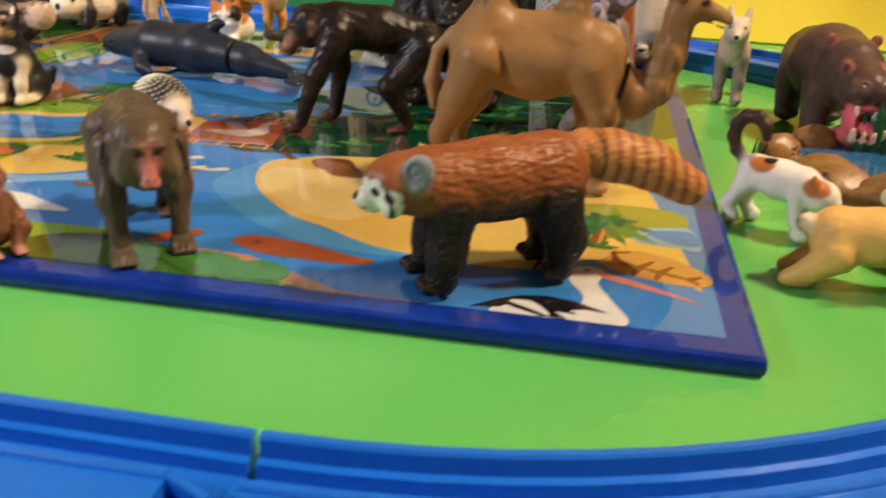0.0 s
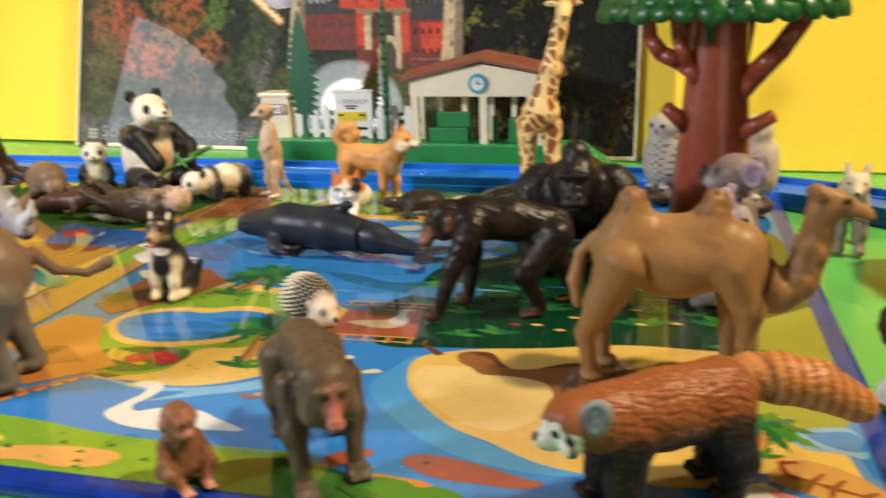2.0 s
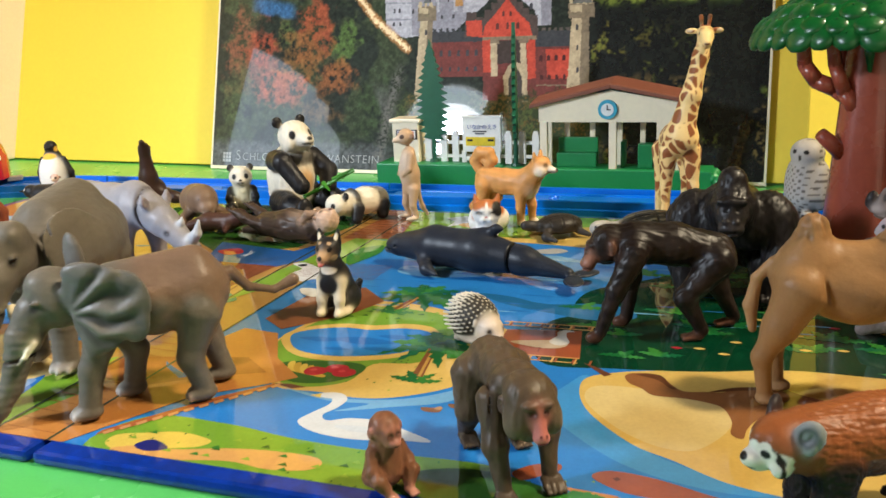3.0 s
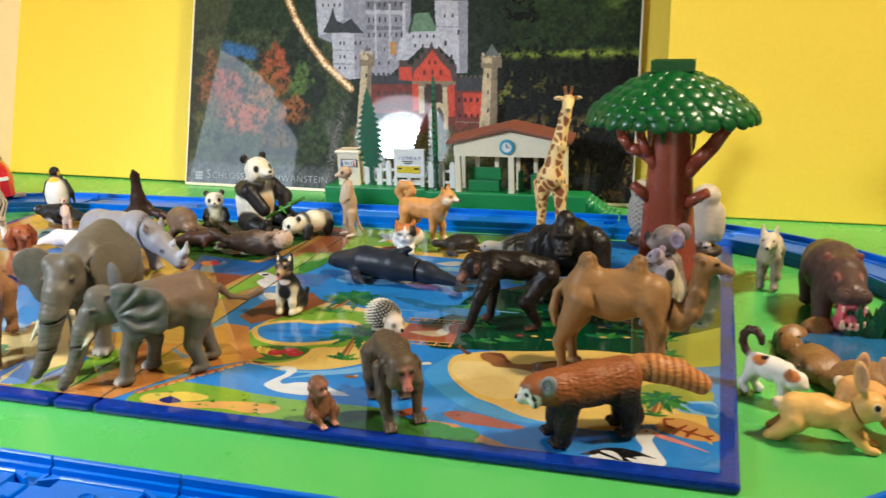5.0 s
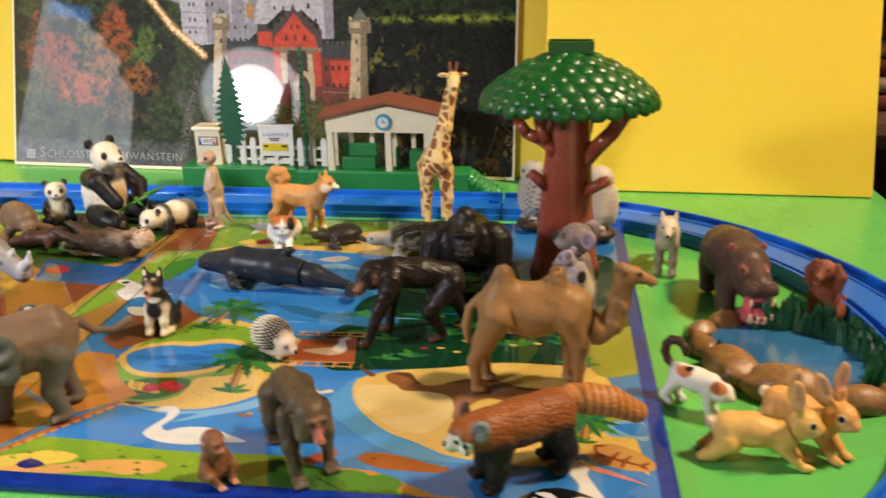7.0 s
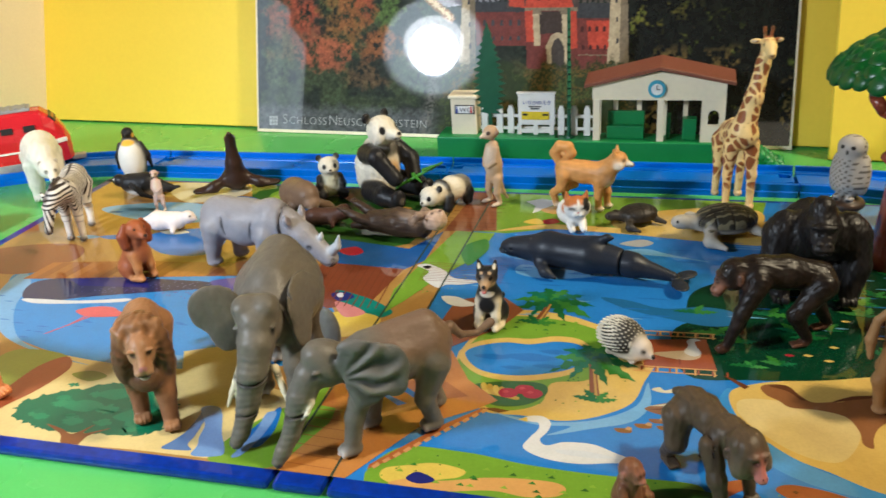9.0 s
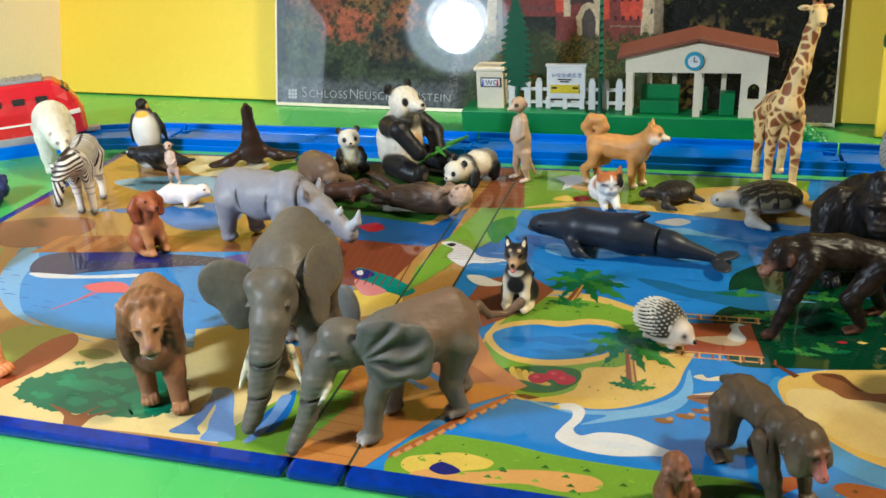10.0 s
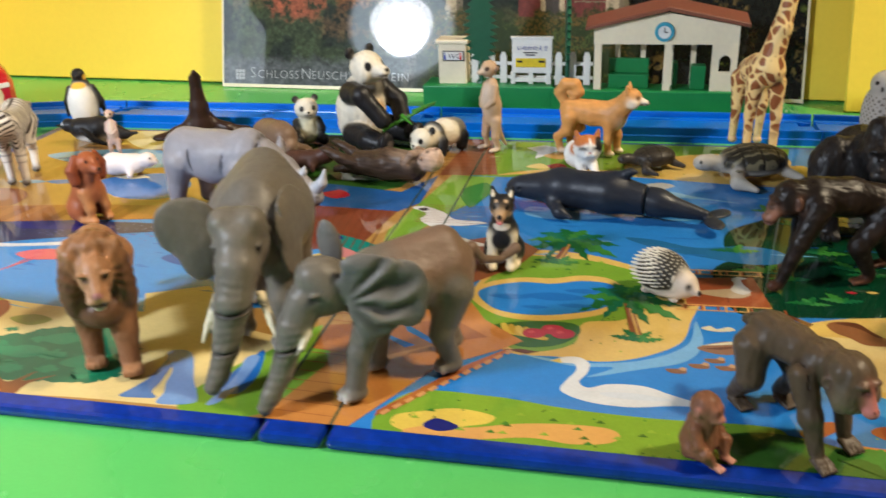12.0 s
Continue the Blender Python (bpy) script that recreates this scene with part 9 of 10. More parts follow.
for s in (1, -1):
    for q in (-1.6, 0, 1.6):
        f.bone((-29, s * 6.4 + q * 0.6, 12), (-35, s * 6.6 + q * 1.4, 15), 1.1, 0.7, OT, k=0.4)
f.both("carve", (23.4, 3.6, 17.4), (0.7, 0.7, 0.6), EYE_BLACK, k=0.2).both("egg", (20.6, 5.6, 14), (0.8, 0.9, 1.2), (0.25, 0.16, 0.11), k=0.4).chain([(-20, 0, 4), (-30, -2, 2.6)], [3.4, 2], OT)
f.build("sea_otter_figure", (-0.3010, 0.2170), 348, "dark brown sea otter figure floating on its back", "toy otter", M_FIGURE, 0.5, relief=fur(0.18, 1.4), relief_tone=1.2)


# walrus and a small brown seal behind the rhinoceros
WL = (0.15, 0.095, 0.06)
f = Figure(3)
f.chain([(10, 0, 14), (-4, 0, 11), (-20, 0, 6)], [8.4, 9, 4], WL).egg((16, 0, 14), (7, 7, 7.4), WL).egg((21, 0, 11), (4, 5, 3.9), (0.20, 0.13, 0.085), k=1.5).both("chain", [(23, 2, 9), (23.6, 2.2, 3)], [0.9, 0.5], (0.7, 0.62, 0.48), k=0.4).both("chain", [(8, 8, 6), (12, 14, 2.4), (20, 16, 1.6)], [3.4, 3, 1.8], WL).both("dab", (20.6, 4, 16), 0.7, EYE_BLACK)
f.build("walrus_figure", (-0.3760, 0.2460), 318, "brown walrus figure resting behind the rhinoceros", "toy walrus", M_FIGURE, 0.7)
f = Figure(2.5)
f.chain([(8, 0, 5.4), (-4, 0, 5), (-15, 0, 3)], [5, 4.8, 2.6], (0.06, 0.028, 0.018)).egg((14, 0, 7.4), (5, 4.8, 4.8), (0.055, 0.022, 0.015)).egg((18, 0, 6.6), (2, 2.2, 1.8), (0.06, 0.028, 0.018), k=1).both("chain", [(7, 4, 3), (8, 8, 1.4)], [1.9, 1.2], (0.05, 0.02, 0.014)).both("dab", (17, 2.4, 9), 0.7, EYE_BLACK)
f.build("brown_seal_figure", (-0.3540, 0.2290), 10, "small dark brown seal figure lying down", "toy seal", M_FIGURE, 0.55)

# calico cat, curled up behind the porpoise
f = Figure(2.2)
CW, CO, CB = (0.74, 0.70, 0.64), (0.42, 0.14, 0.04), (0.016, 0.014, 0.015)
f.chain([(-8, 4, 6), (-1, -2, 6.8), (6, 0, 6)], [6, 6.6, 5], CW).egg((9, 0, 12.8), (6, 6.8, 6), CW).both("egg", (13.6, 1.4, 10.6), (2, 1.7, 1.7), CW, k=0.6).both("chain", [(7.5, 4.4, 16.6), (7.5, 5.4, 20.6)], [2, 0.6], CO, k=0.8)
f.dab((7, 0, 19.5), (8.5, 9, 6.6), CO).dab((4, 0, 14), (4, 9, 8), CO).dab((9, 3.6, 18), (6, 4.4, 5), CO).dab((9, -3.8, 18), (6, 3.6, 5), CO).dab((11, 4.6, 14.6), (4, 3, 3.6), CB).dab((12, 0.2, 14), (4, 1.0, 4), CW).dab((-5, 2, 11), (8, 6, 5), CO).dab((15.4, 0, 11.8), (0.7, 0.8, 0.5), (0.5, 0.2, 0.18)).both("carve", (13.8, 3, 13.6), (0.8, 1.4, 0.3), EYE_BLACK, k=0.2)
f.both("chain", [(8, 3, 4), (14, 3, 2)], [2.4, 1.7], CW, k=1)
f.build("calico_cat_figure", (-0.2055, 0.2470), 285, "white cat figure with orange and black patches lying down", "toy cat", M_FIGURE, 0.42, scale=1.08, relief=fur(0.06, 1.6), relief_tone=0.8)


# turtles
def turtle(name, at, rz, size, label, shell, skin_c, marked):
    f = Figure(2.2)
    f.egg((0, 0, 8.5), (17, 13.5, 7.4), shell).egg((0, 0, 5), (16, 12.6, 2.6), skin_c).chain([(14, 0, 7), (22, 0, 8)], [4.2, 3.6], skin_c).egg((25, 0, 8.4), (5, 4, 3.8), skin_c)
    f.both("chain", [(11, 9, 5), (14, 17, 3), (8, 24, 1.4)], [3.4, 3.2, 1.4], skin_c).both("chain", [(-13, 8, 4), (-19, 13, 2)], [2.8, 1.8], skin_c).both("dab", (27.4, 3, 9.6), 0.8, EYE_BLACK)

    def plates(p, c):
        m = ((p[:, 2] > 7) & (np.abs(p[:, 0]) < 16.5))[:, None]
        e = np.maximum(np.abs(np.sin(p[:, 0] * 0.36)) < 0.16, np.abs(np.sin(p[:, 1] * 0.33 + 1.57)) < 0.16)[:, None]
        streak = (np.sin(p[:, 1] * 1.6 + 0.6 * np.sin(p[:, 0])) > 0.55)[:, None]
        out = np.where(m & streak, np.array(marked), c)
        return np.where(m & e, np.array((0.02, 0.016, 0.012)), out)

    f.build(name, at, rz, label, "toy turtle", M_FIGURE, 0.5, plates, scale=size, relief=lambda p: 0.35 * ((p[:, 2] > 7.5) & (np.abs(p[:, 0]) < 17)) * np.where(np.maximum(np.abs(np.sin(p[:, 0] * 0.36)) < 0.16, np.abs(np.sin(p[:, 1] * 0.33 + 1.57)) < 0.16), -1, 0.15 * np.sin(p[:, 1] * 1.6)), relief_tone=0.3)


turtle("big_turtle_figure", (-0.1230, 0.2420), 198, 1.0, "large olive-brown turtle figure with a patterned shell", (0.030, 0.026, 0.018), (0.38, 0.35, 0.30), (0.17, 0.145, 0.085))
turtle("small_turtle_figure", (-0.1700, 0.2530), 205, 0.66, "small dark grey turtle figure", (0.022, 0.018, 0.014), (0.035, 0.03, 0.026), (0.03, 0.024, 0.018))

# shiba dog
SH, SHW = (0.58, 0.28, 0.085), (0.76, 0.66, 0.52)
f = Figure(2.3)
f.chain([(9, 0, 22), (-2, 0, 22), (-13, 0, 23)], [7.2, 6.4, 6.5], SH).egg((11, 0, 20), (5, 5.4, 6), SHW, k=2).chain([(12, 0, 25), (17, -1, 30)], [5.8, 5], SH).egg((19, -1.6, 32), (5, 5.4, 4.8), SH).both("egg", (20, 3.4, 29.6), (3, 2.4, 2.8), SHW, k=1.2).egg((20.4, -5.4, 29.6), (3, 2.4, 2.8), SHW, k=1.2).chain([(22, -1.8, 30.6), (27, -2.4, 29.8)], [2.5, 1.5], SHW, k=1)
f.chain([(16.8, 2.2, 35), (16.6, 3, 39)], [1.7, 0.5], SH, k=0.7).chain([(17.4, -5.2, 35), (17.2, -6, 39)], [1.7, 0.5], SH, k=0.7).dab((28.4, -2.5, 30.6), (0.8, 1.1, 0.8), EYE_BLACK).carve((23, 1.4, 32.6), (0.7, 0.8, 0.5), EYE_BLACK, k=0.2).carve((23.2, -4.9, 32.6), (0.7, 0.8, 0.5), EYE_BLACK, k=0.2).carve((27, -2.4, 29), (2.4, 2.4, 0.25), (0.05, 0.03, 0.02), k=0.2)
for s, a, b in ((1, 11, -14), (-1, 8, -18)):
    f.chain([(8.5, s * 3.6, 19), (a, s * 3.6, 10), (a, s * 3.6, 2)], [4, 2.3, 1.9], SH, k=1.5).egg((a + 1, s * 3.6, 1.5), (2.7, 2.1, 1.6), SHW, k=0.8)
    f.chain([(-13, s * 3.6, 20), (b + 4, s * 3.8, 13), (b - 1.6, s * 3.8, 8.6), (b, s * 3.8, 2)], [5, 3.2, 2.1, 1.9], SH, k=1.5).egg((b + 1, s * 3.8, 1.5), (2.7, 2.1, 1.6), SHW, k=0.8)
f.chain([(-17, 0, 27), (-20, 0, 32), (-17, 0, 36.6), (-11.6, 0, 36.6), (-9.6, 0, 32.8), (-12, 0, 30.2), (-14.4, 0, 32.4)], [2.7, 3, 3.1, 3.0, 2.7, 2.3, 1.8], SH, k=0.7)
f.build("shiba_figure", (-0.2010, 0.2730), 348, "orange shiba dog figure with a curled tail", "toy dog", M_FIGURE, 0.45, scale=1.01, relief=fur(0.10, 1.4, (0.5, 1, 0.7)), relief_tone=0.9)


# giraffe
GI = (0.80, 0.58, 0.25)
f = Figure(2.3)
f.chain([(8, 0, 42), (-2, 0, 40), (-11, 0, 38)], [8.4, 8.0, 7.0], GI).chain([(9, 0.5, 47), (9.5, 4, 62), (7.5, 8, 79), (7, 9.6, 86)], [6, 4.4, 3.4, 3.1], GI)
f.chain([(6.6, 10, 89), (10.6, 9.8, 87.8), (15, 9.2, 84.8)], [3.8, 3.0, 2.2], GI, k=1.2).chain([(5, 8.6, 92), (4.6, 8.2, 96.6)], [0.8, 1.0], (0.16, 0.07, 0.03), k=0.4).chain([(5, 11.6, 92), (4.6, 12.2, 96.6)], [0.8, 1.0], (0.16, 0.07, 0.03), k=0.4).egg((4.6, 4.4, 90.2), (1.0, 3.2, 1.4), GI, k=0.5, turn=-10).egg((4.6, 15.4, 90.2), (1.0, 3.2, 1.4), GI, k=0.5, turn=10)
f.dab((9.6, 6.9, 89), 0.85, EYE_BLACK).dab((9.6, 12.8, 89), 0.85, EYE_BLACK).dab((17, 9, 84.8), (0.8, 1.4, 0.5), (0.16, 0.07, 0.03)).dab((5, 3.4, 90.4), (0.8, 1.8, 0.7), (0.62, 0.50, 0.34)).dab((5, 16.4, 90.4), (0.8, 1.8, 0.7), (0.62, 0.50, 0.34))
for s, a, b in ((1, 10, -11), (-1, 7, -14)):
    f.chain([(8, s * 5.2, 36), (a, s * 6.0, 20), (a, s * 6.0, 3)], [4.6, 2.5, 1.9], GI, k=1.5).egg((a, s * 6.0, 19), (2.6, 2.5, 2.8), GI, k=0.8).egg((a + 0.5, s * 6.0, 1.8), (2.6, 2.3, 1.9), (0.62, 0.42, 0.21), k=0.6)
    f.chain([(-11, s * 5.2, 34), (b + 2.4, s * 6.0, 21), (b, s * 6.0, 3)], [5.4, 2.6, 1.9], GI, k=1.5).egg((b + 0.5, s * 6.0, 1.8), (2.6, 2.3, 1.9), (0.62, 0.42, 0.21), k=0.6)
f.chain([(4, 2, 54), (4.6, 5, 66), (3.6, 9, 86)], [1.3, 1.3, 1.1], (0.42, 0.18, 0.06), k=0.6).chain([(-18, 0, 40), (-20, 0, 26)], [1.1, 1.3], GI)


def giraffe(p, c):
    rs = np.random.RandomState(4)
    q = np.stack([p[:, 0] * 0.9, p[:, 1] * 0.9, p[:, 2] * 0.8], 1)
    seeds = rs.uniform((-26, -12, 4), (32, 12, 80), (1500, 3))
    d1, d2 = np.full(len(p), 1e9), np.full(len(p), 1e9)
    for s in seeds:
        d = ((q - s) ** 2).sum(1)
        d2 = np.where(d < d1, d1, np.minimum(d2, d))
        d1 = np.minimum(d1, d)
    e = np.sqrt(d2) - np.sqrt(d1)
    m = bands(e + 0.2 * rough(p, 0.8), 0.62, 0.86) * bands(p[:, 2], 8, 15) * (1 - near(p, (12, 9.6, 87), (6.5, 5.5, 5)))[:, None]
    return c * (1 - m) + np.array((0.27, 0.09, 0.03)) * m


f.build("giraffe_figure", (-0.1175, 0.2895), 284, "spotted giraffe figure standing by the blue track", "toy giraffe", M_FIGURE, 0.45, giraffe, scale=1.06)


# owls on stumps
def owl(name, at, rz, label, body, spots, size=1.0):
    f = Figure(2.5)
    f.chain([(0, 0, 18), (0, 0, 30)], [9.4, 8.2], body).egg((0.6, 0, 38.5), (8, 8.2, 7.4), body).both("egg", (-1, 8, 22), (5, 3.4, 12), body).egg((-4, 0, 12), (5, 6, 6), body)
    f.both("dab", (7.6, 3, 40), (1.2, 1.5, 1.0), EYE_BLACK).dab((8.6, 0, 37), (1, 0.8, 1.6), (0.05, 0.04, 0.03)).both("egg", (5, 3.6, 9), (3, 2.6, 2), body, k=1)
    f.both("dab", (7, 3.6, 8), (1.5, 1.6, 1), (0.02, 0.018, 0.016))
    f.egg((0, 0, 4), (11, 10.5, 4.6), (0.045, 0.026, 0.016), k=0.8)

    def speckle(p, c):
        m = (np.sin(p[:, 2] * 1.9) * np.sin(p[:, 1] * 1.5 + p[:, 0] * 1.1) > 0.45) & (p[:, 2] > 10)
        face = (p[:, 0] > 3) & (p[:, 2] > 33)
        return np.where((m & ~face)[:, None], np.array(spots), c)

    f.build(name, at, rz, label, "toy owl", M_FIGURE, 0.7, speckle, scale=size)


owl("snowy_owl_figure", (-0.0170, 0.2680), 246, "white snowy owl figure perched on a dark stump", (0.56, 0.47, 0.38), (0.52, 0.43, 0.34))
owl("spotted_owl_figure", (-0.0565, 0.2848), 240, "grey speckled owl figure perched on a dark stump", (0.42, 0.38, 0.33), (0.13, 0.11, 0.09), 0.96)

# white wolf dog
f = Figure(2.5)
DW = (0.52, 0.43, 0.31)
f.chain([(8, 0, 21), (-2, 0, 21.5), (-12, 0, 22)], [6, 5.6, 5.6], DW).chain([(11, 0, 24), (15, 0, 29)], [4.8, 4.4], DW).egg((17, 0, 31), (4.8, 4.6, 4.4), (0.66, 0.55, 0.40)).bone((20, 0, 29.6), (25, 0, 28.4), 2.5, 1.5, (0.66, 0.56, 0.42))
f.both("chain", [(14.6, 3, 34), (14, 3.8, 38.5)], [1.8, 0.7], (0.66, 0.55, 0.42), k=1).dab((26.4, 0, 28.8), (1, 1.2, 1), EYE_BLACK).both("dab", (20.6, 2.6, 31.6), 0.75, EYE_BLACK)
four_legs(f, 9, -12, 3.8, 18, 2.1, (0.26, 0.21, 0.15), xf2=7, xh2=-9)
f.chain([(-16, 0, 24), (-22, 0, 19), (-24, 0, 11)], [2.4, 2.8, 1.4], DW)
f.build("white_dog_figure", (0.0190, 0.2310, 0.0), 262, "cream wolf-like dog figure with pricked ears", "toy dog", M_FIGURE, 0.5, scale=1.0, relief=fur(0.08, 1.6), relief_tone=0.8)

# hippopotamus, mouth open
HI, HIP, TOOTH = (0.082, 0.047, 0.038), (0.72, 0.12, 0.16), (0.78, 0.66, 0.45)
f = Figure(3.2)
f.chain([(8, 0, 24), (-6, 0, 24), (-22, 0, 23)], [13, 14.5, 13], HI).chain([(14, 0, 25), (24, 0, 21)], [11, 8.6], HI).chain([(24, 0, 24), (33, 0, 23)], [7.8, 6.4], HI).both("egg", (35, 4.6, 22.4), (5, 4.4, 4.2), HI, k=1.5).both("egg", (37.4, 4, 25.4), (1.6, 1.5, 1.3), (0.16, 0.085, 0.075), k=0.6).both("carve", (38.6, 4, 25.8), (0.9, 0.7, 0.6), (0.04, 0.02, 0.02), k=0.3)
f.egg((29, 0, 5.6), (11, 7.6, 3.8), (0.55, 0.13, 0.14), k=1.2, tilt=4).egg((33, 0, 12.4), (7.0, 6.8, 7.6), HIP, k=0.6).carve((39.6, 0, 12.6), (4.6, 4.9, 5.0), (0.80, 0.22, 0.26), k=0.6).egg((36, 0, 10), (4, 3.4, 3), (0.78, 0.20, 0.24), k=0.8)
f.both("bone", (38.6, 4.8, 7.0), (39.2, 5.0, 10.2), 1.4, 1.0, TOOTH, k=0.3).both("bone", (39.8, 1.7, 6.8), (40.4, 1.7, 9.4), 1.0, 0.8, TOOTH, k=0.3).both("bone", (39, 5.4, 18), (39.4, 5.4, 15.6), 0.9, 0.7, TOOTH, k=0.3)
f.both("egg", (24.6, 5.8, 28.6), (4, 1.5, 2.0), (0.26, 0.095, 0.078), k=1.4).both("egg", (11, 8, 36), (1.2, 2.2, 2.2), (0.26, 0.09, 0.07), k=0.7).both("carve", (27, 7, 29), (0.8, 0.8, 0.7), EYE_BLACK, k=0.3)
for s in (1, -1):
    f.chain([(10, s * 8.4, 16), (12, s * 8.6, 3)], [6, 4.6], HI).egg((13, s * 8.6, 2), (5, 4.6, 2.1), HI, k=1).chain([(-19, s * 8.4, 16), (-19, s * 8.6, 3)], [6.4, 4.6], HI).egg((-18, s * 8.6, 2), (5, 4.6, 2.1), HI, k=1)
f.build("hippopotamus_figure", (0.0480, 0.1860, 0.0), 277, "dark brown hippopotamus figure with a wide pink mouth", "toy hippopotamus", M_FIGURE, 0.6, scale=0.95, relief=hide(0.1), relief_tone=0.9)


# calico cat standing
f = Figure(2)
f.chain([(6, 0, 14), (0, 0, 13.6), (-7, 0, 14)], [4.4, 4.8, 4.6], CW).egg((11, 0, 12), (4.4, 4.4, 4.1), CW).egg((14.4, 0, 10.6), (1.8, 2, 1.6), CW, k=1).both("chain", [(10, 2.6, 15), (9.6, 3.4, 17.6)], [1.4, 0.5], CO, k=0.8)
four_legs(f, 6, -8, 2.8, 11, 1.6, CW, xf2=8, xh2=-11)
f.chain([(-10, 0, 16), (-13, 0, 18.4), (-14.4, 0, 21.6), (-14, 0, 25), (-11.8, 0, 27.6), (-8.6, 0, 28), (-6.2, 0, 26), (-5.6, 0, 23.4)], [1.6, 1.6, 1.7, 1.7, 1.7, 1.7, 1.5, 1.3], (0.05, 0.028, 0.02), k=0.8)
f.dab((-4, -2.6, 17), (3.6, 3, 2.2), CO).dab((-2.6, -1.6, 18.2), (1.8, 1.6, 1.2), CB).dab((10.4, -2.6, 14.4), (3.6, 2.6, 2.6), CO).dab((9.6, 2.6, 15), (3.4, 2.4, 2.6), CB).both("dab", (14, 1.8, 12.6), 0.6, EYE_BLACK)
f.build("standing_cat_figure", (0.0130, 0.0790, 0.0), 325, "white calico cat figure with a dark hooked tail", "toy cat", M_FIGURE, 0.5)


# rabbits
def rabbit(name, at, rz, label, colour, splay, face, turned=0.0):
    f = Figure(2.2)
    inner = (0.70, 0.36, 0.26)
    f.chain([(8, 0, 12), (-2, 0, 13), (-10, 0, 12.4)], [5, 6, 6.4], colour).chain([(9, 0, 13), (13, 0, 16)], [4.6, 4.4], colour)
    hx, hy = 14.5, turned
    f.egg((hx, hy, 18), (5.6, 5.2, 5.2), colour).chain([(hx + 2, hy * 1.1, 17), (hx + 4.8, hy * 1.25, 16.2)], [3.4, 2.3], colour, k=1).both("egg", (hx + 2.6, 2.2, 15.6), (2.4, 2, 2), (0.70, 0.48, 0.22), k=1)
    for s in (1, -1):
        sp = splay * (s < 0)
        f.chain([(hx - 2, s * 2.2 + hy, 22), (hx - 3, s * (3 + sp) + hy, 26)], [1.3, 1.6], colour, k=0.8)
        ex, ey = hx - 4, s * (3.4 + 1.7 * sp) + hy
        ct, st = math.cos(radians(face)), math.sin(radians(face))
        f.egg((ex, ey, 30.5), (1.2, 2.8, 6.6), colour, k=0.8, turn=face, roll=-s * (4 + 7 * sp)).carve((ex + 1.3 * ct, ey + 1.3 * st, 30.8), (0.8, 1.7, 5.2), inner, k=0.4, turn=face, roll=-s * (4 + 7 * sp))
        f.chain([(8, s * 2.8, 9), (13, s * 3, 4), (15.5, s * 3, 1.6)], [2.8, 1.8, 1.5], colour, k=1.2).egg((17, s * 3, 1.5), (2.6, 1.6, 1.5), colour, k=0.8)
        f.chain([(-10, s * 3.8, 9), (-14, s * 4, 5), (-19, s * 4, 2)], [4.6, 2.8, 1.8], colour, k=1.5).egg((-17, s * 4, 1.6), (3.8, 1.7, 1.5), colour, k=0.8)
        f.dab((hx + 2.2, s * 4.2 + hy, 19.2), (1.9, 1.6, 1.9), (0.74, 0.56, 0.32)).dab((hx + 2.5, s * 4.6 + hy, 19.3), (1.25, 1.2, 1.25), EYE_BLACK)
    f.egg((-16.5, 0, 14), (2.6, 2.4, 2.4), (0.74, 0.60, 0.42), k=1).dab((hx + 7, hy * 1.3, 17), (0.6, 0.8, 0.5), (0.55, 0.24, 0.18)).carve((10.8, 0, 15), (0.35, 8, 8), None, k=0.4, tilt=35)
    f.build(name, at, rz, label, "toy rabbit", M_FIGURE, 0.42, relief=fur(0.06, 1.6, (0.5, 1, 1)), relief_tone=0.7)


rabbit("leaping_rabbit_figure", (0.0300, 0.0455, 0.0), 352, "pale golden rabbit figure leaping with ears up", (0.70, 0.41, 0.12), 1.0, -68)
rabbit("orange_rabbit_figure", (0.0490, 0.0600, 0.0), 312, "orange rabbit figure with spread ears beside another rabbit", (0.68, 0.35, 0.11), 3.0, -30)


# dark blue rock
f = Figure(3)
rr = random.Random(8)
for k in range(26):
    a = rr.uniform(0, 6.28)
    d = rr.uniform(0, 15)
    f.egg((d * 1.2 * math.cos(a), d * math.sin(a), rr.uniform(2, 19 - d * 0.9)), rr.uniform(4, 7), (0.015, 0.021, 0.085))
f.build("blue_rock", (-0.5800, 0.1950, 0.0), 20, "lumpy dark blue toy rock on the green sheet", "toy rock", M_FIGURE, 0.6, relief=lambda p: 0.9 * rough(p, 0.45) + 0.5 * rough(p, 1.0) + 0.2 * rough(p, 2.0), relief_tone=0.25)

# ---- pond with stones and reeds ----
pond = thing("toy_pond", (0.0550, 0.1200, 0.0), label="moulded toy pond ringed by brown stones and dark green reeds", category="toy pond")
bm = bmesh.new()
loop = smooth_loop([(-32, 18), (-22, 30), (-4, 36), (14, 32), (30, 18), (40, -4), (32, -24), (8, -30), (-14, -26), (-28, -4)])
lo = [bm.verts.new((x / 1000, y / 1000, 0)) for x, y in loop]
hi = [bm.verts.new((x / 1050, y / 1050, 0.0045)) for x, y in loop]
for k in range(len(loop)):
    bm.faces.new((lo[k], lo[(k + 1) % len(loop)], hi[(k + 1) % len(loop)], hi[k]))
bm.faces.new(hi)
bm.faces.new(lo[::-1])
bmesh.ops.recalc_face_normals(bm, faces=bm.faces)
part("water", bm, M_POND, pond)
M_STONE = material("brown_moulded_stone", (0.25, 0.125, 0.042), 0.42, vary=0.4, grain=700, bump=0.3, mottle=110)
M_REED = material("dark_green_reed_plastic", (0.008, 0.085, 0.028), 0.35, vary=0.3, grain=800, bump=0.2, mottle=150)
rr = random.Random(2)
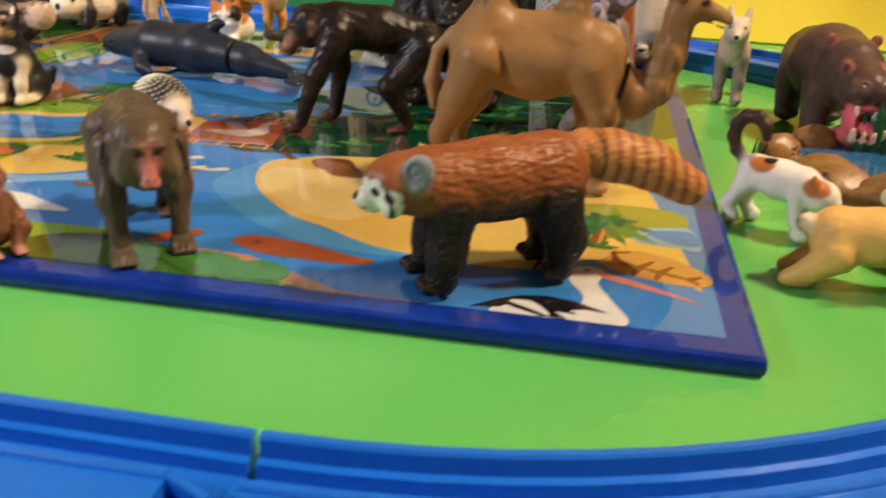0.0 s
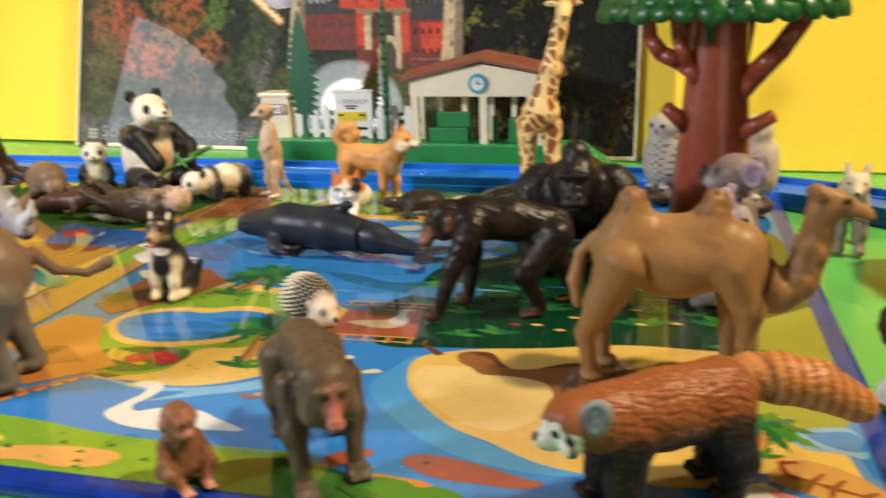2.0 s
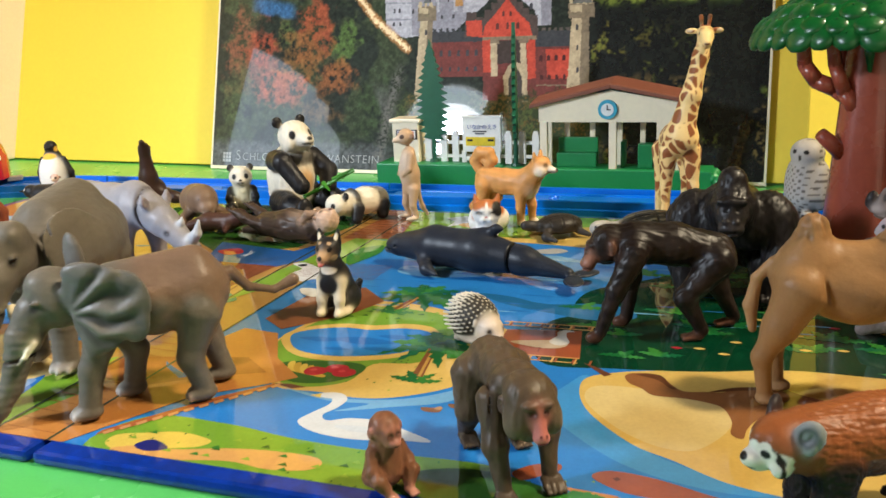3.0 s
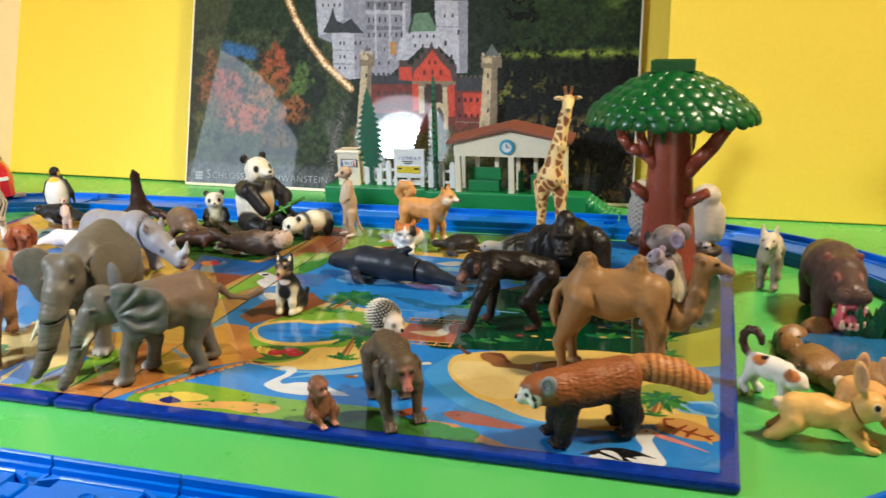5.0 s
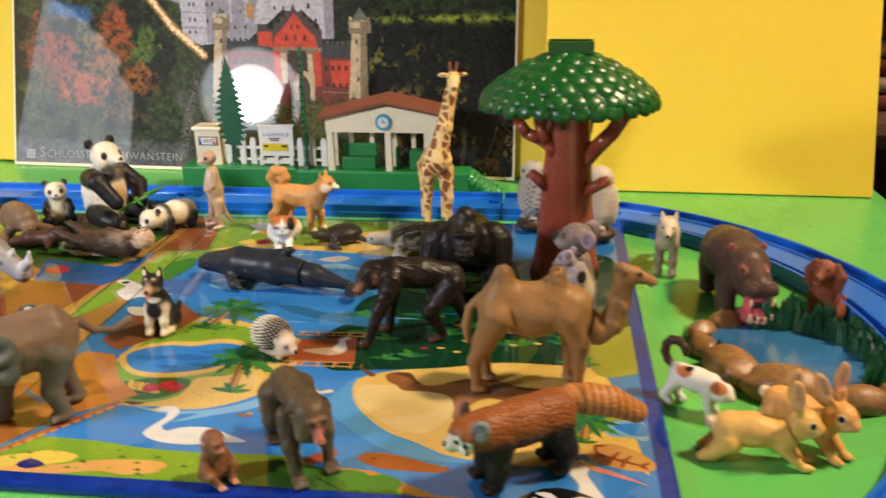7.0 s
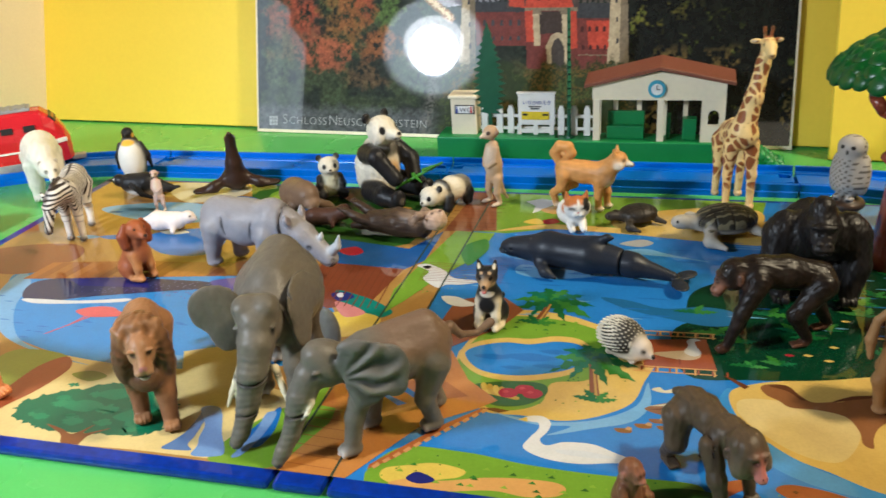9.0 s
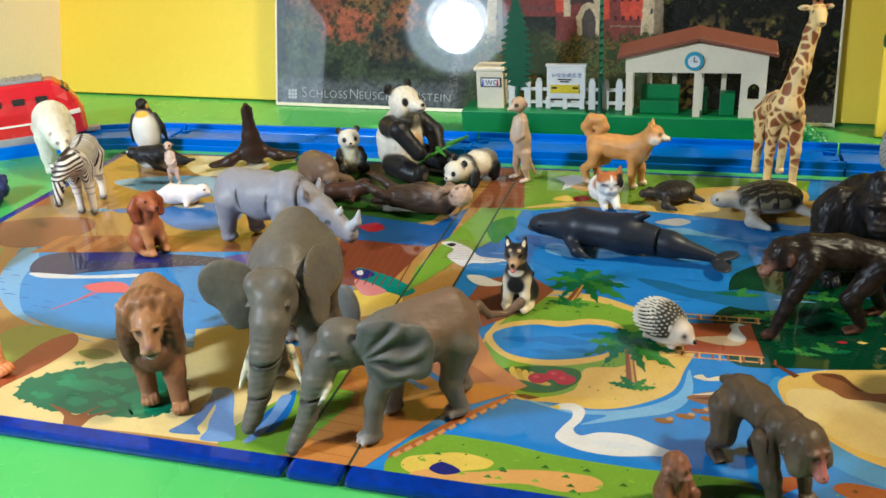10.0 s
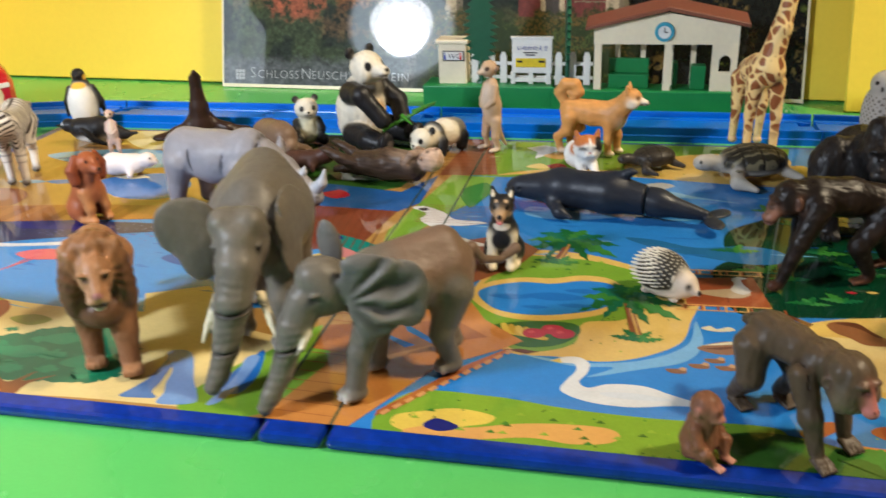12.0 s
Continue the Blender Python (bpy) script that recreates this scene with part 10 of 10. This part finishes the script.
for x, y, sx, sy, sz, turn in ((-29, 26, 9, 6, 6, 40), (-17, 35, 9, 6, 7, 20), (-5, 39, 8, 5, 6, 0), (-31, 11, 6, 9, 6, 10), (-22, -10, 11, 15, 8.5, 24), (-4, -28, 18, 10, 10, -22), (22, -34, 14, 7, 7, -2), (38, -28, 7, 6.5, 6, 30)):
    bm = bmesh.new()
    bmesh.ops.create_icosphere(bm, subdivisions=3, radius=1)
    off, ct, st = rr.uniform(0, 50), math.cos(radians(turn)), math.sin(radians(turn))
    for v in bm.verts:
        q = 1 + 0.18 * noise.noise(v.co * 1.5 + Vector((off, 0, 0))) + 0.05 * noise.noise(v.co * 5 + Vector((off, 3, 0)))
        ux, uy = v.co.x * sx * q, v.co.y * sy * q
        v.co = Vector((ux * ct - uy * st + x, ux * st + uy * ct + y, max(v.co.z * sz * q + sz * 0.45, 0))) / 1000
    part("stone", bm, M_STONE, pond, smooth=True)


def blade(bm, x, y, hgt, w, a, dx, dy):
    """One thick grooved leaf, wide at the foot and pointed at the tip."""
    rings = []
    for f, g in ((0, 1.0), (0.45, 1.0), (0.8, 0.6)):
        cx, cy = x + dx * f * f, y + dy * f * f
        c, s = math.cos(a) * w * g, math.sin(a) * w * g
        rings.append([bm.verts.new(Vector(p) / 1000) for p in ((cx - c, cy - s, hgt * f), (cx + s * 0.5, cy - c * 0.5, hgt * f), (cx + c, cy + s, hgt * f), (cx - s * 0.5, cy + c * 0.5, hgt * f))])
    tip = bm.verts.new(Vector((x + dx, y + dy, hgt)) / 1000)
    for p, q in zip(rings, rings[1:]):
        for i in range(4):
            bm.faces.new((p[i], p[(i + 1) % 4], q[(i + 1) % 4], q[i]))
    for i in range(4):
        bm.faces.new((rings[-1][i], rings[-1][(i + 1) % 4], tip))


bm = bmesh.new()
for k in range(230):
    u = k / 230
    a = 1.75 - 2.35 * u
    r = rr.uniform(0.88, 1.14)
    x, y = 2 + 38 * math.cos(a) * r, -2 + 35 * math.sin(a) * r
    hgt = rr.uniform(15, 24) * (1.05 - 0.42 * u) * (0.85 + 0.15 * math.sin(u * 40))
    blade(bm, x, y, hgt, rr.uniform(2.2, 3.6), rr.uniform(-0.5, 0.5) + a + 1.57, rr.uniform(-2.2, 2.2), rr.uniform(-2.2, 2.2))
part("reeds", bm, M_REED, pond, "dense dark green moulded reeds")
bm = bmesh.new()
for k in range(50):
    u = rr.random()
    blade(bm, -36 + 12 * u + rr.uniform(-3, 3), 22 - 18 * u + rr.uniform(-3, 3), rr.uniform(5, 9), 1.0, rr.uniform(0, 6.28), rr.uniform(-3, 3), rr.uniform(-3, 3))
part("grass_tuft", bm, M_REED, pond)
